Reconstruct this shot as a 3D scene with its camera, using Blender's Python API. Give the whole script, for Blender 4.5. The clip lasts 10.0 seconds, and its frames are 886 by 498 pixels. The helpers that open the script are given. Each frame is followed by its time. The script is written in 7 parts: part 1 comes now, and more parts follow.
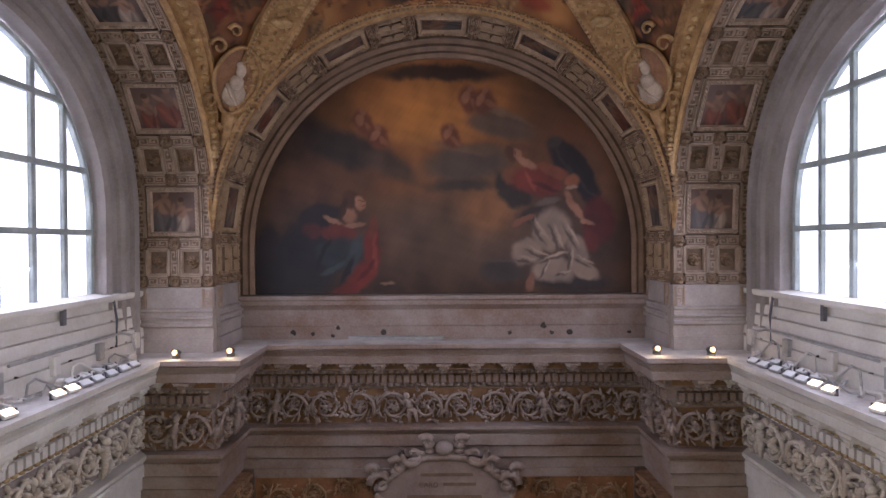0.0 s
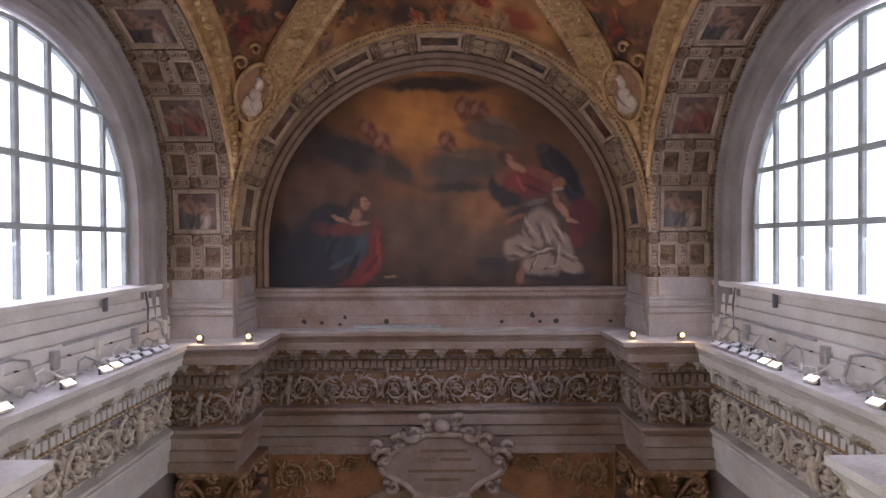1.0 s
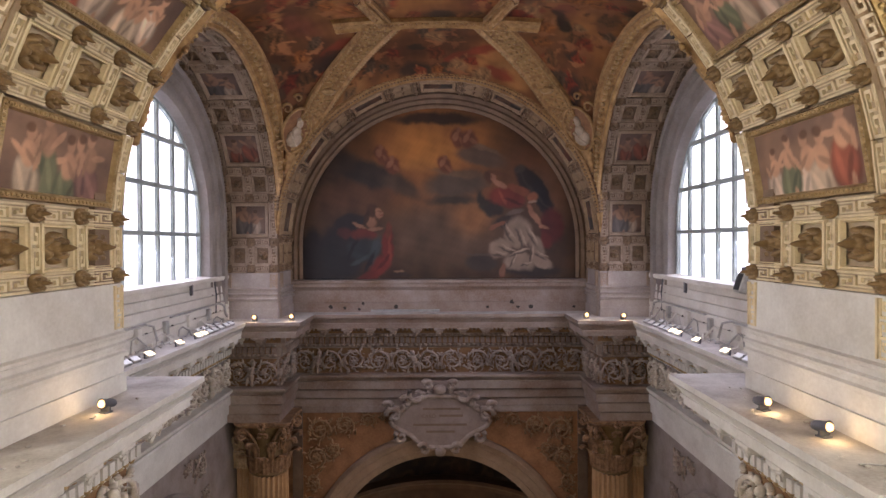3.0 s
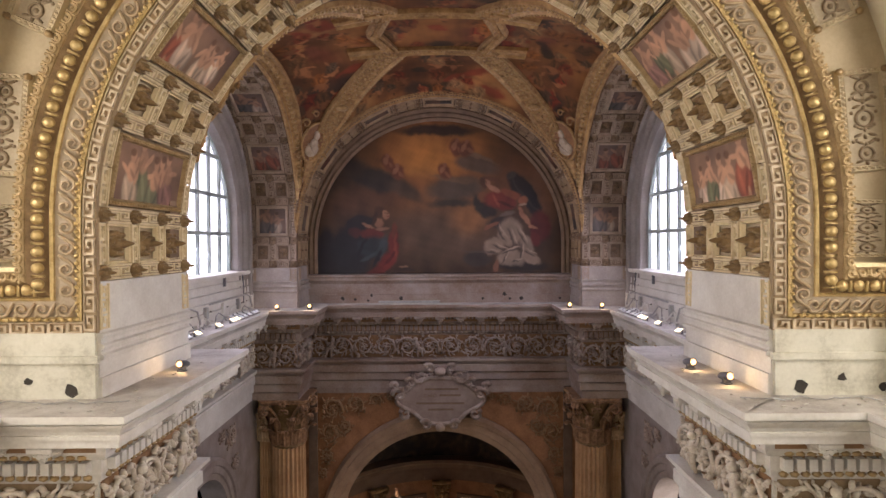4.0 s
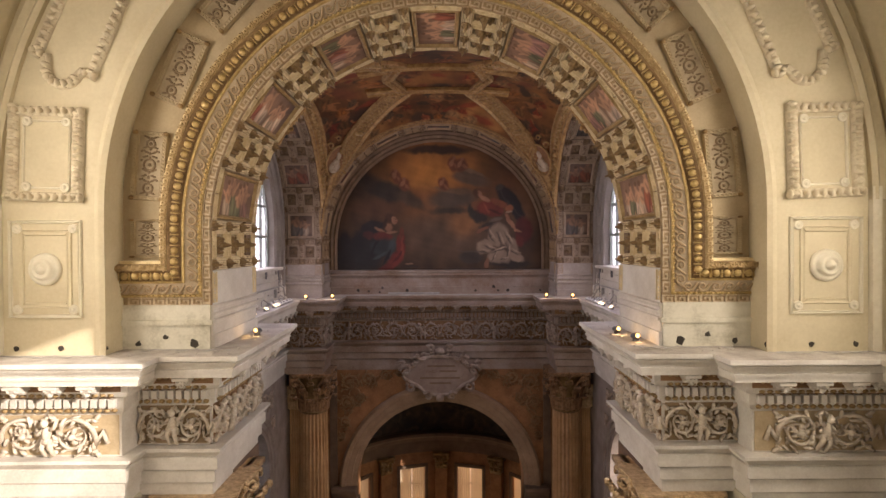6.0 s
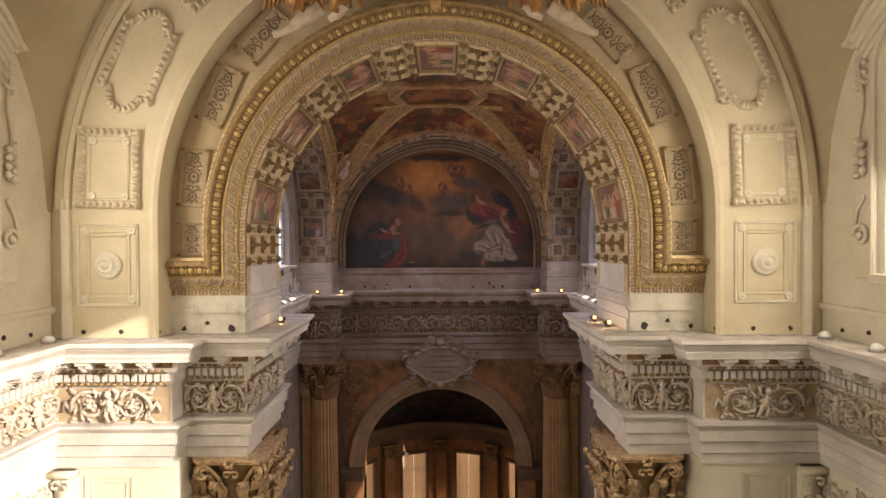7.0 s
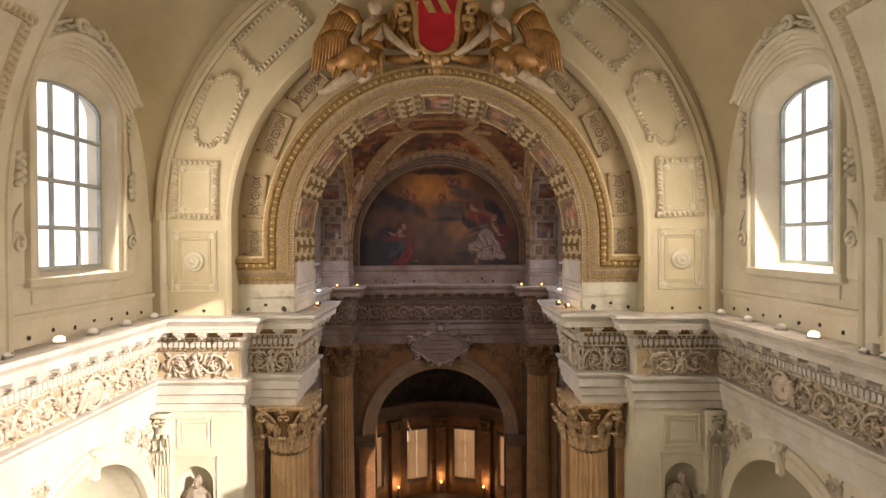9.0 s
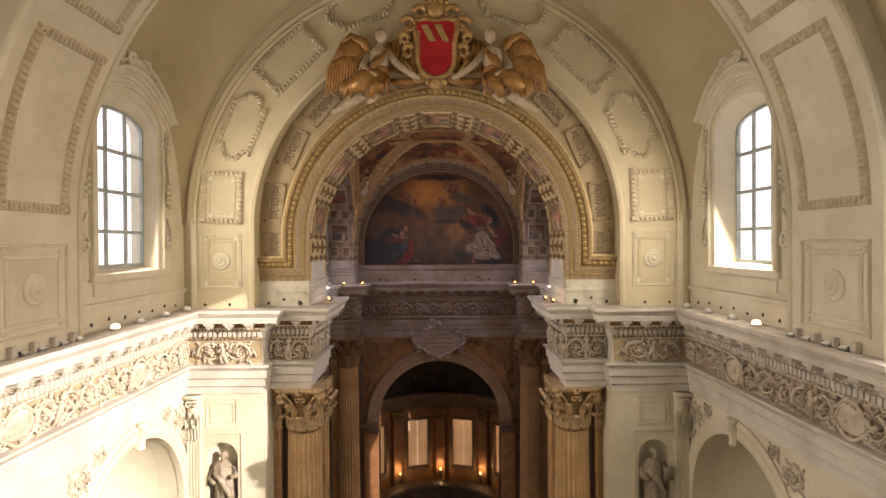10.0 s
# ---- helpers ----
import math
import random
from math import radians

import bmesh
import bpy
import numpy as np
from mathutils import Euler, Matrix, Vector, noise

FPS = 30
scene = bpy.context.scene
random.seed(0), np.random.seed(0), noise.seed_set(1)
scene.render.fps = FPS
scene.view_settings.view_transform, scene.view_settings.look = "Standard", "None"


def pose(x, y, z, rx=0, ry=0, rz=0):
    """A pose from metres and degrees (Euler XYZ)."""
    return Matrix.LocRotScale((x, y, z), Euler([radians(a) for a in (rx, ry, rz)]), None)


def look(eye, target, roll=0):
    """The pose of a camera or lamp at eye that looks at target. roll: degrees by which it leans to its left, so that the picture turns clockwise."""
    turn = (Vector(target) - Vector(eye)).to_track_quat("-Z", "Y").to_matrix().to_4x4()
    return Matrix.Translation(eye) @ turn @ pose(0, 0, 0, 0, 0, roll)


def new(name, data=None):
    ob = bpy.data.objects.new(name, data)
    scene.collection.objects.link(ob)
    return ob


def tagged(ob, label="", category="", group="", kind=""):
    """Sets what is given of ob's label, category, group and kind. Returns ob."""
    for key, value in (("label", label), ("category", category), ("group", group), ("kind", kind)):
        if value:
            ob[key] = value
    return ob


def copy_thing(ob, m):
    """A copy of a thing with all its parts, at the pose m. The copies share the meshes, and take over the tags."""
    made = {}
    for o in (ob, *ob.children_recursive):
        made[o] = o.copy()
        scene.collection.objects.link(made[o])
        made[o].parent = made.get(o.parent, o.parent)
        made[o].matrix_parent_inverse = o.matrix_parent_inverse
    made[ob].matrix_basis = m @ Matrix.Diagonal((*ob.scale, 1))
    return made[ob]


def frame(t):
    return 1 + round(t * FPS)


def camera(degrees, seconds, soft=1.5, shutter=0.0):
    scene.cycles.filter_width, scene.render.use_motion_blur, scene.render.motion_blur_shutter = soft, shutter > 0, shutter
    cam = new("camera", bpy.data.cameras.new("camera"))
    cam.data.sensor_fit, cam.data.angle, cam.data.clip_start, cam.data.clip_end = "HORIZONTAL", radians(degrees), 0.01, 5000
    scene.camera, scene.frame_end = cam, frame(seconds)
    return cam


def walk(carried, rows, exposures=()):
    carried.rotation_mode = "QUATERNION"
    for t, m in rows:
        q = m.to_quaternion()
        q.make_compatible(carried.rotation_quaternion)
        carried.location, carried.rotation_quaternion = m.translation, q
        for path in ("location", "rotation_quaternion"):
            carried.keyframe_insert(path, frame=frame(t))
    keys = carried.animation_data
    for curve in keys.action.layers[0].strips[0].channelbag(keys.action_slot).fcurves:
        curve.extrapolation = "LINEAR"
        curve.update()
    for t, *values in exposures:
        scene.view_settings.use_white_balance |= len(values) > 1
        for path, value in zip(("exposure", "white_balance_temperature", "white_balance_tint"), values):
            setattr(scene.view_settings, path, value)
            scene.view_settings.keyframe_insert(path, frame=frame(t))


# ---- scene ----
cam = camera(75.0, 10.0)
METRES, EYE, TILT, LEAN, TURN = 16.0, 15.0, 0.0, 0.0, 0.0
ROWS = [
    (0.0, 0.0000, 0.0000, 0.0000, -0.00, -0.59, 0.33),
    (0.5, 0.0013, -0.0274, -0.0031, -0.01, -0.59, 0.34),
    (1.0, 0.0024, -0.0620, -0.0033, -0.04, -0.64, 0.33),
    (1.5, 0.0034, -0.1027, -0.0014, -0.04, -0.65, 0.31),
    (2.0, 0.0044, -0.1529, -0.0020, -0.05, -0.57, 0.31),
    (2.5, 0.0055, -0.1970, -0.0003, -0.03, -0.59, 0.31),
    (4.0, 0.0054, -0.3551, -0.0035, -0.04, -0.64, 0.32),
    (4.5, 0.0060, -0.4020, -0.0019, -0.05, -0.64, 0.30),
    (5.0, 0.0063, -0.4546, -0.0011, -0.05, -0.64, 0.31),
    (5.5, 0.0060, -0.5007, -0.0015, -0.08, -0.63, 0.32),
    (7.0, 0.0057, -0.6549, -0.0018, -0.10, -0.60, 0.31),
    (7.5, 0.0055, -0.7039, 0.0005, -0.13, -0.59, 0.32),
    (8.0, 0.0049, -0.7655, 0.0023, -0.15, -0.55, 0.33),
    (8.5, 0.0046, -0.8221, 0.0004, -0.16, -0.57, 0.34),
    (9.0, 0.0050, -0.8855, 0.0004, -0.18, -0.55, 0.34),
    (9.5, 0.0058, -0.9391, 0.0016, -0.19, -0.57, 0.33),
    (10.0, 0.0065, -0.9996, 0.0026, -0.20, -0.54, 0.33),
]
walk(cam, [(t, pose(0, 0, EYE, TILT, LEAN, TURN) @ pose(METRES * x, METRES * y, METRES * z, 90 + pitch, roll, yaw)) for t, x, y, z, yaw, pitch, roll in ROWS],
     exposures=[(0.0, 0.90, 5500, 16), (2.5, 0.92, 5800, 16), (4.2, 0.88, 5900, 18), (5.5, 0.64, 6450, 20), (10.0, 0.52, 6600, 20)])

# ---- light ----
world = bpy.data.worlds.new("sky")
scene.world = world
world.use_nodes = True
wn = world.node_tree.nodes
sky = wn.new("ShaderNodeTexSky")
sky.sky_type, sky.sun_disc = "NISHITA", False
sky.sun_elevation, sky.sun_rotation = radians(24), radians(120)
world.node_tree.links.new(sky.outputs[0], wn["Background"].inputs[0])
wn["Background"].inputs[1].default_value = 0.1

SUN_WAY = Vector((-14.0, 9.5, -5.3))
sun = new("sun", bpy.data.lights.new("sun", "SUN"))
sun.data.energy, sun.data.angle, sun.data.color = 4.8, radians(0.5), (1.0, 0.92, 0.76)
sun.matrix_world = look((0, 0, 40), Vector((0, 0, 40)) + SUN_WAY)


def window_light(name, eye, target, sx, sy, watts, color):
    lamp = new(name, bpy.data.lights.new(name, "AREA"))
    lamp.data.shape, lamp.data.size, lamp.data.size_y = "RECTANGLE", sx, sy
    lamp.data.energy, lamp.data.color = watts, color
    lamp.matrix_world = look(eye, target)
    return lamp


COOL, WARM = (0.90, 0.87, 1.0), (1.0, 0.91, 0.70)
for s in (-1, 1):
    window_light("lunette_daylight", (s * 4.62, 6.0, 15.75), (s * 2.4, 5.7, 14.3), 4.2, 2.6, 66, COOL)
    # Lamps of the two unseen rear bays are added to brighten the nave.
    for yc in (-2.55, -10.05, -17.55):
        window_light("nave_daylight", (s * 6.78, yc - 0.25, 16.2), (0, yc + 0.4, 13.4 if s > 0 else 15.1), 2.1, 3.3, (155 if s > 0 else 165) if yc > -5 else (130 if s > 0 else 75), WARM)

# ---- materials ----


def nodes_of(m):
    m.use_nodes = True
    t = m.node_tree
    return t, t.nodes["Principled BSDF"]


def surface(name, a, b, rough=0.7, scale=3.0, grain=40.0, bump=0.15, metal=0.0, per_piece=0.0, c=None):
    """Two colours mingled by stains at one scale and grain at another, with fine relief."""
    m = bpy.data.materials.new(name)
    t, p = nodes_of(m)
    n, l = t.nodes.new, t.links.new
    geo = n("ShaderNodeTexCoord")
    big, fine = n("ShaderNodeTexNoise"), n("ShaderNodeTexNoise")
    for node, s, det in ((big, scale, 6.0), (fine, grain, 4.0)):
        node.inputs["Scale"].default_value, node.inputs["Detail"].default_value = s, det
        node.inputs["Roughness"].default_value = 0.62
        l(geo.outputs["Object"], node.inputs["Vector"])
    ramp = n("ShaderNodeValToRGB")
    ramp.color_ramp.elements[0].position, ramp.color_ramp.elements[1].position = 0.32, 0.68
    ramp.color_ramp.elements[0].color, ramp.color_ramp.elements[1].color = (*b, 1), (*a, 1)
    if c:
        e = ramp.color_ramp.elements.new(0.5)
        e.color = (*c, 1)
    add = n("ShaderNodeMath")
    add.operation = "MULTIPLY_ADD"
    add.inputs[1].default_value, add.inputs[2].default_value = 0.35, -0.175
    l(fine.outputs["Fac"], add.inputs[0])
    both = n("ShaderNodeMath")
    l(big.outputs["Fac"], both.inputs[0])
    l(add.outputs[0], both.inputs[1])
    fac = both.outputs[0]
    if per_piece:
        info = n("ShaderNodeObjectInfo")
        k = n("ShaderNodeMath")
        k.operation = "MULTIPLY_ADD"
        k.inputs[1].default_value, k.inputs[2].default_value = per_piece, -per_piece / 2
        l(info.outputs["Random"], k.inputs[0])
        more = n("ShaderNodeMath")
        l(fac, more.inputs[0])
        l(k.outputs[0], more.inputs[1])
        fac = more.outputs[0]
    l(fac, ramp.inputs[0])
    l(ramp.outputs[0], p.inputs["Base Color"])
    bm = n("ShaderNodeBump")
    bm.inputs["Strength"].default_value, bm.inputs["Distance"].default_value = bump, 0.02
    l(both.outputs[0], bm.inputs["Height"])
    l(bm.outputs[0], p.inputs["Normal"])
    p.inputs["Roughness"].default_value, p.inputs["Metallic"].default_value = rough, metal
    return m


def fresco(name, cols, scale=1.6, distort=0.7):
    m = bpy.data.materials.new(name)
    t, p = nodes_of(m)
    n, l = t.nodes.new, t.links.new
    geo = n("ShaderNodeTexCoord")
    info = n("ShaderNodeObjectInfo")
    move = n("ShaderNodeVectorMath")
    sc = n("ShaderNodeMath")
    sc.operation = "MULTIPLY"
    sc.inputs[1].default_value = 40.0
    l(info.outputs["Random"], sc.inputs[0])
    l(geo.outputs["Object"], move.inputs[0])
    l(sc.outputs[0], move.inputs[1])
    big, hue, fine = (n("ShaderNodeTexNoise") for _ in range(3))
    for node, sc2, det in ((big, scale, 2.0), (hue, scale * 1.7, 1.0), (fine, scale * 4.5, 4.0)):
        node.inputs["Scale"].default_value, node.inputs["Detail"].default_value = sc2, det
        node.inputs["Distortion"].default_value = distort
        l(move.outputs[0], node.inputs["Vector"])
    half = len(cols) // 2
    ramps = []
    for node, cc in ((big, cols[:half]), (hue, cols[half:])):
        ramp = n("ShaderNodeValToRGB")
        while len(ramp.color_ramp.elements) < len(cc):
            ramp.color_ramp.elements.new(0.5)
        for i, (e, col) in enumerate(zip(ramp.color_ramp.elements, cc)):
            e.position, e.color = 0.34 + 0.32 * i / (len(cc) - 1), (*col, 1)
        l(node.outputs["Fac"], ramp.inputs[0])
        ramps.append(ramp)
    pick = n("ShaderNodeMapRange")
    pick.inputs["From Min"].default_value, pick.inputs["From Max"].default_value = 0.44, 0.56
    l(fine.outputs["Fac"], pick.inputs["Value"])
    mix = n("ShaderNodeMix")
    mix.data_type = "RGBA"
    l(pick.outputs[0], mix.inputs["Factor"])
    l(ramps[0].outputs[0], mix.inputs["A"])
    l(ramps[1].outputs[0], mix.inputs["B"])
    l(mix.outputs["Result"], p.inputs["Base Color"])
    p.inputs["Roughness"].default_value = 0.75
    return m


def glow(name, col, strength):
    m = bpy.data.materials.new(name)
    t, p = nodes_of(m)
    p.inputs["Emission Color"].default_value = (*col, 1)
    p.inputs["Emission Strength"].default_value = strength
    p.inputs["Base Color"].default_value = (*col, 1)
    return m


STUCCO = surface("cream_stucco", (0.74, 0.70, 0.58), (0.60, 0.55, 0.43), 0.75, 0.7, 18, 0.12)
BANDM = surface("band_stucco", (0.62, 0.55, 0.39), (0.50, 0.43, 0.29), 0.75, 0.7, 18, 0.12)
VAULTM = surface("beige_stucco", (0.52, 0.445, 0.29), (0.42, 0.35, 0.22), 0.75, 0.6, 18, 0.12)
WHITE = surface("white_stucco", (0.72, 0.69, 0.64), (0.52, 0.48, 0.43), 0.7, 1.2, 25, 0.2)
DUSTY = surface("dusty_ledge", (0.62, 0.58, 0.53), (0.36, 0.32, 0.28), 0.9, 2.2, 30, 0.3)
RELIEF = surface("carved_stucco", (0.70, 0.63, 0.54), (0.42, 0.34, 0.26), 0.65, 4.0, 40, 0.3)
GROUND = surface("ochre_ground", (0.30, 0.165, 0.075), (0.18, 0.095, 0.042), 0.7, 3.0, 40, 0.3)
GOLD = surface("gilded_stucco", (0.50, 0.36, 0.185), (0.29, 0.195, 0.085), 0.5, 6.0, 22, 0.9, 0.35)
GILT = surface("bright_gilding", (0.66, 0.49, 0.22), (0.38, 0.26, 0.10), 0.4, 9.0, 60, 0.5, 0.4)
FRET = surface("fret_stucco", (0.80, 0.68, 0.44), (0.62, 0.49, 0.28), 0.6, 5.0, 50, 0.2)
# Front fret's cream darkened for side and rear arches that lie in shade.
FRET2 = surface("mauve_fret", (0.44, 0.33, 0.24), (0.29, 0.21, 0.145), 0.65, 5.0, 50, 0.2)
WAVEG = surface("brown_wave_ground", (0.54, 0.44, 0.32), (0.42, 0.33, 0.23), 0.65, 5, 40, 0.3)
BRONZE = surface("dark_rosette", (0.34, 0.225, 0.10), (0.165, 0.10, 0.043), 0.42, 5.0, 50, 0.3, 0.25)
MAUVE = surface("mauve_plaster", (0.33, 0.275, 0.25), (0.21, 0.165, 0.145), 0.75, 2.0, 30, 0.2)
# Tan field darkened for shaded arches and coffer floors; also the inscription's brown.
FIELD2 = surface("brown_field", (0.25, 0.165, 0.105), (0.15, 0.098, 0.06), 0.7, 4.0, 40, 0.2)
FIELD = surface("tan_field", (0.54, 0.43, 0.28), (0.38, 0.29, 0.175), 0.7, 4.0, 40, 0.2)
# End wall tone: brown stains, and the dim light there darkened into the colour.
ENDSHADE = surface("brown_grey_stone", (0.38, 0.31, 0.27), (0.22, 0.14, 0.095), 0.65, 1.1, 25, 0.2)
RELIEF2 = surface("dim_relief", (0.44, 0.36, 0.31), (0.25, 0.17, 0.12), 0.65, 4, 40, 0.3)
# White stucco darkened: shade beside the bright lunette windows is in its colour.
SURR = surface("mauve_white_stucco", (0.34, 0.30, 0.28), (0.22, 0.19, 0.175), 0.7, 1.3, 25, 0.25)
MARBLE = surface("grey_marble", (0.60, 0.55, 0.50), (0.42, 0.37, 0.33), 0.4, 1.5, 12, 0.1)
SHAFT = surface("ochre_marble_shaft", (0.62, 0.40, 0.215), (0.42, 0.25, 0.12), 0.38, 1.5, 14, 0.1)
ORANGE = surface("orange_marble", (0.41, 0.20, 0.088), (0.235, 0.107, 0.046), 0.5, 2.5, 20, 0.2)
IRON = surface("grey_iron", (0.16, 0.16, 0.18), (0.08, 0.08, 0.09), 0.55, 5, 60, 0.2, 0.4)
DARK = surface("dark_hole", (0.06, 0.05, 0.04), (0.03, 0.025, 0.02), 0.9)
BLACK = surface("black_plastic", (0.05, 0.05, 0.05), (0.02, 0.02, 0.02), 0.45, 8)
GREYBOX = surface("grey_lamp_metal", (0.45, 0.44, 0.42), (0.28, 0.27, 0.26), 0.45, 8, 60, 0.1, 0.4)
RED = surface("red_enamel", (0.50, 0.015, 0.03), (0.36, 0.01, 0.02), 0.4, 3, 30, 0.1)
WALNUT = surface("dark_wood", (0.10, 0.06, 0.035), (0.05, 0.03, 0.02), 0.5, 3, 30, 0.2)
TERRA = surface("floor_marble", (0.35, 0.30, 0.25), (0.20, 0.15, 0.12), 0.3, 1, 12, 0.05)
CURTAIN = bpy.data.materials.new("pale_curtain")
ct, cp = nodes_of(CURTAIN)
cp.inputs["Base Color"].default_value, cp.inputs["Roughness"].default_value = (0.78, 0.66, 0.48, 1), 0.85
ctr = ct.nodes.new("ShaderNodeBsdfTranslucent")
ctr.inputs[0].default_value = (0.8, 0.62, 0.4, 1)
cmx = ct.nodes.new("ShaderNodeMixShader")
ct.links.new(cp.outputs[0], cmx.inputs[1])
ct.links.new(ctr.outputs[0], cmx.inputs[2])
ct.links.new(cmx.outputs[0], ct.nodes["Material Output"].inputs[0])
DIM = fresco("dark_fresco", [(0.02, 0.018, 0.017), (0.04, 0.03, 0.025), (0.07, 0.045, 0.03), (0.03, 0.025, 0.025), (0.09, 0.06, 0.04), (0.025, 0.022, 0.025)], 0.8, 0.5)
ARMSGOLD = surface("arms_gilding", (0.62, 0.42, 0.19), (0.34, 0.20, 0.08), 0.42, 5, 50, 0.3, 0.35)
STATUE = surface("statue_stone", (0.46, 0.40, 0.32), (0.20, 0.15, 0.11), 0.65, 6, 40, 0.4)
ANGELSKIN = surface("ivory_stucco", (0.56, 0.47, 0.36), (0.38, 0.29, 0.20), 0.55, 5, 40, 0.3)
ANGELGOLD = surface("old_gilding", (0.48, 0.26, 0.085), (0.20, 0.095, 0.03), 0.42, 5, 50, 0.4, 0.35)
BROWNST = surface("dark_brown_stone", (0.20, 0.13, 0.085), (0.12, 0.075, 0.05), 0.6, 2, 25, 0.2)
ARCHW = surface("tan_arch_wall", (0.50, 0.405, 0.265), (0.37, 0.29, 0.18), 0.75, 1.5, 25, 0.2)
LENS = surface("pale_lamp_glass", (0.80, 0.80, 0.78), (0.68, 0.67, 0.64), 0.25, 6, 40, 0.05)
APSEDAY = glow("amber_daylight", (1.0, 0.80, 0.58), 0.5)
DAY = glow("white_daylight", (1.0, 0.95, 1.0), 1.7)
NAVEDAY = glow("pale_daylight", (0.97, 0.96, 1.0), 1.05)
FLOOD = glow("lit_lamp_face", (1.0, 0.78, 0.48), 2.0)
BULB = glow("lit_bulb", (1.0, 0.56, 0.17), 2.2)
glass = bpy.data.materials.new("window_glass")
gp = nodes_of(glass)[1]
gp.inputs["Transmission Weight"].default_value, gp.inputs["Roughness"].default_value, gp.inputs["IOR"].default_value = 1.0, 0.02, 1.1
GLASS = glass

# ---- mesh helpers ----


def part(name, bm, material, parent=None, label="", smooth=False):
    """One mesh object out of a bmesh, under a thing or a part."""
    me = bpy.data.meshes.new(name)
    bm.to_mesh(me)
    bm.free()
    if material:
        me.materials.append(material)
    if smooth:
        for f in me.polygons:
            f.use_smooth = True
    ob = new(name, me)
    if parent:
        ob.parent = parent
    if label:
        ob["label"] = label
    return ob


def thing(name, label, category, at=(0, 0, 0), group="", kind=""):
    ob = new(name)
    ob.location = at
    bpy.context.view_layer.update()
    return tagged(ob, label, category, group, kind)


def whole(name, bm, material, label, category, kind="", group="", smooth=False):
    return tagged(part(name, bm, material, None, "", smooth), label, category, group, kind)


def put(src, parent, m, name=None):
    """Another object on the same mesh, at the pose m in its parent's space."""
    ob = new(name or src.name.split(".")[0], src.data)
    ob.parent = parent
    ob.matrix_basis = m
    return ob


def box(bm, x0, x1, y0, y1, z0, z1, bev=0.0):
    r = bmesh.ops.create_cube(bm, size=1.0)
    bmesh.ops.transform(bm, matrix=Matrix.LocRotScale(((x0 + x1) / 2, (y0 + y1) / 2, (z0 + z1) / 2), None, (abs(x1 - x0), abs(y1 - y0), abs(z1 - z0))), verts=r["verts"])
    if bev:
        es = list({e for v in r["verts"] for e in v.link_edges})
        bmesh.ops.bevel(bm, geom=es, offset=bev, segments=1, affect="EDGES")
    return bm


def B(*args):
    return box(bmesh.new(), *args)


def grid_faces(bm, rows, close_u=False, close_v=False):
    """Quads between rows of points."""
    vs = [[bm.verts.new(p) for p in r] for r in rows]
    nu, nv = len(vs), len(vs[0])
    for i in range(nu if close_u else nu - 1):
        for j in range(nv if close_v else nv - 1):
            q = [vs[i][j], vs[(i + 1) % nu][j], vs[(i + 1) % nu][(j + 1) % nv], vs[i][(j + 1) % nv]]
            try:
                bm.faces.new(q)
            except ValueError:
                pass
    return vs


def fix(bm):
    bmesh.ops.recalc_face_normals(bm, faces=bm.faces)
    return bm


def XZ(y):
    return lambda u, v, d: (u, y + d, v)


def YZ(x, s=1):
    return lambda u, v, d: (x + s * d, u, v)


def plate(bm, outer, holes, at, depth):
    """A flat wall with holes: outlines (u, v), laid in space by at(u, v, d), from d = 0 to depth."""
    for d in (0.0, depth):
        es = []
        for loop in [outer, *holes]:
            vs = [bm.verts.new(at(u, v, d)) for u, v in loop]
            es += [bm.edges.new((vs[i], vs[(i + 1) % len(vs)])) for i in range(len(vs))]
        bmesh.ops.triangle_fill(bm, use_beauty=True, edges=es)
    for loop in [outer, *holes]:
        a = [bm.verts.new(at(u, v, 0.0)) for u, v in loop]
        b = [bm.verts.new(at(u, v, depth)) for u, v in loop]
        for i in range(len(loop)):
            j = (i + 1) % len(loop)
            bm.faces.new((a[i], a[j], b[j], b[i]))
    bmesh.ops.remove_doubles(bm, verts=bm.verts, dist=1e-4)
    return fix(bm)


def arch(cu, cv, r, base, n=40, a0=0.0, a1=math.pi, rv=None):
    """The outline of an arched opening with upright legs down to base."""
    rv = rv or r
    pts = [(cu + r * math.cos(a0 + (a1 - a0) * i / n), cv + rv * math.sin(a0 + (a1 - a0) * i / n)) for i in range(n + 1)]
    return [(pts[0][0], base)] + pts + [(pts[-1][0], base)]


def ring(bm, profile, cu, cv, at, leg=None, n=48, a0=0.0, a1=math.pi, closed=True, k=1.0):
    """A profile of (radius, depth) swept round an arch, with legs down to the height leg."""
    rows = []
    sec = [(a0 + (a1 - a0) * i / n) for i in range(n + 1)]
    if leg is not None:
        rows.append([at(cu + r * math.cos(a0), leg, d) for r, d in profile])
    for a in sec:
        rows.append([at(cu + r * math.cos(a), cv + k * r * math.sin(a), d) for r, d in profile])
    if leg is not None:
        rows.append([at(cu + r * math.cos(a1), leg, d) for r, d in profile])
    vs = grid_faces(bm, rows, False, closed)
    if closed:
        for row in (vs[0], vs[-1]):
            try:
                bm.faces.new(row)
            except ValueError:
                pass
    return fix(bm)


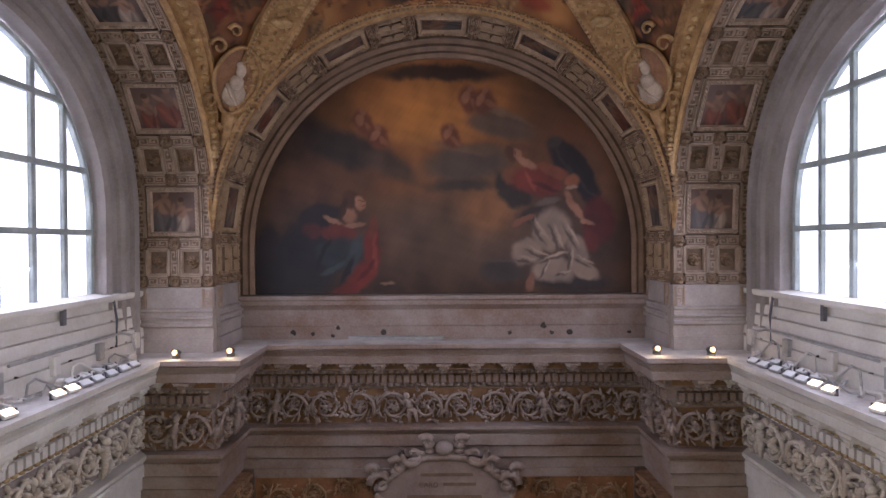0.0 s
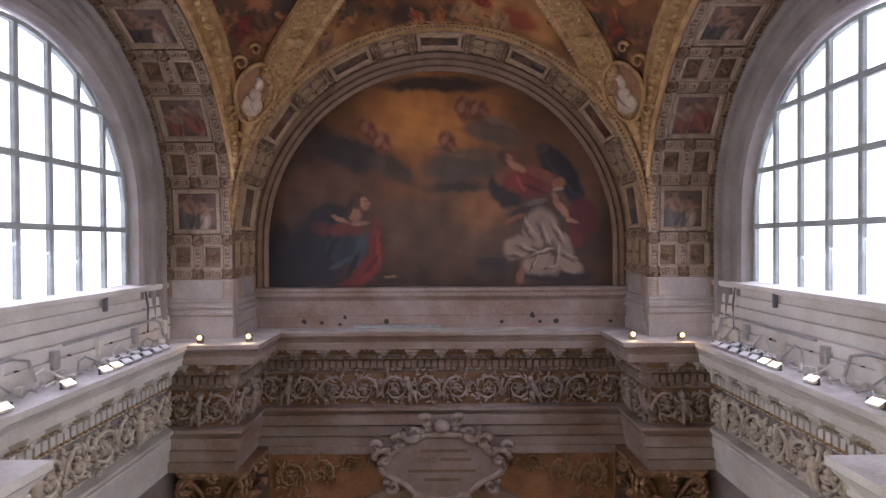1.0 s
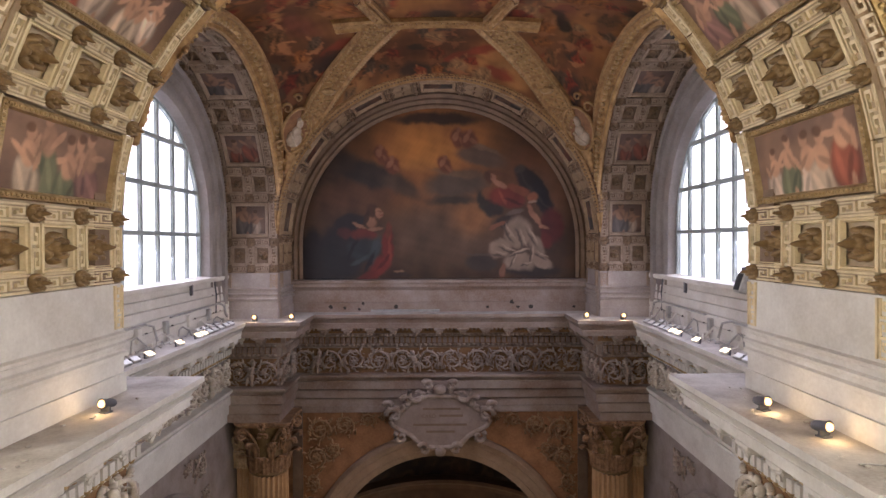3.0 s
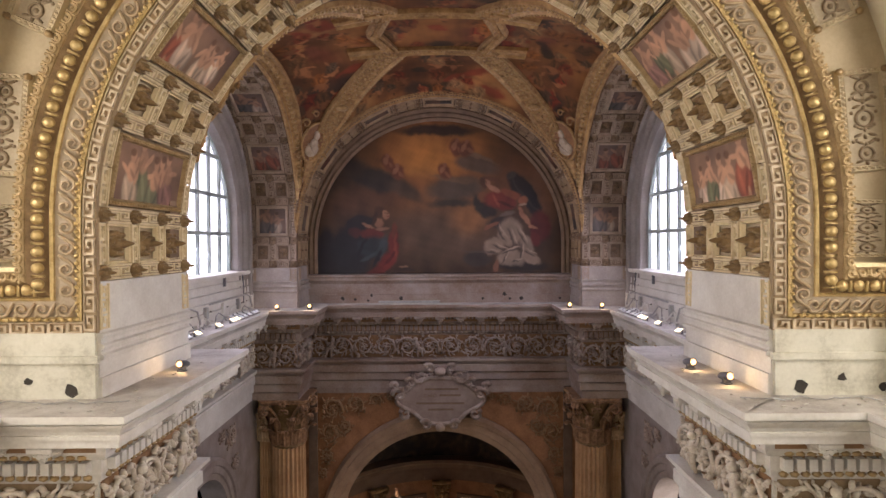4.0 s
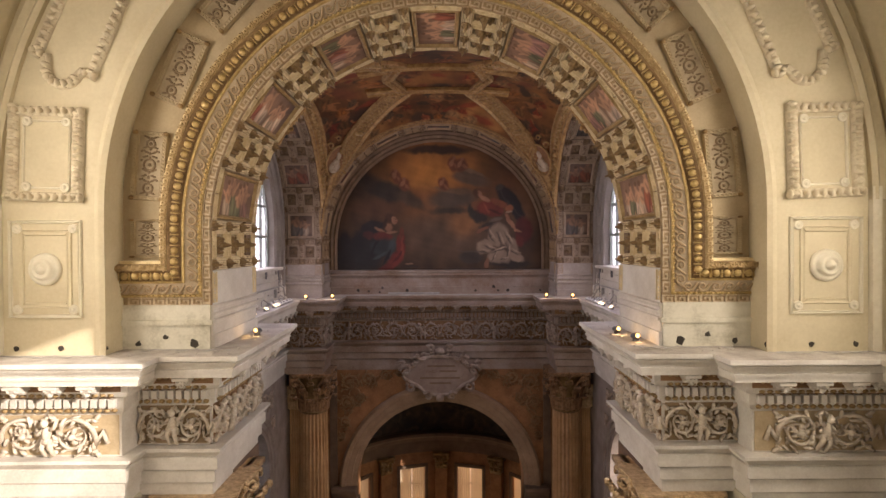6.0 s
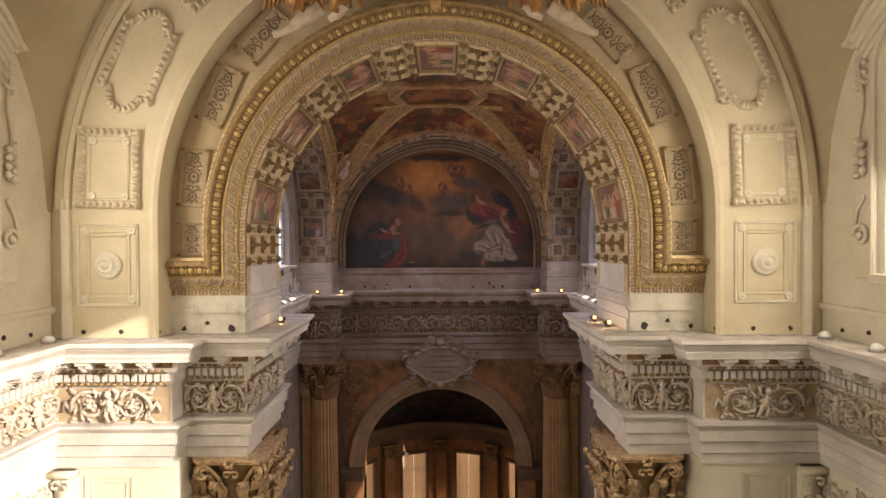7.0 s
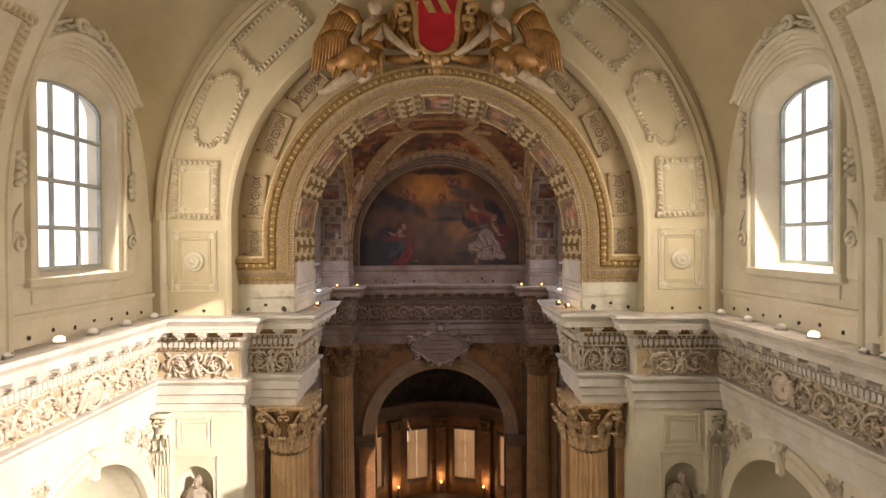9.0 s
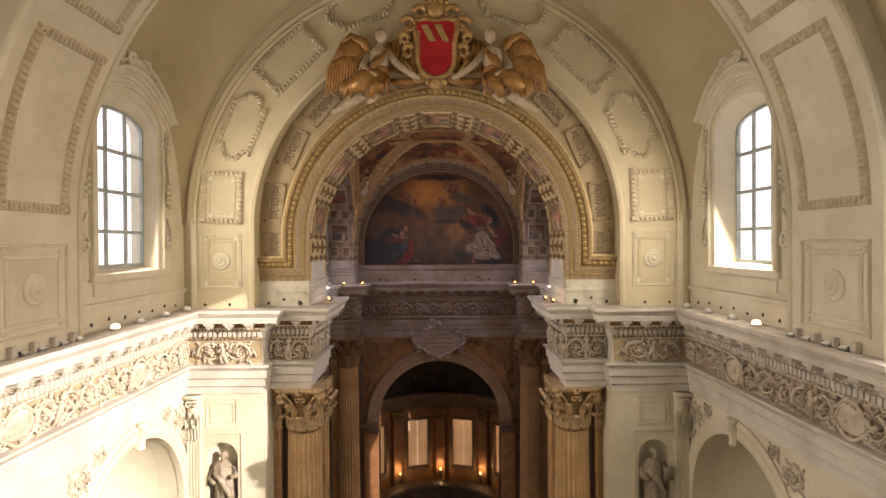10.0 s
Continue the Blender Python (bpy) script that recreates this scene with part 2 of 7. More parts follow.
def run(bm, path, profile, cap=True, i0=0, i1=None):
    """A profile of (outward, z) along a plan path whose open side lies to its right, mitred at the corners."""
    rows = []
    n = len(path)
    for i, p in enumerate(path):
        p = Vector(p)
        nrm = []
        for a, b in ((i - 1, i), (i, i + 1)):
            if a >= 0 and b < n:
                d = (Vector(path[b]) - Vector(path[a])).normalized()
                nrm.append(Vector((d.y, -d.x)))
        m = nrm[0] if len(nrm) == 1 else (nrm[0] + nrm[1]) / max(0.2, 1 + nrm[0].dot(nrm[1]))
        rows.append([(p.x + m.x * o, p.y + m.y * o, z) for o, z in profile])
    vs = grid_faces(bm, rows[i0:None if i1 is None else i1 + 1], False, cap)
    if cap:
        for row in (vs[0], vs[-1]):
            bm.faces.new(row)
    return fix(bm)


def lathe(bm, prof, n=24, at=(0, 0, 0), a0=0.0, a1=2 * math.pi):
    full = abs(a1 - a0 - 2 * math.pi) < 1e-6
    k = n if full else n + 1
    rows = [[(at[0] + r * math.cos(a0 + (a1 - a0) * i / n), at[1] + r * math.sin(a0 + (a1 - a0) * i / n), at[2] + z) for r, z in prof] for i in range(k)]
    grid_faces(bm, rows, full)
    return fix(bm)


# ---- painted surfaces: colours laid on fine meshes with soft dabs ----


def ripple(x, z, seed, scale, octaves=5):
    """Smooth uneven values from -1 to 1."""
    rng = np.random.RandomState(seed)
    out, amp, tot = np.zeros_like(x), 1.0, 0.0
    for o in range(octaves):
        for _ in range(4):
            a, ph, k = rng.uniform(0, 6.283), rng.uniform(0, 6.283), scale * 2 ** o * rng.uniform(0.7, 1.3)
            out += amp * 0.5 * np.sin(k * (x * math.cos(a) + z * math.sin(a)) + ph)
        tot += amp
        amp *= 0.6
    return out / tot


class Canvas:
    def __init__(self, x, z, seed, dark, light, wob=0.1):
        self.x = x + wob * ripple(x, z, seed, 3.0)
        self.z = z + wob * ripple(x, z, seed + 1, 3.0)
        self.x = self.x + wob * 0.35 * ripple(x, z, seed + 5, 13.0)
        self.z = self.z + wob * 0.35 * ripple(x, z, seed + 6, 13.0)
        k = (ripple(x, z, seed + 2, 1.6) * 0.7 + 0.5).clip(0, 1)[:, None]
        self.c = np.array(dark) * (1 - k) + np.array(light) * k
        self.grain = (1 + 0.2 * ripple(x, z, seed + 3, 9.0, 4)) * (1 + 0.22 * ripple(x, z, seed + 4, 2.5, 3))

    def dab(self, x, z, rx, rz, turn, soft, r, g, b):
        a = radians(turn)
        dx, dz = self.x - x, self.z - z
        u, v = (dx * math.cos(a) + dz * math.sin(a)) / rx, (-dx * math.sin(a) + dz * math.cos(a)) / rz
        t = ((1.04 + soft * 0.4 - np.sqrt(u * u + v * v)) / (0.08 + soft * 1.1)).clip(0, 1)
        k = (0.95 * t * t * (3 - 2 * t))[:, None]
        self.c = self.c * (1 - k) + np.array((r, g, b)) * k

    def draped(self, rng, x, z, h, dim=1.0):
        """A plain draped shape about h high: cloth with folds, paler ovals above."""
        cloth = rng.choice(((0.24, 0.05, 0.035), (0.30, 0.16, 0.06), (0.12, 0.115, 0.12), (0.34, 0.29, 0.23), (0.16, 0.11, 0.07), (0.22, 0.08, 0.05)))
        lean = rng.uniform(-35, 35)
        sgn = rng.choice((-1, 1))
        dim = np.array(dim) * np.ones(3)
        d = lambda *q: self.dab(*q[:6], *(np.array(q[6]) * dim))
        d(x, z, 0.24 * h, 0.34 * h, lean, 0.3, cloth)
        for k in range(4):
            f = 1.55 if k % 2 else 0.5
            d(x + (k - 1.5) * 0.09 * h, z - 0.03 * h, 0.025 * h, 0.26 * h, lean + (k - 1.5) * 14, 0.5, [v * f for v in cloth])
        skin = (0.38, 0.24, 0.165)
        d(x + sgn * 0.05 * h, z + 0.3 * h, 0.13 * h, 0.16 * h, lean * 0.5, 0.3, skin)
        d(x + sgn * 0.2 * h, z + 0.24 * h, 0.16 * h, 0.045 * h, sgn * rng.uniform(-30, 40), 0.3, skin)
        d(x - sgn * 0.14 * h, z + 0.16 * h, 0.045 * h, 0.15 * h, lean + 20, 0.3, skin)
        d(x + sgn * 0.12 * h, z - 0.36 * h, 0.05 * h, 0.16 * h, -lean, 0.3, skin)
        d(x + sgn * 0.07 * h, z + 0.49 * h, 0.065 * h, 0.08 * h, 0, 0.3, (0.34, 0.21, 0.14))
        d(x + sgn * 0.05 * h, z + 0.53 * h, 0.07 * h, 0.06 * h, 0, 0.4, (0.12, 0.07, 0.04))

    def group(self, rng, hw, hl, count, dim=1.0):
        """A crowd of plain rounded shapes, pale above and in coloured cloth below, within a panel."""
        cloths = ((0.36, 0.12, 0.07), (0.46, 0.28, 0.11), (0.20, 0.20, 0.21), (0.50, 0.44, 0.36), (0.16, 0.19, 0.12), (0.33, 0.20, 0.19), (0.56, 0.50, 0.44))
        skin = np.array((0.50, 0.33, 0.23))
        order = list(range(count))
        rng.shuffle(order)
        for e in order:
            x, z, h = hw * (-0.8 + 1.6 * (e + 0.5) / count + rng.uniform(-0.12, 0.12)), hl * rng.uniform(-0.3, 0.2), hl * rng.uniform(1.25, 1.8)
            c = np.array(rng.choice(cloths)) * dim * rng.uniform(0.75, 1.15)
            lean, g = rng.uniform(-28, 28), rng.choice((-1, 1))
            d = lambda dx, dz, rx, rz, a, soft, col: self.dab(x + dx * h, z + dz * h, rx * h, rz * h, a, soft, *col)
            d(0.03 * g, -0.3, 0.30, 0.42, lean, 0.25, c * 0.45)
            d(0, -0.28, 0.25, 0.38, lean, 0.3, c)
            d(-0.08 * g, -0.3, 0.06, 0.3, lean + 12, 0.6, c * 1.35)
            d(0.1 * g, -0.34, 0.05, 0.26, lean - 16, 0.6, c * 0.55)
            d(0.02, 0.12, 0.16, 0.22, lean * 0.6, 0.3, skin * dim * rng.uniform(0.7, 1.1))
            d(0.1 * g, 0.05, 0.05, 0.2, lean + 40 * g, 0.4, skin * dim * 0.6)
            d(-0.2 * g, 0.16, 0.19, 0.055, rng.uniform(-50, 50), 0.3, skin * dim)
            d(0.22 * g, 0.02, 0.05, 0.18, rng.uniform(-40, 40), 0.3, skin * dim * 0.9)
            d(0.14 * g, -0.62, 0.06, 0.2, -lean, 0.3, skin * dim * 0.85)
            d(0.03 * g, 0.42, 0.105, 0.125, 0, 0.3, skin * dim * rng.uniform(0.75, 1.0))
            d(0.0, 0.49, 0.11, 0.08, 0, 0.4, np.array((0.13, 0.075, 0.04)) * dim)

    def lay(self, me):
        col = np.ones((len(self.c), 4))
        col[:, :3] = (self.c * self.grain[:, None]).clip(0.004, 0.8)
        me.color_attributes.new("paint", "FLOAT_COLOR", "POINT")
        me.color_attributes["paint"].data.foreach_set("color", col.ravel())
        return me


PAINT = bpy.data.materials.new("old_paint")
pt, pp = nodes_of(PAINT)
pa = pt.nodes.new("ShaderNodeAttribute")
pa.attribute_name = "paint"
pt.links.new(pa.outputs["Color"], pp.inputs["Base Color"])
pp.inputs["Roughness"].default_value = 0.62
pb, pn = pt.nodes.new("ShaderNodeBump"), pt.nodes.new("ShaderNodeTexNoise")
pn.inputs["Scale"].default_value = 30.0
pb.inputs["Strength"].default_value, pb.inputs["Distance"].default_value = 0.15, 0.01
pt.links.new(pn.outputs["Fac"], pb.inputs["Height"])
pt.links.new(pb.outputs[0], pp.inputs["Normal"])


def verts_of(me):
    co = np.empty(len(me.vertices) * 3)
    me.vertices.foreach_get("co", co)
    return co.reshape(-1, 3)


# ---- the large structure ----
CZ, XP = 15.17, 3.66        # springing of the chancel arch, half its span
CR, CS = 15.06, 15.33       # springings of the rear arch and of the stilted side arches
WX = 4.95                   # plaster face of the lunette window walls
Y0, Y1, Y2, Y3 = 0.6, 2.8, 9.23, 10.5   # front arch, its back, rear piers, end wall
TOP = 13.27                 # top of the cornice
CY = (Y1 + Y2) / 2
RS = (Y2 - Y1) / 2

whole("floor", B(-14, 14, -26, 24, -0.2, 0), TERRA, "polished pale stone church floor", "floor", "structure")

# nave side walls with windows and chapel arches
BAYS = (-2.55, -10.05, -17.55)
for s, nm in ((-1, "wall_west"), (1, "wall_east")):
    holes = []
    for yc in BAYS:
        holes.append(arch(yc - 0.25, 17.75, 1.25, 14.45, 20, 0, math.pi, 0.65))
        holes.append(arch(yc, 8.1, 2.35, 0.3, 30))
    if s > 0:
        holes = [h for i, h in enumerate(holes) if i < 2]
        # Unseen long opening, added so that sun reaches the west wall.
        holes.append([(-19.5, 10.0), (-7.75, 10.0), (-7.75, 18.6), (-19.5, 18.6)])
    whole(nm, plate(bmesh.new(), [(-26, -0.1), (0.05, -0.1), (0.05, 20.5), (-26, 20.5)], holes, YZ(s * 7.03, s), 0.6), STUCCO, "cream stuccoed nave side wall", "wall", "structure")

# nave front wall around the chancel arch
RB, ZB, KB = 5.1, 15.5, 1.01
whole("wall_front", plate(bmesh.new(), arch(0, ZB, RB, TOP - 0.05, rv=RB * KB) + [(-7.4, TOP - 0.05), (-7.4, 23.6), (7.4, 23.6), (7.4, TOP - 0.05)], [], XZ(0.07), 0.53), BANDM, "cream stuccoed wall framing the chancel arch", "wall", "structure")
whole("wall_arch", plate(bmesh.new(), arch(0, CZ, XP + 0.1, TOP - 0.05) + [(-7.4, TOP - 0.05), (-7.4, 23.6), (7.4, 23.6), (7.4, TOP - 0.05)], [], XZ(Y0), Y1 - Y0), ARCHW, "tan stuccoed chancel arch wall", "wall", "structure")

# entablature all round
PROFILE = [(-0.5, 10.9), (0.0, 10.9), (0.0, 11.08), (-0.03, 11.1), (0.06, 11.12), (0.06, 11.31), (0.03, 11.33), (0.12, 11.35), (0.12, 11.53), (0.09, 11.55), (0.2, 11.66), (0.2, 11.71), (0.0, 11.72), (0.0, 12.38),
           (0.05, 12.4), (0.08, 12.48), (0.08, 12.65), (0.16, 12.67), (0.2, 12.74), (0.2, 12.9), (0.52, 12.92), (0.52, 13.0), (0.545, 13.005), (0.545, 13.045), (0.53, 13.05), (0.55, 13.09), (0.60, 13.14), (0.62, 13.17), (0.60, 13.175), (0.60, 13.195), (0.65, 13.2), (0.65, TOP), (-1.3, TOP + 0.001)]
HALF = [(7.0, -25.9), (7.0, 0.05), (4.85, 0.05), (4.85, 0.55), (XP, 0.55), (XP, 2.85), (4.85, 2.85), (4.85, 9.18), (XP, 9.18), (XP, 10.5)]
# East run cut short so it leaves the added sun opening clear.
PATH = [(-x, y) for x, y in HALF] + HALF[:0:-1] + [(7.0, -7.9)]
ENTS = []
for nm, i0, i1 in (("entablature_west", 0, 7), ("entablature_end", 7, 12), ("entablature_east", 12, 19)):
    ENTS.append(whole(nm, run(bmesh.new(), PATH, PROFILE, True, i0, i1), ENDSHADE if i0 == 7 else WHITE, "dusty white stucco entablature with stepped architrave and projecting cornice", "cornice", "structure"))
    ENTS[-1].data.materials.append(DUSTY)
    for f in ENTS[-1].data.polygons:
        if f.normal.z > 0.9 and f.center.z > TOP - 0.05:
            f.material_index = 1

# chancel walls, lower part
for s, nm in ((-1, "wall_chancel_west"), (1, "wall_chancel_east")):
    whole(nm, plate(bmesh.new(), [(2.0, -0.1), (10.6, -0.1), (10.6, 11.2), (2.0, 11.2)], [arch(6.0, 8.55, 1.5, 0.3, 30)], YZ(s * 4.9, s), 0.5), MAUVE, "grey-mauve plastered chancel side wall", "wall", "structure")
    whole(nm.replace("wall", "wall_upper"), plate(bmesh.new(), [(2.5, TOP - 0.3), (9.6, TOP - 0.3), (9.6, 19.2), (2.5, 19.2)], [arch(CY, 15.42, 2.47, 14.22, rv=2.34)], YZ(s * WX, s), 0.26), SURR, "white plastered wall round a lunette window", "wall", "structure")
    # piers below the entablature
    whole("pier", B(s * 3.64, s * 4.86, 1.45, 2.84, 0, 10.95), BROWNST, "dark brown stone pier core behind a column", "pier", "structure")
    whole("wall_bay", plate(bmesh.new(), [(s * 4.83, 0), (s * 7.6, 0), (s * 7.6, 10.95), (s * 4.83, 10.95)], [arch(s * 6.03, 9.1, 0.43, 7.0, 20)], XZ(0.09), 0.95), STUCCO, "cream wall bay with a statue niche", "wall", "structure")
    whole("pier", B(s * 4.0, s * 4.86, 9.9, 10.9, 0, 10.95), BROWNST, "dark brown stone pier core behind a column", "pier", "structure")
whole("wall_end", plate(bmesh.new(), [(-5.4, -0.1), (5.4, -0.1), (5.4, 11.2), (-5.4, 11.2)], [arch(0, 6.86, 2.8, 0.0, 40)], XZ(10.54), 0.7), ORANGE, "orange marbled end wall pierced by a great arch", "wall", "structure")
whole("wall_lunette", B(-5.4, 5.4, Y3, Y3 + 0.5, TOP - 0.1, 20), WHITE, "plastered lunette wall behind the painting", "wall", "structure")

# chancel arches: rings of the side and rear arches, their fields sunk 0.1
for s in (-1, 1):
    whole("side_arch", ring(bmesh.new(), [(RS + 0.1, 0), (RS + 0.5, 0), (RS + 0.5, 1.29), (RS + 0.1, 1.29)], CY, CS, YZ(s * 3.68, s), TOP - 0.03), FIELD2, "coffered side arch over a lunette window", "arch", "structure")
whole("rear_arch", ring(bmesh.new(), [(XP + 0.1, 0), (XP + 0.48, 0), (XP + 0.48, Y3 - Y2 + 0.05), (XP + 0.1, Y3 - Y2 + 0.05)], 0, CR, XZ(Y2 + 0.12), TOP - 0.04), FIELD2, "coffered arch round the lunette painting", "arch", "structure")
whole("front_arch", ring(bmesh.new(), [(XP + 0.09, 0), (XP + 0.3, 0), (XP + 0.3, Y1 - Y0 - 0.02), (XP + 0.09, Y1 - Y0 - 0.02)], 0, CZ, XZ(Y0 + 0.01), TOP - 0.04), FIELD, "coffered soffit of the chancel arch", "arch", "structure")

# sail vault
R2 = XP ** 2 + RS ** 2


def sail_height(x, y):
    """The vault's rise over its foot: a sail, flattened towards the crown."""
    return math.sqrt(max(0.0, R2 - x * x - y * y)) - 0.75 * max(0.0, 1 - (x / XP) ** 2) * max(0.0, 1 - (y / RS) ** 2)


def sail_foot(x, y):
    """The height from which the sail vault rises: each side follows its own arch."""
    return 0.5 * (CZ + CR) + 0.5 * (CR - CZ) * y / RS + (CS - 0.5 * (CZ + CR)) * (x / XP) ** 2 * (1 - (y / RS) ** 4)


bm = bmesh.new()
N = 190
grid_faces(bm, [[(x, CY + y, sail_foot(x, y) + sail_height(x, y)) for y in [RS * (-1 + 2 * j / N) for j in range(N + 1)]] for x in [XP * (-1 + 2 * i / N) for i in range(N + 1)]])
vault = whole("ceiling_chancel", bm, PAINT, "frescoed sail vault in reds and ochres", "ceiling", "structure", smooth=True)
co = verts_of(vault.data)
cv = Canvas(co[:, 0], co[:, 1] - CY, 21, (0.085, 0.033, 0.016), (0.33, 0.16, 0.055), 0.12)
vr = random.Random(8)
for k in range(16):
    cv.dab(vr.uniform(-3.6, 3.6), vr.uniform(-3.2, 3.2), vr.uniform(0.3, 0.8), vr.uniform(0.2, 0.5), vr.uniform(0, 180), 0.8, *vr.choice(((0.05, 0.035, 0.03), (0.36, 0.20, 0.08), (0.17, 0.10, 0.06), (0.20, 0.07, 0.04))))
for k in range(70):
    cv.dab(vr.uniform(-3.6, 3.6), vr.uniform(-3.2, 3.2), vr.uniform(0.15, 0.4), vr.uniform(0.1, 0.3), vr.uniform(0, 180), 0.5, *vr.choice(((0.035, 0.025, 0.02), (0.42, 0.22, 0.08), (0.24, 0.05, 0.025), (0.05, 0.03, 0.025))))
for k in range(150):
    cv.draped(vr, vr.uniform(-3.5, 3.5), vr.uniform(-3.1, 3.1), vr.uniform(0.45, 0.95), vr.uniform(0.45, 1.05) * np.array((1.05, 0.78, 0.5)))
cv.c *= np.array((0.84, 0.73, 0.57))
cv.lay(vault.data)

# nave vault: barrel with cross vaults over the windows
RN, ZN = 7.0, 15.45


def vault_height(x, y):
    """A shallow sail over the first bay, a barrel beyond; behind y -8.6 raised throughout, unseen, to let the sun
    through.
    """
    k = min(abs(y - BAYS[0]), 2.55) if y > -8.0 else max(0.0, 2.55 * (y + 8.6) / 0.6)
    return 15.5 + 1.07 * math.sqrt(max(0.0, RN * RN + 2.0 * (2.55 ** 2 - k * k) - x * x))


bm = bmesh.new()
xs = [-7.1 * math.cos(math.pi * i / 72) for i in range(73)]
ys = [-26 + 26.1 * j / 174 for j in range(175)]
grid_faces(bm, [[(x, y, vault_height(x, y)) for y in ys] for x in xs])
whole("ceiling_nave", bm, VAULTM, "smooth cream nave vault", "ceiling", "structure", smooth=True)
whole("roof", B(-9.5, 9.5, -26, 24, 24.2, 24.5), DARK, "plain roof above the vaults", "roof", "structure")
whole("wall_back", B(-9.5, 9.5, -26.4, -26, -0.2, 24.3), STUCCO, "plain cream wall at the nave's other end", "wall", "structure")
for y0 in (-7.5,):
    whole("transverse_rib", ring(bmesh.new(), [(6.72, 0), (7.2, 0), (7.2, 2.4), (6.72, 2.4)], 0, ZN, XZ(y0), TOP, 60), STUCCO, "cream transverse vault rib with moulded panels", "rib", "structure")



def socket(bm, x, y, z, r, axis):
    """A dark round-cornered socket, a thin disc across the axis."""
    hr = random.Random(int(abs(x * 131 + y * 57 + z * 17) * 10))
    rim = [(r * hr.uniform(0.5, 1.05) * math.cos(k * 0.785 + 0.4), r * hr.uniform(0.5, 1.0) * math.sin(k * 0.785 + 0.4)) for k in range(8)]
    m = Matrix.Translation((x, y, z)) @ (pose(0, 0, 0, 90, 0, 0) if axis == "y" else pose(0, 0, 0, 90, 0, 90))
    vs = grid_faces(bm, [[m @ Vector((u, v, d)) for d in (-0.012, 0.012)] for u, v in rim], True)
    bm.faces.new([v[0] for v in vs])
    bm.faces.new([v[1] for v in vs])
    fix(bm)
    return bm


RIBG = surface("dim_gilding", (0.36, 0.25, 0.14), (0.19, 0.12, 0.065), 0.5, 6, 18, 1.0, 0.2)
def mesh_of(name, bm, mat, smooth=False):
    me = bpy.data.meshes.new(name)
    bm.to_mesh(me)
    bm.free()
    me.materials.append(mat)
    for f in me.polygons:
        f.use_smooth = smooth
    return me


def tube(bm, pts, radii, n=6):
    """A round rope through points, of changing thickness."""
    rows = []
    for i, p in enumerate(pts):
        p = Vector(p)
        d = (Vector(pts[min(i + 1, len(pts) - 1)]) - Vector(pts[max(i - 1, 0)])).normalized()
        u = d.cross(Vector((0, 0, 1)))
        if u.length < 1e-3:
            u = Vector((1, 0, 0))
        u.normalize()
        v = d.cross(u)
        r = radii[i] if hasattr(radii, "__len__") else radii
        rows.append([p + u * r * math.cos(2 * math.pi * k / n) + v * r * math.sin(2 * math.pi * k / n) for k in range(n)])
    vs = grid_faces(bm, rows, False, True)
    for row in (vs[0], vs[-1]):
        bm.faces.new(row)


def blob(bm, x, y, z, rx, ry, rz, turn=0.0, sub=1):
    r = bmesh.ops.create_icosphere(bm, subdivisions=sub, radius=1.0)
    bmesh.ops.transform(bm, matrix=Matrix.Translation((x, y, z)) @ Matrix.Rotation(turn, 4, "Z") @ Matrix.Diagonal((rx, ry, rz, 1)), verts=r["verts"])


# ---- placing on arches ----


def on_soffit(plane, c, r, sa, d):
    """The pose on an arch's underside: x along the arch's depth, y along its curve, z towards its centre. sa: metres from the springing, below it on the leg."""
    cu, cv = c
    if sa < 0:
        u, v, t, n = cu + r, cv + sa, (0, 1), (-1, 0)
    elif sa > r * math.pi:
        u, v, t, n = cu - r, cv - (sa - r * math.pi), (0, -1), (1, 0)
    else:
        a = sa / r
        u, v, t, n = cu + r * math.cos(a), cv + r * math.sin(a), (-math.sin(a), math.cos(a)), (-math.cos(a), -math.sin(a))
    p, y, z = plane(u, v, d), Vector(plane(*t, 0)) - Vector(plane(0, 0, 0)), Vector(plane(*n, 0)) - Vector(plane(0, 0, 0))
    x = y.cross(z)
    return Matrix(((x.x, y.x, z.x, p[0]), (x.y, y.y, z.y, p[1]), (x.z, y.z, z.z, p[2]), (0, 0, 0, 1)))


KEY = [(0.0, 0.0, 0.14, 1.0), (0.14, 0.86, 0.86, 1.0), (0.72, 0.3, 0.86, 0.86), (0.38, 0.3, 0.72, 0.44), (0.38, 0.44, 0.5, 0.64), (0.0, -0.0, 1.0, 0.12)]


def fret_mesh(name, length, width, unit=0.19, h=0.03, back=0.03, mat=None, ground=None, rails=True):
    """A band of key pattern, centred, running along y: a ground plate, two rails and raised key bars."""
    bm = bmesh.new()
    box(bm, -width / 2, width / 2, -length / 2, length / 2, -back - 0.07, -back)
    n = max(1, round(length / unit))
    u = length / n
    m = 0.02 if rails else 0.0
    w = width - 2 * m - 0.03
    for i in range(n):
        flip = i % 2
        for a0, b0, a1, b1 in KEY:
            if flip:
                b0, b1 = 1 - b1, 1 - b0
            box(bm, -w / 2 + b0 * w, -w / 2 + b1 * w, -length / 2 + (i + a0) * u, -length / 2 + (i + a1) * u, -back, h - back)
    if rails:
        for s in (-1, 1):
            box(bm, s * width / 2, s * (width / 2 - m), -length / 2, length / 2, -back, h - back + 0.008)
    me = bpy.data.meshes.new(name)
    bm.to_mesh(me)
    bm.free()
    me.materials.append(mat or FRET)
    me.materials.append(ground or FIELD)
    for i in range(6):
        me.polygons[i].material_index = 1
    return me


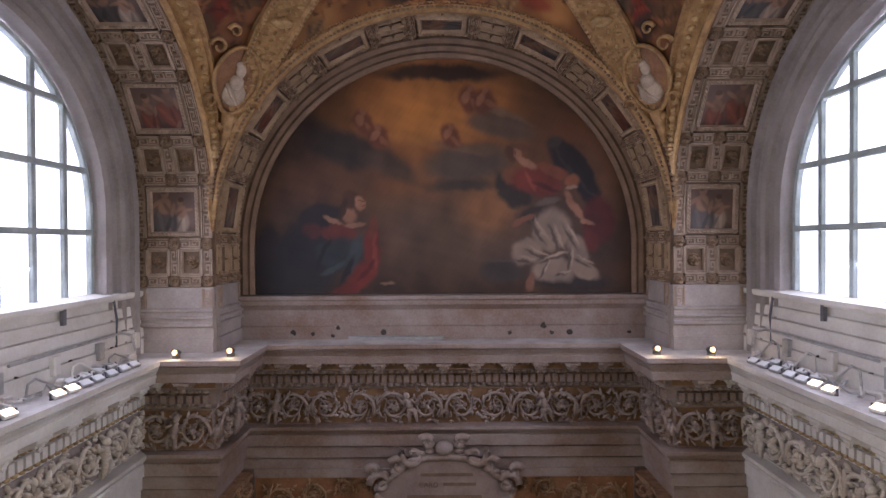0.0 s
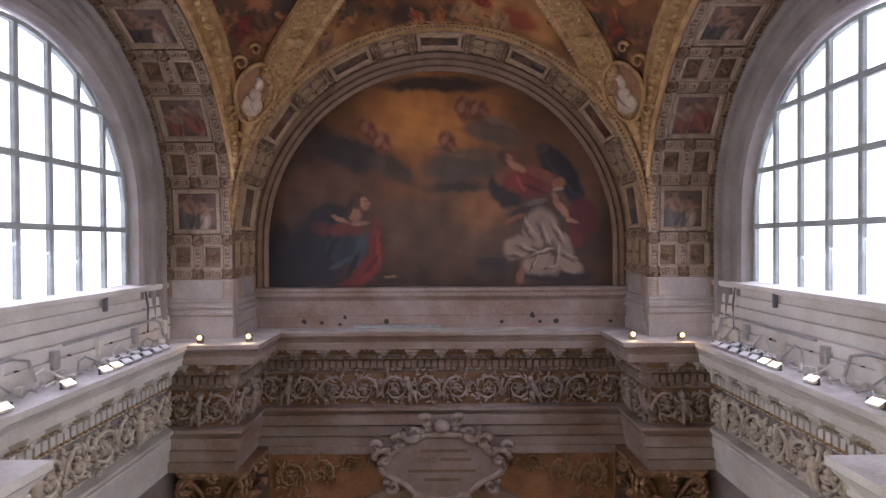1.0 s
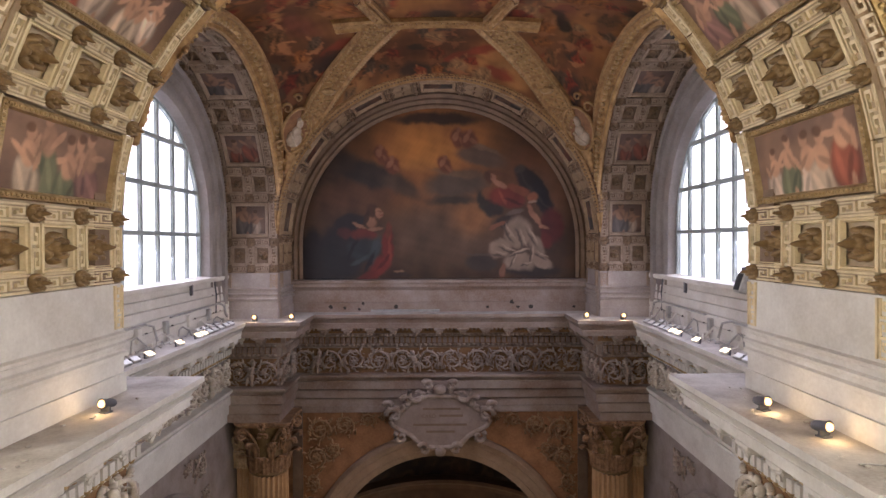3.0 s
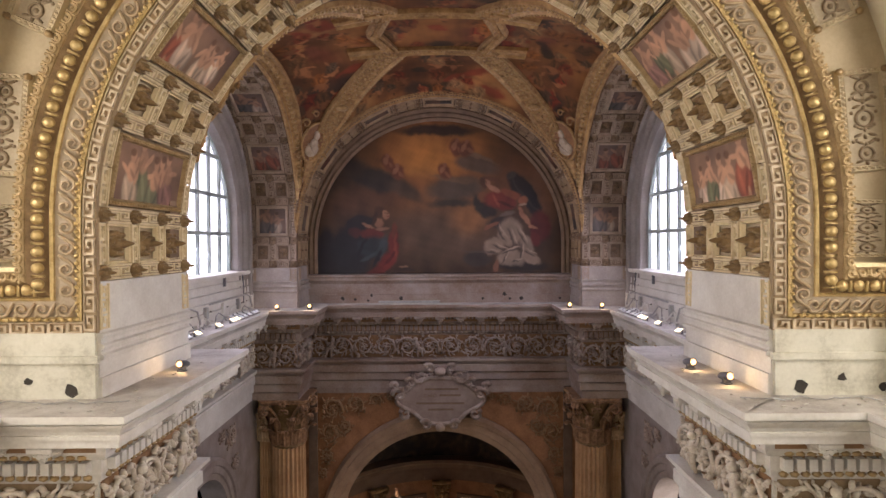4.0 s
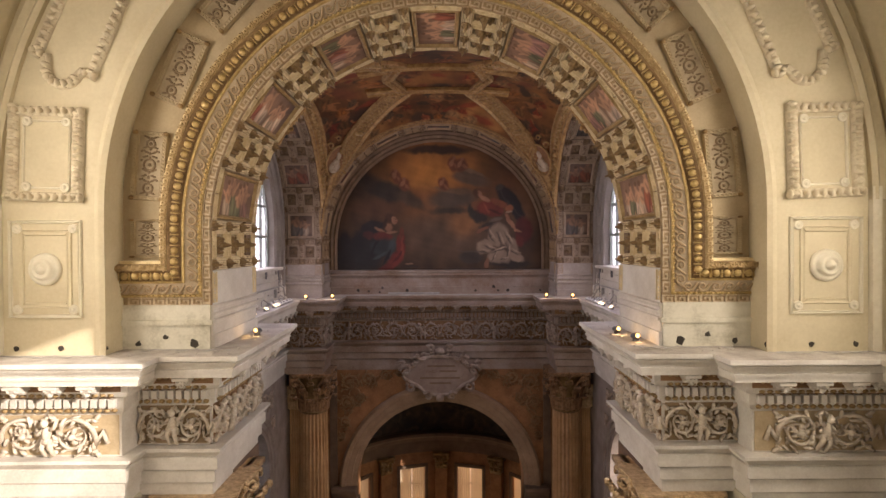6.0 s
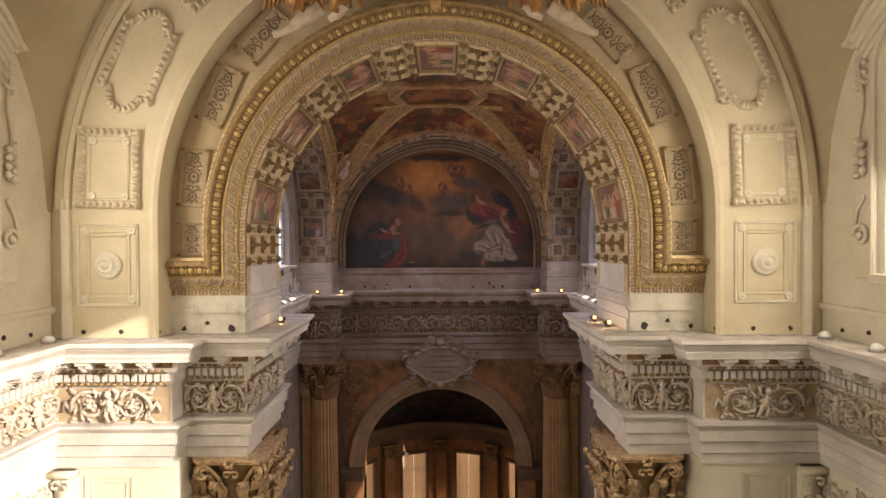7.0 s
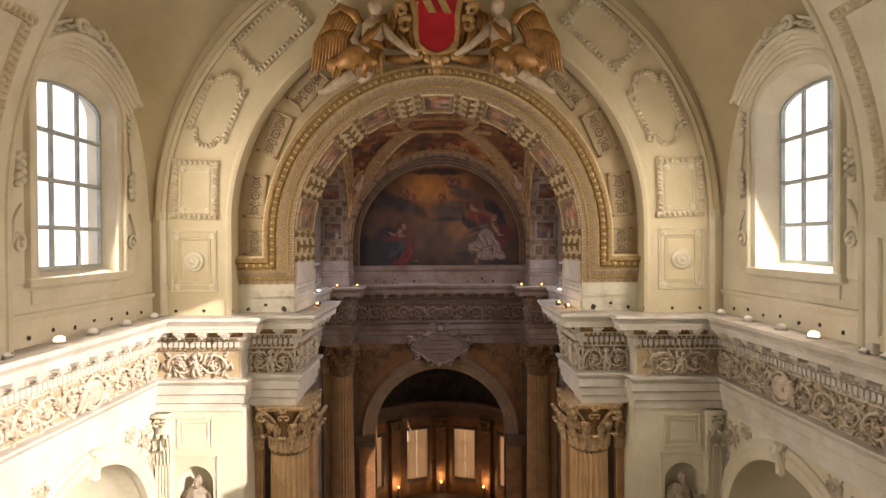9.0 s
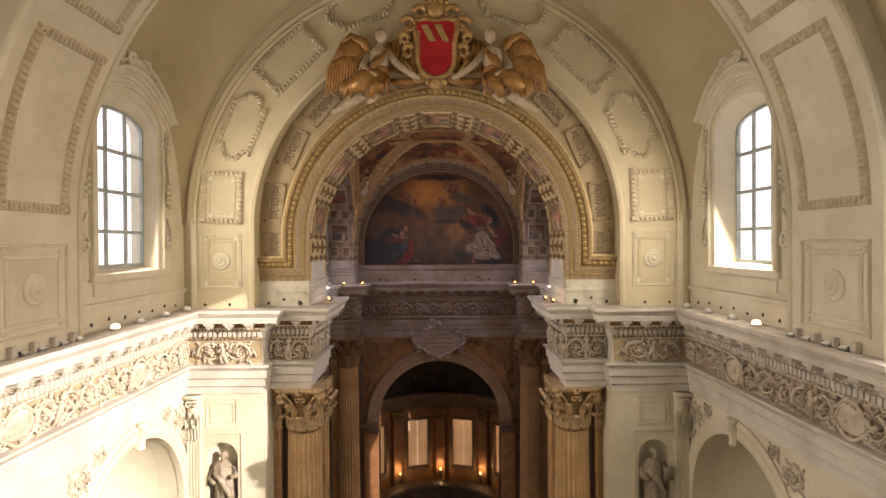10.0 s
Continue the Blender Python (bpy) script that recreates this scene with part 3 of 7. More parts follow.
def rosette_mesh(name, r, h, petals=8):
    """A flower of two tiers of turning petals round a pointed bud."""
    bm = bmesh.new()
    n = petals * 4
    prof = [(1.0, 0.0, 0.0), (1.0, 0.14, 0.1), (0.9, 0.32, 0.26), (0.74, 0.33, 0.26), (0.58, 0.14, 0.1), (0.54, 0.34, 0.12), (0.44, 0.5, 0.14), (0.33, 0.44, 0.04), (0.27, 0.54, 0.0), (0.2, 0.8, 0.0), (0.1, 0.97, 0.0), (0.04, 1.05, 0.0)]
    rows = []
    for i in range(n):
        a = 2 * math.pi * i / n
        row = []
        for q, z, w in prof:
            c = math.cos(petals * a + 5.0 * (1 - q))
            rr = r * q * (1 + 0.9 * w * min(0.0, c + 0.3))
            row.append((rr * math.cos(a), rr * math.sin(a), h * (z + w * min(0.4, c))))
        rows.append(row)
    vs = grid_faces(bm, rows, True)
    bm.faces.new([v[-1] for v in vs])
    return mesh_of(name, fix(bm), BRONZE, True)


def frame_mesh(name, w, h, t, up, mat, beads=0.0):
    """A rectangular moulding, centred in the xy plane."""
    bm = bmesh.new()
    prof = [(0, 0), (t * 0.2, up), (t * 0.5, up * 0.7), (t * 0.8, up), (t, 0)]
    rows = [[(sx * (w / 2 - o), sy * (h / 2 - o), z) for o, z in prof] for sx, sy in ((-1, -1), (1, -1), (1, 1), (-1, 1))]
    grid_faces(bm, rows, True)
    if beads:
        for side in range(4):
            ln = w if side % 2 == 0 else h
            k = max(2, int(ln / beads))
            for i in range(k):
                q = -ln / 2 + (i + 0.5) * ln / k
                x, y = ((q, -h / 2 + t / 2), (w / 2 - t / 2, q), (q, h / 2 - t / 2), (-w / 2 + t / 2, q))[side]
                r = bmesh.ops.create_icosphere(bm, subdivisions=1, radius=beads * 0.42)
                bmesh.ops.transform(bm, matrix=Matrix.Translation((x, y, up * 0.8)), verts=r["verts"])
    fix(bm)
    me = bpy.data.meshes.new(name)
    bm.to_mesh(me)
    bm.free()
    me.materials.append(mat)
    return me


def obj(name, me, parent, m):
    ob = new(name, me)
    ob.parent = parent
    ob.matrix_basis = m
    return ob


# Rear arch trim, the arch's shade put into its colour.
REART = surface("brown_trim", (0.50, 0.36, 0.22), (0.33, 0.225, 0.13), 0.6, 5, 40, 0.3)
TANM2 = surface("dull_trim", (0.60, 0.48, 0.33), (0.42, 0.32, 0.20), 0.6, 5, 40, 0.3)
# White plinth darkened to hold the chancel's shade; the front arch keeps WHITE.
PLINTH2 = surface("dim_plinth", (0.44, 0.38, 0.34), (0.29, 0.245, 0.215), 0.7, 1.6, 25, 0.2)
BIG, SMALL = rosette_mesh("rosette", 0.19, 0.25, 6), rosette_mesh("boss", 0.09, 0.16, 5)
# Rosettes of the dim arches: the same bronze with shade mixed in.
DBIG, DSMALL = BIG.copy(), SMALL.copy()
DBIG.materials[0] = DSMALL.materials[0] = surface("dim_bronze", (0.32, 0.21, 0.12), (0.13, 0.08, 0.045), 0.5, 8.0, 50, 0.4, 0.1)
LC, LF = 0.80, 0.857


def soffit(owner, plane, c, r, width, n, d0, dimness, first=-0.45, flat=1.0, trim=None, ground=None, bars=None):
    """Rows of coffers with rosettes and key bands, alternating with painted panels, from one springing to the other."""
    total = r * math.pi
    mid = total / 2
    half = mid - first
    k = max(1, round((half - LF / 2 - LC) / (LC + LF)))
    scale = half / ((k + 1) * LC + (k + 0.5) * LF)
    lc, lf = LC * scale, LF * scale
    p = (width - 0.2) / n
    trim = trim or GOLD
    row = fret_mesh("fret_band", p - 0.2, 0.17, mat=bars, ground=ground)
    post = fret_mesh("fret_band", lc - 0.36, 0.17, mat=bars, ground=ground)
    edge = fret_mesh("fret_band", lf / 2 - 0.01, 0.17, mat=bars, ground=ground)
    cof = frame_mesh("coffer_frame", p - 0.17, lc - 0.34, 0.05, 0.05, trim)
    # Floor coloured dark, painting the shade of a deeper coffer.
    floor_bm = bmesh.new()
    box(floor_bm, -p / 2 + 0.09, p / 2 - 0.09, -lc / 2 + 0.18, lc / 2 - 0.18, -0.06, -0.034)
    sunk = mesh_of("coffer_floor", floor_bm, FIELD2)
    pw = width - 0.4
    gilt = frame_mesh("panel_frame", pw, lf - 0.03, 0.09, 0.05, GOLD if dimness > 0.8 else trim, 0.06)
    pics = []
    for q in range(6):
        bm = bmesh.new()
        hw, hl = pw / 2 - 0.05, lf / 2 - 0.05
        nu, nv = 84, 60
        grid_faces(bm, [[(hw * (-1 + 2 * i / nu), hl * (-1 + 2 * j / nv), 0.0) for j in range(nv + 1)] for i in range(nu + 1)])
        box(bm, -hw, hw, -hl, hl, -0.06, -0.002)
        pic = mesh_of("painted_panel", bm, PAINT)
        co = verts_of(pic)
        pr = random.Random(q * 7 + n)
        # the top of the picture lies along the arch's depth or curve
        # Low dimness: pictures on shaded arches get that shade in their colours.
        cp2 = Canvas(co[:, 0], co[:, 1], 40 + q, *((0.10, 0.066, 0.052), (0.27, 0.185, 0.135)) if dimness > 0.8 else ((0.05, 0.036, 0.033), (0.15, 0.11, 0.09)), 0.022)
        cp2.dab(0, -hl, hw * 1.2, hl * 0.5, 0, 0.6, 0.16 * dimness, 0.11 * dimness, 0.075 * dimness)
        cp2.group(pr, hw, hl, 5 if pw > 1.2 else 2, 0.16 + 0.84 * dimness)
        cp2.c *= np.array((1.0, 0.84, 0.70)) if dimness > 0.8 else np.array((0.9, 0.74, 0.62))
        pics.append(cp2.lay(pic))
    turn = pose(0, 0, 0, 0, 0, 90)
    dm = d0 + width / 2
    at = lambda sa, d, up=0.0: on_soffit(plane, c, r, sa, d) @ pose(0, 0, up)
    for side in (0, 1):
        S = lambda q: q if side == 0 else total - q
        for i in range(k + 1):
            sc = first + i * (lc + lf) + lc / 2
            ds = [d0 + 0.1 + j * p for j in range(n + 1)]
            for sgn in (-1, 1):
                for j, d in enumerate(ds):
                    obj("boss", SMALL if dimness > 0.8 else DSMALL, owner, at(S(sc + sgn * (lc / 2 - 0.09)), d, -0.02) @ Matrix.Diagonal((1, 1, flat, 1)))
                    if j < n:
                        obj("fret_band", row, owner, at(S(sc + sgn * (lc / 2 - 0.09)), d + p / 2) @ turn)
            for j, d in enumerate(ds):
                obj("fret_band", post, owner, at(S(sc), d))
                if j < n:
                    f = obj("coffer", cof, owner, at(S(sc), d + p / 2, -0.06))
                    obj("coffer_floor", sunk, f, Matrix())
                    fit = min(p - 0.29, lc - 0.46) / 0.38
                    obj("rosette", BIG if dimness > 0.8 else DBIG, f, pose(0, 0, -0.036, 0, 0, 17 * (i + 2 * j)) @ Matrix.Diagonal((fit * 0.9, fit * 0.9, flat, 1)))
            if i < k or side == 0:
                sf = first + i * (lc + lf) + lc + lf / 2
                for d in (d0 + 0.1, d0 + width - 0.1):
                    for q in (-lf / 4, lf / 4):
                        obj("fret_band", edge, owner, at(S(sf + q), d))
                f = obj("painted_panel", pics[(i * 2 + side) % 6], owner, at(S(sf), dm, -0.03) @ pose(0, 0, 0, 0, 0, 180 * side))
                obj("panel_frame", gilt, f, pose(0, 0, 0.0))


def by_name(n):
    return [o for o in scene.collection.objects if o.name.split(".")[0] == n]


soffit(by_name("front_arch")[0], XZ(0), (0, CZ), XP, Y1 - Y0, 3, Y0, 1.0, -0.63, trim=FRET)
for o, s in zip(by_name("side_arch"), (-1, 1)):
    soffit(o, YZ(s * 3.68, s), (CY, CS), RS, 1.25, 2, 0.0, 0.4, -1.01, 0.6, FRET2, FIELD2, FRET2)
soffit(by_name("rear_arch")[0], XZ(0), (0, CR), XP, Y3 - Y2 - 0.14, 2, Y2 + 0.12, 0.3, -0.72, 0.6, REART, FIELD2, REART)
# plain leg blocks under the first coffers, with a fret on the edge
LEGS = ((by_name("front_arch")[0], XZ(0), (0, CZ), XP, Y0, Y1 - Y0, -0.63), (by_name("side_arch")[0], YZ(-3.68, -1), (CY, CS), RS, 0, 1.25, -1.01),
        (by_name("side_arch")[1], YZ(3.68, 1), (CY, CS), RS, 0, 1.25, -1.01), (by_name("rear_arch")[0], XZ(0), (0, CR), XP, Y2 + 0.12, Y3 - Y2 - 0.14, -0.72))
for o, pl, c, r, d0, w, first in LEGS:
    bm = bmesh.new()
    hgt = c[1] + first - 0.01 - TOP
    prof = [(0.0, 0.03), (0.22, 0.03), (0.22, 0.0), (0.40, 0.0), (0.42, 0.05), (0.46, 0.05), (0.48, 0.015), (0.52, 0.015), (0.54, 0.055), (0.57, 0.055), (0.59, 0.02), (0.64, 0.02), (0.66, 0.045), (0.69, 0.045), (0.71, 0.0), (hgt, -0.01)]
    rows = [[(x, -hgt / 2 + yy, zz) for yy, zz in prof] + [(x, hgt / 2, -0.12), (x, -hgt / 2, -0.12)] for x in (-w / 2, w / 2)]
    vs = grid_faces(bm, rows, False, True)
    for v in vs:
        bm.faces.new(v)
    fix(bm)
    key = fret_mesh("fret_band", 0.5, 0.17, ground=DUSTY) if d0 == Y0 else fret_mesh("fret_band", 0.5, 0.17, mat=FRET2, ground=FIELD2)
    for q in (first - 0.01 - hgt / 2, r * math.pi - first + 0.01 + hgt / 2):
        m = on_soffit(pl, c, r, q, d0 + w / 2)
        if q > 0:
            m = m @ pose(0, 0, 0, 0, 0, 180)
        if q < 0:
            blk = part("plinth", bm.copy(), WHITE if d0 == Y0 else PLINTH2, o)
            blk.matrix_basis = m
        else:
            put(blk, o, m)
        for e in (-1, 1):
            obj("fret_band", key, o, m @ pose(e * (w / 2 - 0.1), hgt / 2 - 0.27, 0.008))
    bm.free()

# ---- archivolt of the chancel arch, with its foot turned outwards ----
ZF = 13.98


def archivolt(o, end=5.09, n=72):
    o *= 0.86
    r = XP + o
    pts = [(end, ZF + o * 0.92), (r, ZF + o * 0.92), (r, CZ)]
    pts += [(r * math.cos(math.pi * i / n), CZ + r * math.sin(math.pi * i / n)) for i in range(1, n)]
    return pts + [(-r, CZ), (-r, ZF + o * 0.92), (-end, ZF + o * 0.92)]


def archivolt_band(name, prof, mat, owner, end=5.09):
    bm = bmesh.new()
    cols = [[(x, Y0 - d, z) for x, z in archivolt(o, end)] for o, d in prof]
    rows = [list(r) for r in zip(*cols)]
    vs = grid_faces(bm, rows, False, True)
    for v in (vs[0], vs[-1]):
        bm.faces.new(v)
    return part(name, fix(bm), mat, owner)


KEYG = surface("brown_key_ground", (0.38, 0.27, 0.15), (0.27, 0.185, 0.10), 0.65, 5, 40, 0.25)
EGGG = surface("dark_gold_ground", (0.33, 0.215, 0.10), (0.19, 0.115, 0.05), 0.5, 6, 40, 0.5, 0.25)
PALEGILT = surface("pale_gilding", (0.74, 0.61, 0.36), (0.54, 0.42, 0.22), 0.45, 5, 40, 0.3, 0.2)
ARCHIVOLT = thing("archivolt", "richly gilded stucco archivolt with egg moulding, wave scrolls and key fret", "archivolt", kind="structure")
archivolt_band("fret_ground", [(0.0, -0.01), (0.0, 0.03), (0.17, 0.03), (0.17, -0.01)], KEYG, ARCHIVOLT)
archivolt_band("gilt_bead", [(0.17, -0.01), (0.17, 0.07), (0.20, 0.1), (0.23, 0.07), (0.23, -0.01)], GILT, ARCHIVOLT)
archivolt_band("wave_ground", [(0.23, -0.01), (0.23, 0.05), (0.46, 0.11), (0.46, -0.01)], WAVEG, ARCHIVOLT)
archivolt_band("cord", [(0.46, -0.01), (0.46, 0.14), (0.49, 0.16), (0.51, 0.14), (0.51, -0.01)], GILT, ARCHIVOLT)
archivolt_band("egg_ground", [(0.51, -0.01), (0.51, 0.12), (0.6, 0.15), (0.72, 0.24), (0.72, -0.01)], EGGG, ARCHIVOLT)
archivolt_band("leaf_border", [(0.72, -0.01), (0.72, 0.26), (0.76, 0.29), (0.82, 0.27), (0.86, 0.2), (0.86, -0.01)], GOLD, ARCHIVOLT)
archivolt_band("outer_fillet", [(0.86, -0.01), (0.86, 0.17), (0.915, 0.15), (0.92, -0.01)], PALEGILT, ARCHIVOLT)


def along(pts, pitch, start=0.0):
    """Evenly spaced places and headings along a line of points."""
    out = []
    left = start
    for (x0, z0), (x1, z1) in zip(pts, pts[1:]):
        ln = math.hypot(x1 - x0, z1 - z0)
        while left <= ln:
            k = left / ln if ln else 0
            out.append((x0 + (x1 - x0) * k, z0 + (z1 - z0) * k, math.atan2(z1 - z0, x1 - x0)))
            left += pitch
        left -= ln
    return out


def face_pose(x, y, z, a, tilt=0.0):
    """On a wall that looks towards -y: local x along the heading a, local z out of the wall."""
    return Matrix.Translation((x, y, z)) @ Matrix.Rotation(-a, 4, "Y") @ pose(0, 0, 0, 90 + tilt, 0, 0)


bm = bmesh.new()
bmesh.ops.create_icosphere(bm, subdivisions=2, radius=1.0)
bmesh.ops.transform(bm, matrix=Matrix.Diagonal((0.06, 0.066, 0.05, 1)), verts=bm.verts)
for s in (-1, 1):
    box(bm, s * 0.074, s * 0.086, -0.07, 0.07, -0.02, 0.02)
EGG = mesh_of("egg", bm, GILT, True)
for x, z, a in along(archivolt(0.615), 0.172, 0.1):
    obj("egg", EGG, ARCHIVOLT, face_pose(x, Y0 - 0.19, z, a, 0))


# running wave scroll
bm = bmesh.new()
pts = []
for i in range(22):
    a = math.pi * 0.9 - i * 0.42
    r = 0.085 - 0.0034 * i
    pts.append((0.02 + r * math.cos(a), 0.0 + r * math.sin(a), 0.02))
tube(bm, [(-0.13, -0.07, 0.015), (-0.1, -0.03, 0.02)] + pts, [0.012, 0.02] + [0.022 - 0.0006 * i for i in range(22)], 5)
blob(bm, 0.1, 0.07, 0.01, 0.05, 0.02, 0.015, 0.6)
WAVE = mesh_of("wave_scroll", fix(bm), surface("tan_scroll", (0.50, 0.38, 0.24), (0.36, 0.26, 0.15), 0.6, 5, 40, 0.3), True)
for x, z, a in along(archivolt(0.345), 0.225, 0.1):
    obj("wave_scroll", WAVE, ARCHIVOLT, face_pose(x, Y0 - 0.08, z, a, -14))
KEYU = fret_mesh("key", 0.2, 0.165, 0.2, 0.03, 0.0, TANM2, KEYG, False)
for x, z, a in along(archivolt(0.085), 0.205, 0.1):
    obj("key", KEYU, ARCHIVOLT, face_pose(x, Y0 - 0.035, z, a) @ Matrix.Diagonal((1, 0.88, 1, 1)) @ pose(0, 0, 0, 0, 0, 90))
bm = bmesh.new()
for e in (-1, 1):
    tube(bm, [(e * 0.058 + 0.05 * math.cos(a), -0.01 + 0.055 * math.sin(a), 0.0) for a in [0.55 * k - 0.6 for k in range(9)]], 0.014, 5)
    blob(bm, e * 0.058, -0.005, 0.004, 0.022, 0.022, 0.018)
    blob(bm, e * 0.117, 0.05, 0.0, 0.018, 0.026, 0.014)
LEAFB = mesh_of("leaf_tuft", bm, GOLD, True)
for x, z, a in along(archivolt(0.79), 0.235, 0.1):
    obj("leaf_tuft", LEAFB, ARCHIVOLT, face_pose(x, Y0 - 0.28, z, a))
bm = bmesh.new()
bmesh.ops.create_icosphere(bm, subdivisions=1, radius=0.028)
BEAD = mesh_of("bead", bm, GILT, True)
for x, z, a in along(archivolt(0.2), 0.085, 0.05):
    if abs(x) < 4.8:
        obj("bead", BEAD, ARCHIVOLT, Matrix.Translation((x, Y0 - 0.1, z)))

FOOTM = surface("weathered_limewash", (0.68, 0.65, 0.55), (0.40, 0.37, 0.29), 0.8, 1.7, 22, 0.35, c=(0.60, 0.57, 0.47))
# block under the archivolt's foot
for s in (-1, 1):
    b = whole("foot_block", B(s * (XP + 0.02), s * 5.1, Y0 - 0.05, Y0 + 0.3, TOP, ZF + 0.01), FOOTM, "dusty white block under the gilded archivolt, with dark putlog holes", "plinth", "structure")
    part("ledge_moulding", B(s * (XP - 0.03), s * 5.1, Y0 - 0.09, Y0 - 0.04, 13.66, 13.74), FOOTM, b)
    for k in range(3):
        part("putlog_hole", socket(bmesh.new(), s * (3.95 + k * 0.45), Y0 - 0.047, 13.36 + 0.1 * (k == 1), 0.06 + 0.035 * (k == 0), "y"), DARK, b)

# ---- entablature ornament ----
bm = bmesh.new()
box(bm, -0.044, 0.044, -0.06, 0.07, 0, 0.1)
DENTIL = mesh_of("dentil", bm, WHITE)
bm = bmesh.new()
box(bm, -0.13, 0.13, 0.0, 0.06, 0.0, 0.31, 0.012)
box(bm, -0.09, 0.09, -0.05, 0.01, 0.0, 0.27, 0.012)
tube(bm, [(0, -0.07, 0.02), (0, -0.035, 0.12), (0, -0.02, 0.2), (0, -0.05, 0.27)], [0.06, 0.05, 0.045, 0.05], 8)
for e in (-1, 1):
    blob(bm, e * 0.055, -0.01, 0.26, 0.03, 0.04, 0.05)
    blob(bm, e * 0.05, -0.05, 0.05, 0.025, 0.05, 0.05)
blob(bm, 0, -0.075, 0.24, 0.045, 0.05, 0.04)
MODIL = mesh_of("modillion", fix(bm), WHITE)


def scroll_mesh(seed, w=0.62, h=0.62):
    """A relief of one acanthus scroll with leaves and a flower, centred, standing out along z."""
    rng = random.Random(seed)
    bm = bmesh.new()
    R = h * 0.44
    pts, rad = [], []
    for i in range(34):
        a = math.pi * 1.15 - i * 0.34
        r = R * (1 - i / 38)
        pts.append((r * math.cos(a), r * math.sin(a) * 0.98, 0.05 + 0.035 * math.sin(i * 0.5)))
        rad.append(0.031 - 0.0006 * i)
    tube(bm, [(-w * 0.62, -R * 0.4, 0.04), (-w * 0.56, R * 0.2, 0.05)] + pts, [0.03, 0.045] + rad, 6)
    for i in range(20):
        a = i * 0.36 + rng.uniform(-0.15, 0.15)
        r = R * rng.uniform(0.62, 1.02)
        blob(bm, r * math.cos(a), r * math.sin(a), 0.055, rng.uniform(0.05, 0.08), rng.uniform(0.014, 0.024), 0.045, a + 0.9 + rng.uniform(-0.6, 0.6))
    for i in range(26):
        a = rng.uniform(0, 6.28)
        r = R * rng.uniform(0.25, 1.08)
        blob(bm, r * math.cos(a), r * math.sin(a), 0.03, rng.uniform(0.03, 0.055), rng.uniform(0.012, 0.02), 0.03, a + rng.choice((0.4, 1.9)))
    for i in range(7):
        a = i * 0.9 + rng.random()
        blob(bm, R * 0.24 * math.cos(a), R * 0.24 * math.sin(a), 0.07, 0.06, 0.022, 0.05, a)
    blob(bm, 0, 0, 0.1, 0.05, 0.05, 0.06)
    for sx in (-1, 1):
        for sy in (-1, 1):
            blob(bm, sx * w * 0.43, sy * h * 0.4, 0.04, 0.07, 0.03, 0.04, sx * sy * 0.8 + rng.uniform(-0.3, 0.3))
            blob(bm, sx * w * 0.38, sy * h * 0.34, 0.05, 0.05, 0.025, 0.04, -sx * sy * 0.5)
    return mesh_of("scroll_relief", fix(bm), RELIEF, True)


def putto_mesh():
    """A small plain figure in relief."""
    bm = bmesh.new()
    blob(bm, 0, 0.06, 0.09, 0.075, 0.12, 0.08, 0.1, 2)
    blob(bm, 0.01, 0.23, 0.12, 0.06, 0.065, 0.065, 0, 2)
    tube(bm, [(-0.06, 0.12, 0.09), (-0.15, 0.16, 0.1), (-0.17, 0.26, 0.09)], [0.035, 0.03, 0.022])
    tube(bm, [(0.06, 0.12, 0.09), (0.14, 0.06, 0.12), (0.2, 0.1, 0.1)], [0.035, 0.03, 0.022])
    tube(bm, [(-0.03, -0.03, 0.09), (-0.07, -0.15, 0.12), (-0.1, -0.29, 0.07)], [0.06, 0.045, 0.025])
    tube(bm, [(0.04, -0.03, 0.09), (0.08, -0.14, 0.12), (0.05, -0.29, 0.07)], [0.06, 0.045, 0.025])
    blob(bm, 0, -0.05, 0.1, 0.09, 0.06, 0.08)
    return mesh_of("figure_relief", fix(bm), RELIEF, True)


SCROLLS = [scroll_mesh(k) for k in range(5)]


def recoloured(me, mat):
    c = me.copy()
    c.materials[0] = mat
    return c


# Darkened copies for the ill-lit chancel end; shade sits in their colours.
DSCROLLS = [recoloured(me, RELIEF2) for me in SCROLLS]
DDENTIL, DMODIL = recoloured(DENTIL, ENDSHADE), recoloured(MODIL, RELIEF2)
SPANDREL = surface("ochre_relief", (0.44, 0.28, 0.145), (0.25, 0.14, 0.065), 0.6, 5, 40, 0.3)
GSCROLLS = []
for k in range(3):
    g = SCROLLS[k].copy()
    g.materials[0] = SPANDREL
    GSCROLLS.append(g)
PUTTO = putto_mesh()
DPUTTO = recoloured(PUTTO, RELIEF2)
frng = random.Random(3)
UMBER = surface("umber_frieze_ground", (0.33, 0.235, 0.135), (0.21, 0.14, 0.075), 0.7, 3, 40, 0.3)
NAVEG = surface("tan_frieze_ground", (0.50, 0.41, 0.28), (0.34, 0.265, 0.165), 0.7, 3, 40, 0.25)


def wall_pose(ax, ay, bx, by, q, out, z, flip=1):
    """On an upright wall from a to b, q along it, out from it on the right-hand side; local x along, y up, z out."""
    d = Vector((bx - ax, by - ay)).normalized()
    n = Vector((d.y, -d.x))
    px, py = ax + d.x * q + n.x * out, ay + d.y * q + n.y * out
    return Matrix(((d.x * -flip, 0, n.x, px), (d.y * -flip, 0, n.y, py), (0, 1, 0, z), (0, 0, 0, 1)))


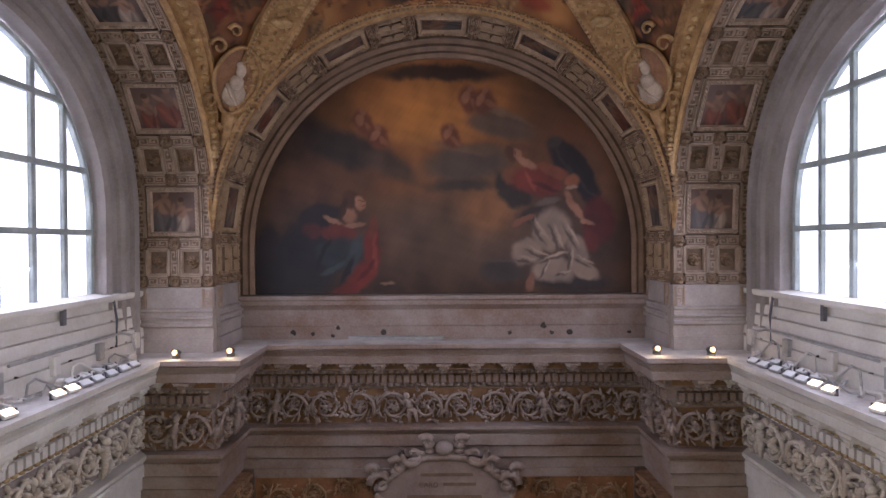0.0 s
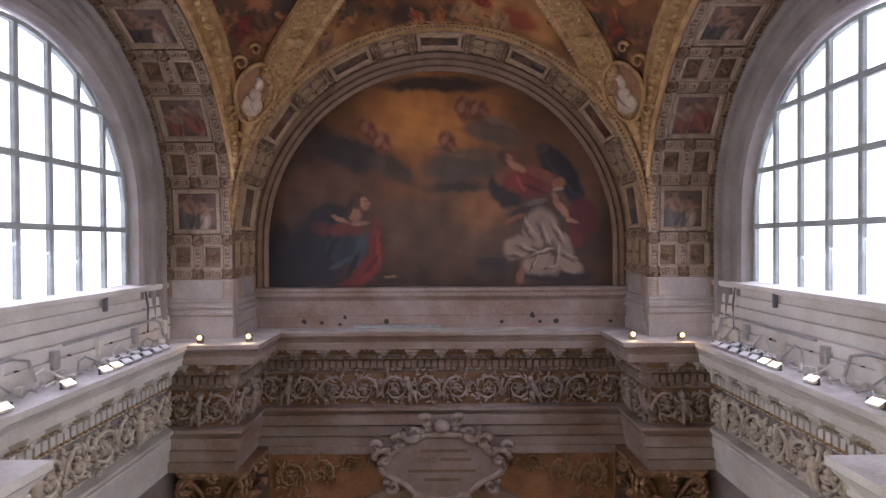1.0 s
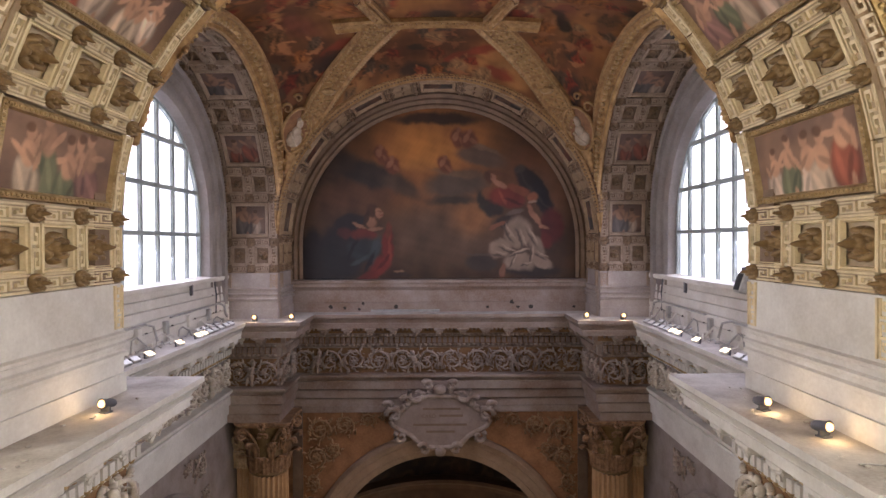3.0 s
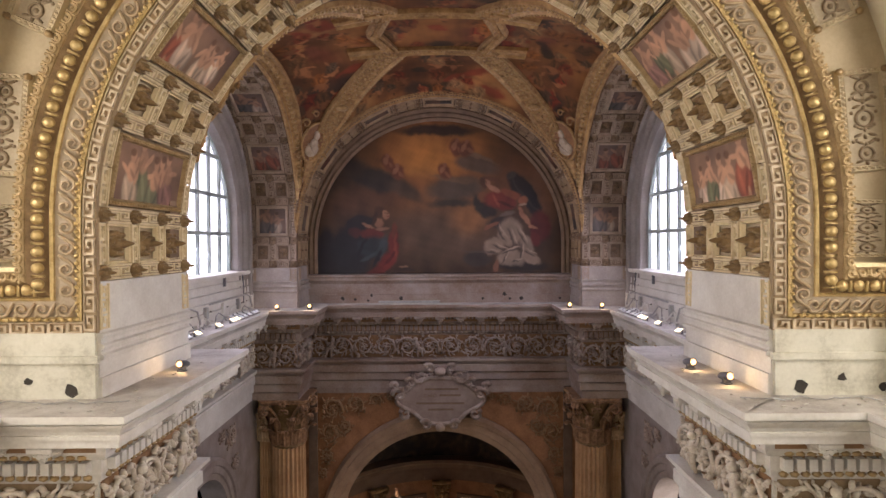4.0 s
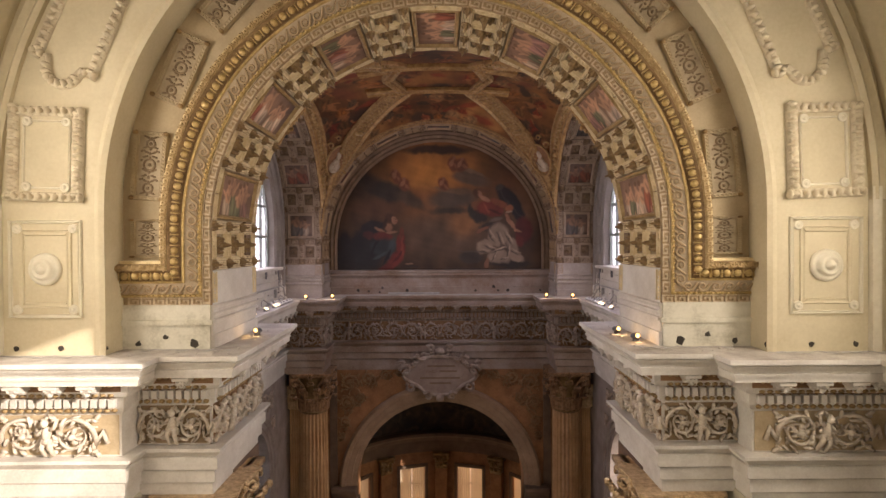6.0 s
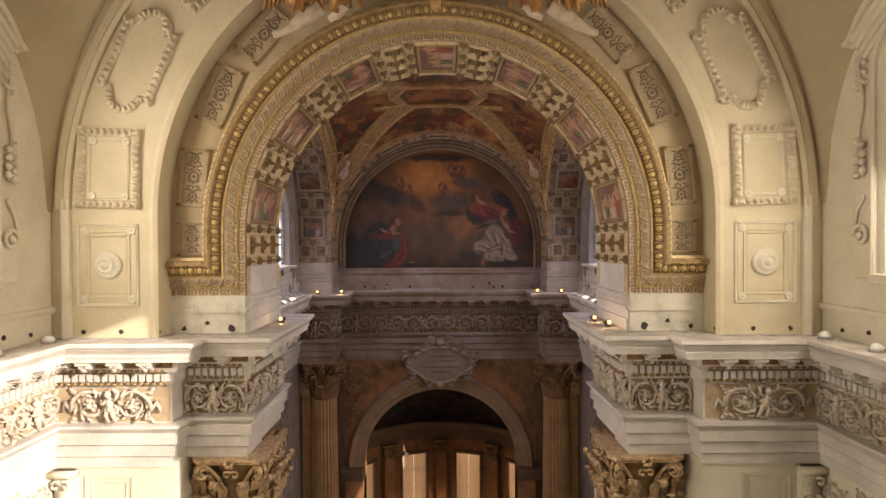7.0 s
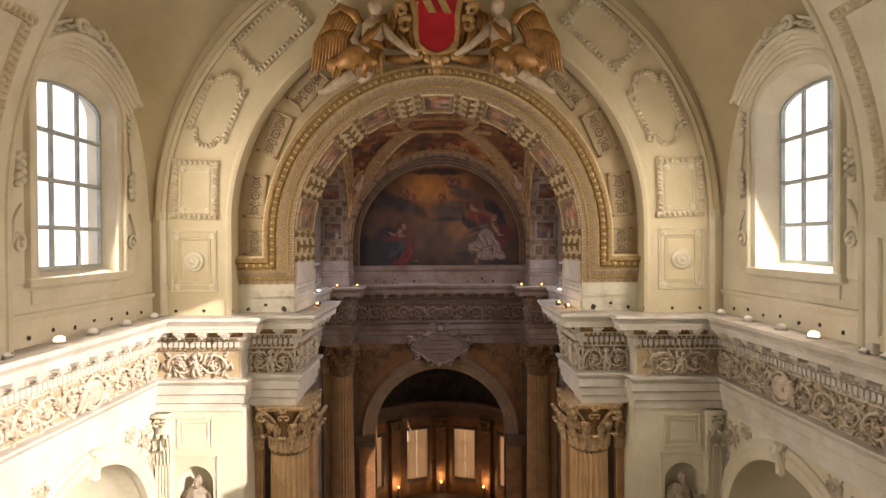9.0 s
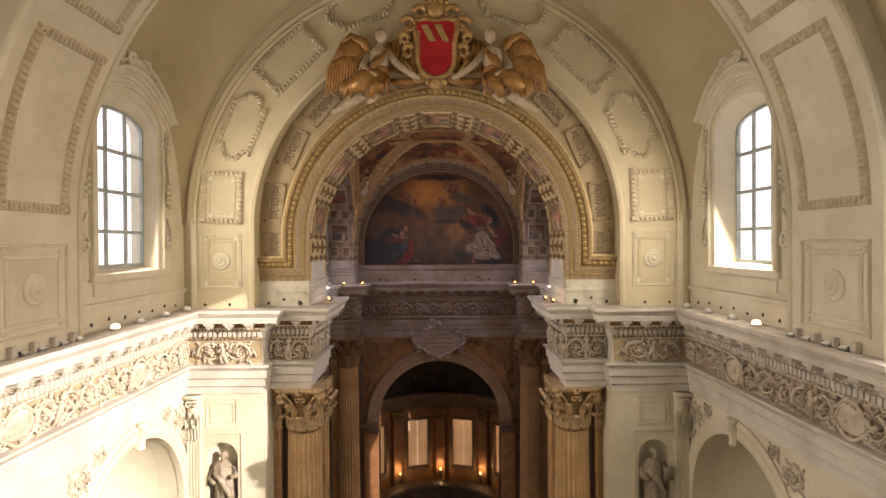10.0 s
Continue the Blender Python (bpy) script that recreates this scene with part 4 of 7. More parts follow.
count = 0
for i, (a, b) in enumerate(zip(PATH, PATH[1:])):
    owner = ENTS[0] if i < 7 else ENTS[1] if i < 12 else ENTS[2]
    ln = math.hypot(b[0] - a[0], b[1] - a[1])
    q0 = 0.0
    if ln > 20:                     # nave sides: only the stretch near the chancel
        q0 = ln - 11.0 if i == 0 else 0.0
        ln = 11.0
    if ln < 1.0:
        continue
    n = max(1, round(ln / 0.132))
    for k in range(n):
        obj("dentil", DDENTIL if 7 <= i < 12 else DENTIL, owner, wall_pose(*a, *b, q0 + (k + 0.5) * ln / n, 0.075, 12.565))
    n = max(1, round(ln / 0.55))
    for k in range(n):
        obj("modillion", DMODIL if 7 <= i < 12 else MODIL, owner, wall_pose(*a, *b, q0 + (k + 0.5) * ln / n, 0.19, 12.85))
    n = max(2, round(ln / 0.6))
    keepq, keepl = q0, ln
    if i in (1, 17):                # a pair of scrolls between plain ends
        q0, ln, n = q0 + (ln - 1.55) / 2, 1.55, 2
    for k in range(n):
        f = 1 if k % 2 else -1
        m = wall_pose(*a, *b, q0 + (k + 0.5) * ln / n, 0.0, 12.05)
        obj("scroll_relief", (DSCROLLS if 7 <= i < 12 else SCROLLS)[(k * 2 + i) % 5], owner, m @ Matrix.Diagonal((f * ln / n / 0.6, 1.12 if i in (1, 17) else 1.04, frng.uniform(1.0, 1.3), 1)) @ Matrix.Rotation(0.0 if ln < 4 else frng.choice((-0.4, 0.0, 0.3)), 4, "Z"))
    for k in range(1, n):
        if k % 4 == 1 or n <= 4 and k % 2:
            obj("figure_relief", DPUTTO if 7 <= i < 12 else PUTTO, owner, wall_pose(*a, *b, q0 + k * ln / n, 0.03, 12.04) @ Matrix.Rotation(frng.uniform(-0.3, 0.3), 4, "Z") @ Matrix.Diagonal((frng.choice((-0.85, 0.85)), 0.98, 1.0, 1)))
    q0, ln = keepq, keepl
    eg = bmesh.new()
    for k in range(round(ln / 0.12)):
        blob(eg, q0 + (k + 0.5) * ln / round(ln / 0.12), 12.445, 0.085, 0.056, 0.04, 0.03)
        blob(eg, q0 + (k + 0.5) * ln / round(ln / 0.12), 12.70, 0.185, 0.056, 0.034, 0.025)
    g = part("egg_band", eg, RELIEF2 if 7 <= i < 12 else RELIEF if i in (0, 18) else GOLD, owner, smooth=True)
    g["kind"] = "stuff"
    g.matrix_basis = wall_pose(*a, *b, 0.0, 0.0, 0.0, -1)
    # Brown bed ground, darkened also to paint the shadow gaps between modillions.
    bg = bmesh.new()
    box(bg, q0 + 0.05, q0 + ln - 0.05, 12.485, 12.645, 0.0, 0.086)
    box(bg, q0 - 0.1, q0 + ln + 0.1, 12.76, 12.9, 0.1, 0.206)
    part("bed_ground", bg, STUCCO if i in (0, 18) else GROUND, owner).matrix_basis = wall_pose(*a, *b, 0.0, 0.0, 0.0, -1)
    gb = bmesh.new()
    for k in range(round(ln / 0.1)):
        blob(gb, q0 + (k + 0.5) * ln / round(ln / 0.1), 12.85, 0.215, 0.036, 0.034, 0.03)
    gb = part("egg_band", gb, ENDSHADE if 7 <= i < 12 else RELIEF if i in (0, 18) else GOLD, owner, smooth=True)
    gb["kind"] = "stuff"
    gb.matrix_basis = wall_pose(*a, *b, 0.0, 0.0, 0.0, -1)
    # warm ground of the frieze
    gm = bmesh.new()
    box(gm, q0 + 0.04, q0 + ln - 0.04, -0.305, 0.305, 0.0, 0.012)
    g = part("frieze_ground", gm, NAVEG if i in (0, 18) else FIELD if i in (1, 17) else MAUVE if i in (5, 6, 12, 13) else UMBER if i in (3, 15) else GROUND, owner)
    m = wall_pose(*a, *b, 0.0, 0.0, 12.05, -1)
    g.matrix_basis = m

# smooth shields among the scrolls of the nave friezes
for s, owner in ((-1, ENTS[0]), (1, ENTS[2])):
    for y in (-2.55, -6.4):
        bm = bmesh.new()
        blob(bm, 0, 0, 0.05, 0.36, 0.25, 0.09, 0, 3)
        tube(bm, [(0.42 * math.cos(a) * (1 + 0.08 * math.cos(4 * a)), 0.3 * math.sin(a) * (1 + 0.08 * math.cos(4 * a)), 0.08) for a in [2 * math.pi * k / 32 for k in range(33)]], 0.035, 6)
        for e in (-1, 1):
            for zz in (-1, 1):
                tube(bm, [(e * (0.4 + 0.09 * (1 - t / 14) * math.cos(0.5 * t)), zz * (0.17 + 0.09 * (1 - t / 14) * math.sin(0.5 * t)), 0.1) for t in range(12)], 0.026, 5)
        g = part("shield_relief", fix(bm), RELIEF, owner, "smooth shield among the scrolls", smooth=True)
        g.matrix_basis = Matrix(((0, 0, -s, s * 7.0), (-s, 0, 0, y), (0, 1, 0, 12.05), (0, 0, 0, 1)))

# ---- columns ----


LEAFLINE = [(0.01, 0.0), (0.025, 0.2), (0.03, 0.4), (0.045, 0.6), (0.075, 0.78), (0.12, 0.92), (0.18, 1.0), (0.235, 0.99), (0.255, 0.92), (0.235, 0.84)]


def leaf(bm, place, z0, h, w, curl=1.0):
    """One acanthus leaf: ribbed, with lobed edges, hugging the bell and rolling outwards at its tip. place(u, out, z) puts it on the bell."""
    rows = []
    fine = [LEAFLINE[0]]
    for (a, b), (c, d) in zip(LEAFLINE, LEAFLINE[1:]):
        fine += [((a + c) / 2, (b + d) / 2), (c, d)]
    n = len(fine)
    for i, (o, zz) in enumerate(fine):
        t = i / (n - 1)
        ww = w * (1.0 - 0.12 * t if t < 0.6 else 0.93 - 1.9 * (t - 0.6)) * (1.12, 0.95, 0.74, 0.95)[i % 4]
        row = []
        for k, rib in ((-1, -0.03), (-0.72, 0.03), (-0.45, -0.012), (-0.2, 0.022), (0, 0.05), (0.2, 0.022), (0.45, -0.012), (0.72, 0.03), (1, -0.03)):
            row.append(place(k * ww, 0.02 + o * curl + rib, z0 + h * zz - abs(k) * 0.05 * h))
        rows.append(row)
    grid_faces(bm, rows)


def capital(parent, r, z0, z1, mat):
    H = z1 - z0
    # Bell in dark bronze: the shade of gaps between leaves is in its colour.
    c = part("capital", lathe(bmesh.new(), [(r * 0.96, z0), (r * 1.04, z0 + 0.02), (r * 1.06, z0 + 0.05), (r * 0.96, z0 + 0.08), (r * 0.93, z0 + H * 0.5), (r * 1.0, z0 + H * 0.75), (r * 1.18, z0 + H * 0.88)], 24), BRONZE, parent, smooth=True)

    def round_bell(ang):
        rr = r * 0.95
        return lambda u, o, z: ((rr + o) * math.cos(ang + u / rr), (rr + o) * math.sin(ang + u / rr), z)
    for k in range(8):
        bm = bmesh.new()
        leaf(bm, round_bell((k + 0.5) * math.pi / 4), z0 + H * 0.08, H * 0.6, r * 0.23, 1.25)
        part("upper_leaf", fix(bm), mat, c, smooth=True)
    for k in range(8):
        bm = bmesh.new()
        leaf(bm, round_bell(k * math.pi / 4), z0 + H * 0.06, H * 0.36, r * 0.26, 1.15)
        part("lower_leaf", fix(bm), mat, c, smooth=True)
    for k in range(4):
        bm = bmesh.new()
        a = math.pi / 4 + k * math.pi / 2
        d = Vector((math.cos(a), math.sin(a), 0))
        for e in (-1, 1):
            side = Vector((-d.y, d.x, 0)) * e
            pts, rad = [], []
            for i in range(26):
                t = i / 25
                if t < 0.3:
                    q = t / 0.3
                    pts.append(d * (r * (1.0 + 0.62 * q * q)) + side * 0.16 * (1 - q) + side * 0.045 + Vector((0, 0, z0 + H * (0.5 + 0.4 * q))))
                else:
                    q = (t - 0.3) / 0.7
                    b = math.pi * 0.62 - q * 10.5
                    rr = 0.15 * (1 - q * 0.82)
                    pts.append(d * (r * 1.66 + rr * math.cos(b)) + side * (0.045 + 0.02 * q) + Vector((0, 0, z0 + H * 0.78 + rr * math.sin(b))))
                rad.append(0.042 - 0.012 * t)
            tube(bm, pts, rad, 6)
        leaf(bm, lambda u, o, z, a=a: ((r * 1.12 + o) * math.cos(a) - u * math.sin(a), (r * 1.12 + o) * math.sin(a) + u * math.cos(a), z), z0 + H * 0.48, H * 0.26, r * 0.16, 0.9)
        part("volute", fix(bm), mat, c, smooth=True)
    bm = bmesh.new()
    out = []
    for k in range(4):
        a = math.pi / 4 + k * math.pi / 2
        c0, c1 = Vector((math.cos(a - 0.09), math.sin(a - 0.09))) * r * 1.98, Vector((math.cos(a + 0.09), math.sin(a + 0.09))) * r * 1.98
        out += [c0, c1]
        nx = Vector((math.cos(a + math.pi / 2 - 0.09), math.sin(a + math.pi / 2 - 0.09))) * r * 1.98
        for t in (0.25, 0.5, 0.75):
            p = c1.lerp(nx, t)
            out.append(p * (1 - 0.1 * math.sin(t * math.pi)))
    rows = [[(p.x * k, p.y * k, z) for p in out] for k, z in ((0.9, z1 - H * 0.1), (0.95, z1 - H * 0.06), (1.0, z1 - H * 0.04), (1.0, z1))]
    vs = grid_faces(bm, rows, False, True)
    bm.faces.new(vs[-1])
    bm.faces.new(vs[0])
    part("abacus", fix(bm), mat, c)
    for k in range(4):
        a = k * math.pi / 2
        bm = bmesh.new()
        for j in range(6):
            blob(bm, r * 1.38 * math.cos(a) + 0.07 * math.cos(j * 1.05) * -math.sin(a), r * 1.38 * math.sin(a) + 0.07 * math.cos(j * 1.05) * math.cos(a), z1 - H * 0.07 + 0.07 * math.sin(j * 1.05), 0.05, 0.05, 0.045)
        for e in (-1, 1):
            tube(bm, [(r * 1.25 * math.cos(a + e * (0.12 + 0.16 * math.cos(2.6 - q * 0.55) * (1 - q / 13))), r * 1.25 * math.sin(a + e * (0.12 + 0.16 * math.cos(2.6 - q * 0.55) * (1 - q / 13))), z0 + H * 0.74 + 0.08 * math.sin(2.6 - q * 0.55) * (1 - q / 13)) for q in range(11)], 0.026, 5)
        part("fleuron", fix(bm), mat, c, smooth=True)
    return c


def column(x, y, z1, r, label, group, cap):
    col = thing("column", label, "column", (x, y, 0), group)
    bm = bmesh.new()
    box(bm, -r * 1.45, r * 1.45, -r * 1.45, r * 1.45, 0, 0.9, 0.03)
    lathe(bm, [(r * 1.4, 0.9), (r * 1.45, 0.98), (r * 1.4, 1.06), (r * 1.2, 1.1), (r * 1.15, 1.16), (r * 1.28, 1.22), (r * 1.2, 1.3), (r * 1.05, 1.34)], 24)
    part("base", bm, MARBLE, col)
    bm = bmesh.new()
    n = 22
    rows = []
    for i in range(n * 5):
        a = 2 * math.pi * i / (n * 5)
        fl = 1 - 0.15 * (0, 0, 0.75, 1, 0.75)[i % 5]
        rows.append([(rr * fl * math.cos(a), rr * fl * math.sin(a), z) for rr, z in ((r * 1.02, 1.34), (r, 4.0), (r * 0.94, 7.0), (r * 0.88, z1 - 1.32))])
    grid_faces(bm, rows, True)
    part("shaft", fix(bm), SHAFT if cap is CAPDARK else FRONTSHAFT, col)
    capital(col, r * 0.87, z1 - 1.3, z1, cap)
    return col


# Front shafts and CAPMAT are paler: bounced sunlight put into their colours.
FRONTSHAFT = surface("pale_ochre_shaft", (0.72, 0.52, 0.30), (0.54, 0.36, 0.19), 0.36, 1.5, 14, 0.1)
# Rear capitals: the same gilding, darkened for the shade by the end wall.
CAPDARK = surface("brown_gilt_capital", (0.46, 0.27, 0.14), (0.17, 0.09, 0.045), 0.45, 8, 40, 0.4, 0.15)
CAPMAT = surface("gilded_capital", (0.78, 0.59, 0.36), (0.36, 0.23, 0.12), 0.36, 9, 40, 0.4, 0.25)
c0 = column(-3.96, 1.06, 10.9, 0.545, "fluted ochre marble column with gilded leaf capital under the entablature", "columns of the chancel", CAPMAT)
copy_thing(c0, Matrix.Translation((3.96, 1.06, 0)))
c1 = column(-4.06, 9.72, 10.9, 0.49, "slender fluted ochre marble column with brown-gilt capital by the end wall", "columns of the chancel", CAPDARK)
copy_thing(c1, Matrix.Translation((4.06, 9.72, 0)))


def pilaster(x, y, w, z1, label, turn=0):
    """A flat fluted strip on a wall that looks towards -y."""
    p = thing("pilaster", label, "pilaster", (x, y, 0), "pilasters of the chancel")
    p.rotation_euler = (0, 0, radians(turn))
    bm = bmesh.new()
    prof = [(-w / 2, 0.2), (-w / 2, 0.0), (-w / 2 + 0.03, 0.0)]
    k = 4
    fw = (w - 0.06) / k
    for i in range(k):
        q = -w / 2 + 0.03 + i * fw
        prof += [(q + 0.015, 0.0), (q + 0.03, 0.035), (q + fw - 0.03, 0.035), (q + fw - 0.015, 0.0)]
    prof += [(w / 2, 0.0), (w / 2, 0.2)]
    vs = grid_faces(bm, [[(x, y2, z) for x, y2 in prof] for z in (0.0, z1)], False, True)
    for v in vs:
        bm.faces.new(v)
    fix(bm)
    part("shaft", bm, SHAFT if abs(x) < 5 else STUCCO, p)
    bm = bmesh.new()
    box(bm, -w / 2 - 0.06, w / 2 + 0.06, -0.12, 0.1, z1 - 0.1, z1)
    box(bm, -w / 2 + 0.01, w / 2 - 0.01, -0.02, 0.1, z1 - 1.25, z1 - 0.1)
    for row, zz, hh in ((1, z1 - 1.2, 0.78), (0, z1 - 1.22, 0.46)):
        for i in range(2 + row):
            q = (-0.5 + (i + 0.5) / 2) * w if row == 0 else (-0.5 + i / 2) * w * 0.94
            leaf(bm, lambda u, o, z, q=q: (q + u, -o - 0.02, z), zz, hh, w * 0.25, 0.8)
    for s in (-1, 1):
        bm2 = [(s * (w * 0.25 + 0.1 * math.cos(2.5 - s * 0 - i * 0.5) * (1 - i / 14)) , -0.1, z1 - 0.24 + 0.1 * math.sin(2.5 - i * 0.5) * (1 - i / 14)) for i in range(12)]
        tube(bm, bm2, 0.03, 5)
    part("capital", bm, CAPMAT if abs(x) < 5 else STUCCO, p, smooth=True)
    return p


for s in (-1, 1):
    pilaster(s * 3.46, 1.9, 0.62, 10.88, "fluted ochre pilaster on the inner side of the pier", -90 * s)
    pilaster(s * 4.78, 0.9, 0.3, 10.88, "fluted ochre pilaster standing behind a column")
    pilaster(s * 6.78, -0.06, 0.36, 10.88, "slim cream fluted pilaster at the wall's corner")
    pilaster(s * 4.68, 9.75, 0.34, 10.88, "fluted ochre pilaster standing behind a column")

# ---- lunette painting ----


def paint_lunette(me):
    """A dark lunette painting: broad plain shapes in ochre, blue, red and white, in metres from the middle of its foot."""
    co = verts_of(me)
    cvs = Canvas(co[:, 0], co[:, 2], 3, (0.028, 0.019, 0.014), (0.08, 0.048, 0.026), 0.07)
    dab = cvs.dab
    # sky and clouds
    dab(-0.2, 3.2, 1.9, 1.25, 0, 0.95, 0.42, 0.20, 0.05)
    dab(-0.3, 2.9, 0.7, 0.7, 0, 0.95, 0.55, 0.27, 0.06)
    dab(-0.1, 2.2, 1.9, 0.7, 0, 0.9, 0.22, 0.11, 0.04)
    dab(2.4, 2.6, 0.9, 0.8, 0, 0.9, 0.16, 0.075, 0.03)
    dab(0.3, 1.1, 1.9, 0.9, 0, 0.9, 0.12, 0.085, 0.058)
    dab(0.85, 1.55, 0.6, 0.5, 0, 0.9, 0.24, 0.13, 0.055)
    dab(2.9, 2.2, 0.6, 0.9, 0, 0.9, 0.15, 0.085, 0.045)
    dab(-1.9, 2.1, 1.2, 0.5, 10, 0.8, 0.11, 0.058, 0.03)
    dab(-1.75, 2.62, 0.8, 0.32, -15, 0.5, 0.038, 0.034, 0.03)
    dab(-2.4, 2.9, 0.4, 0.3, 0, 0.6, 0.05, 0.035, 0.025)
    dab(-0.95, 2.3, 0.6, 0.2, -25, 0.6, 0.075, 0.055, 0.04)
    dab(0.45, 2.35, 0.85, 0.36, 5, 0.45, 0.09, 0.08, 0.065)
    dab(0.45, 2.62, 0.7, 0.1, -8, 0.6, 0.16, 0.115, 0.07)
    dab(1.05, 3.05, 0.62, 0.27, -15, 0.45, 0.12, 0.095, 0.07)
    dab(1.1, 3.24, 0.5, 0.07, -18, 0.6, 0.20, 0.145, 0.09)
    dab(0.35, 1.95, 0.7, 0.12, 0, 0.7, 0.05, 0.043, 0.036)
    dab(0.0, 4.0, 1.3, 0.16, 0, 0.6, 0.035, 0.022, 0.016)
    # small winged shapes in the clouds
    for cx, cz in ((-1.45, 3.1), (-1.2, 2.82), (0.5, 3.55), (0.78, 3.5), (0.15, 2.85)):
        dab(cx, cz, 0.2, 0.26, 25, 0.4, 0.15, 0.055, 0.03)
        dab(cx - 0.06, cz + 0.05, 0.08, 0.13, -30, 0.4, 0.30, 0.16, 0.09)
        dab(cx + 0.1, cz - 0.08, 0.06, 0.12, 40, 0.4, 0.26, 0.13, 0.07)
        dab(cx + 0.02, cz + 0.2, 0.06, 0.07, 0, 0.4, 0.27, 0.14, 0.08)
    # draped shape in dark blue and red
    dab(-3.2, 0.6, 0.28, 0.7, 0, 0.35, 0.017, 0.015, 0.02)
    dab(-2.85, 0.5, 0.3, 0.8, -12, 0.4, 0.022, 0.02, 0.024)
    dab(-2.4, 0.65, 0.55, 0.75, -14, 0.35, 0.02, 0.022, 0.028)
    dab(-2.2, 1.42, 0.46, 0.2, 14, 0.35, 0.024, 0.024, 0.03)
    dab(-2.32, 1.15, 0.2, 0.16, 0, 0.5, 0.09, 0.028, 0.026)
    dab(-1.85, 1.12, 0.34, 0.16, -8, 0.35, 0.15, 0.034, 0.026)
    dab(-1.85, 0.75, 0.42, 0.32, 0, 0.4, 0.03, 0.046, 0.06)
    dab(-1.6, 0.68, 0.12, 0.42, -18, 0.5, 0.045, 0.07, 0.085)
    dab(-1.95, 0.5, 0.3, 0.06, 25, 0.6, 0.05, 0.075, 0.09)
    dab(-2.15, 0.75, 0.05, 0.34, -25, 0.6, 0.014, 0.016, 0.022)
    dab(-1.75, 0.42, 0.05, 0.3, -30, 0.6, 0.016, 0.02, 0.026)
    dab(-1.28, 0.85, 0.17, 0.46, -4, 0.35, 0.17, 0.03, 0.024)
    dab(-1.27, 1.22, 0.09, 0.24, 0, 0.45, 0.16, 0.05, 0.03)
    dab(-1.5, 0.32, 0.2, 0.34, -42, 0.35, 0.17, 0.03, 0.024)
    dab(-1.8, 0.1, 0.28, 0.1, 14, 0.4, 0.15, 0.028, 0.022)
    dab(-1.22, 0.8, 0.05, 0.36, -4, 0.6, 0.26, 0.06, 0.042)
    dab(-1.42, 0.42, 0.05, 0.28, -40, 0.6, 0.09, 0.016, 0.014)
    dab(-1.7, 1.5, 0.13, 0.2, 10, 0.35, 0.28, 0.17, 0.105)
    dab(-1.97, 1.36, 0.2, 0.05, -24, 0.35, 0.31, 0.195, 0.125)
    dab(-1.6, 1.28, 0.19, 0.055, 6, 0.35, 0.31, 0.195, 0.125)
    dab(-1.65, 1.76, 0.18, 0.18, 15, 0.35, 0.065, 0.035, 0.02)
    dab(-1.8, 1.56, 0.07, 0.24, -12, 0.5, 0.05, 0.028, 0.018)
    dab(-1.51, 1.7, 0.095, 0.145, 12, 0.3, 0.33, 0.2, 0.125)
    dab(-1.49, 1.73, 0.07, 0.02, -8, 0.5, 0.15, 0.08, 0.05)
    dab(-1.46, 1.64, 0.03, 0.015, 0, 0.5, 0.22, 0.07, 0.05)
    dab(-1.02, 0.18, 0.16, 0.035, -5, 0.4, 0.25, 0.18, 0.12)
    dab(-0.95, 0.1, 0.3, 0.06, 0, 0.5, 0.04, 0.03, 0.026)
    # winged shape in red and white
    dab(2.38, 2.28, 0.26, 0.72, 40, 0.3, 0.018, 0.018, 0.021)
    dab(2.62, 2.0, 0.2, 0.5, 20, 0.35, 0.016, 0.016, 0.02)
    dab(1.98, 2.74, 0.15, 0.12, 0, 0.5, 0.055, 0.05, 0.046)
    for k in range(5):
        dab(2.2 + 0.1 * k, 2.38 - 0.12 * k, 0.025, 0.38, 36 + 3 * k, 0.6, 0.04, 0.037, 0.036)
    dab(1.16, 1.9, 0.16, 0.36, 24, 0.4, 0.032, 0.034, 0.032)
    dab(1.32, 1.72, 0.22, 0.18, 0, 0.45, 0.03, 0.028, 0.028)
    dab(1.22, 2.12, 0.15, 0.17, 10, 0.35, 0.21, 0.10, 0.045)
    dab(2.85, 1.32, 0.3, 0.44, 10, 0.35, 0.095, 0.018, 0.017)
    dab(2.7, 0.95, 0.14, 0.2, 0, 0.45, 0.13, 0.024, 0.02)
    dab(1.68, 2.0, 0.52, 0.26, -6, 0.3, 0.18, 0.036, 0.026)
    dab(2.02, 2.2, 0.34, 0.13, -20, 0.4, 0.23, 0.08, 0.04)
    dab(1.55, 2.0, 0.05, 0.2, 20, 0.6, 0.28, 0.075, 0.05)
    dab(1.85, 1.9, 0.3, 0.04, -18, 0.6, 0.085, 0.018, 0.015)
    dab(2.38, 2.0, 0.13, 0.13, 0, 0.4, 0.28, 0.12, 0.06)
    dab(2.36, 1.88, 0.13, 0.04, 4, 0.4, 0.34, 0.27, 0.2)
    dab(2.4, 1.56, 0.085, 0.32, 32, 0.3, 0.33, 0.185, 0.115)
    dab(2.64, 1.27, 0.15, 0.055, -6, 0.35, 0.33, 0.185, 0.115)
    dab(1.24, 2.5, 0.1, 0.16, 5, 0.35, 0.10, 0.05, 0.026)
    dab(1.42, 2.64, 0.2, 0.075, -4, 0.4, 0.15, 0.07, 0.035)
    dab(1.36, 2.5, 0.09, 0.12, 12, 0.3, 0.34, 0.2, 0.125)
    dab(1.52, 2.33, 0.2, 0.085, -32, 0.3, 0.37, 0.22, 0.14)
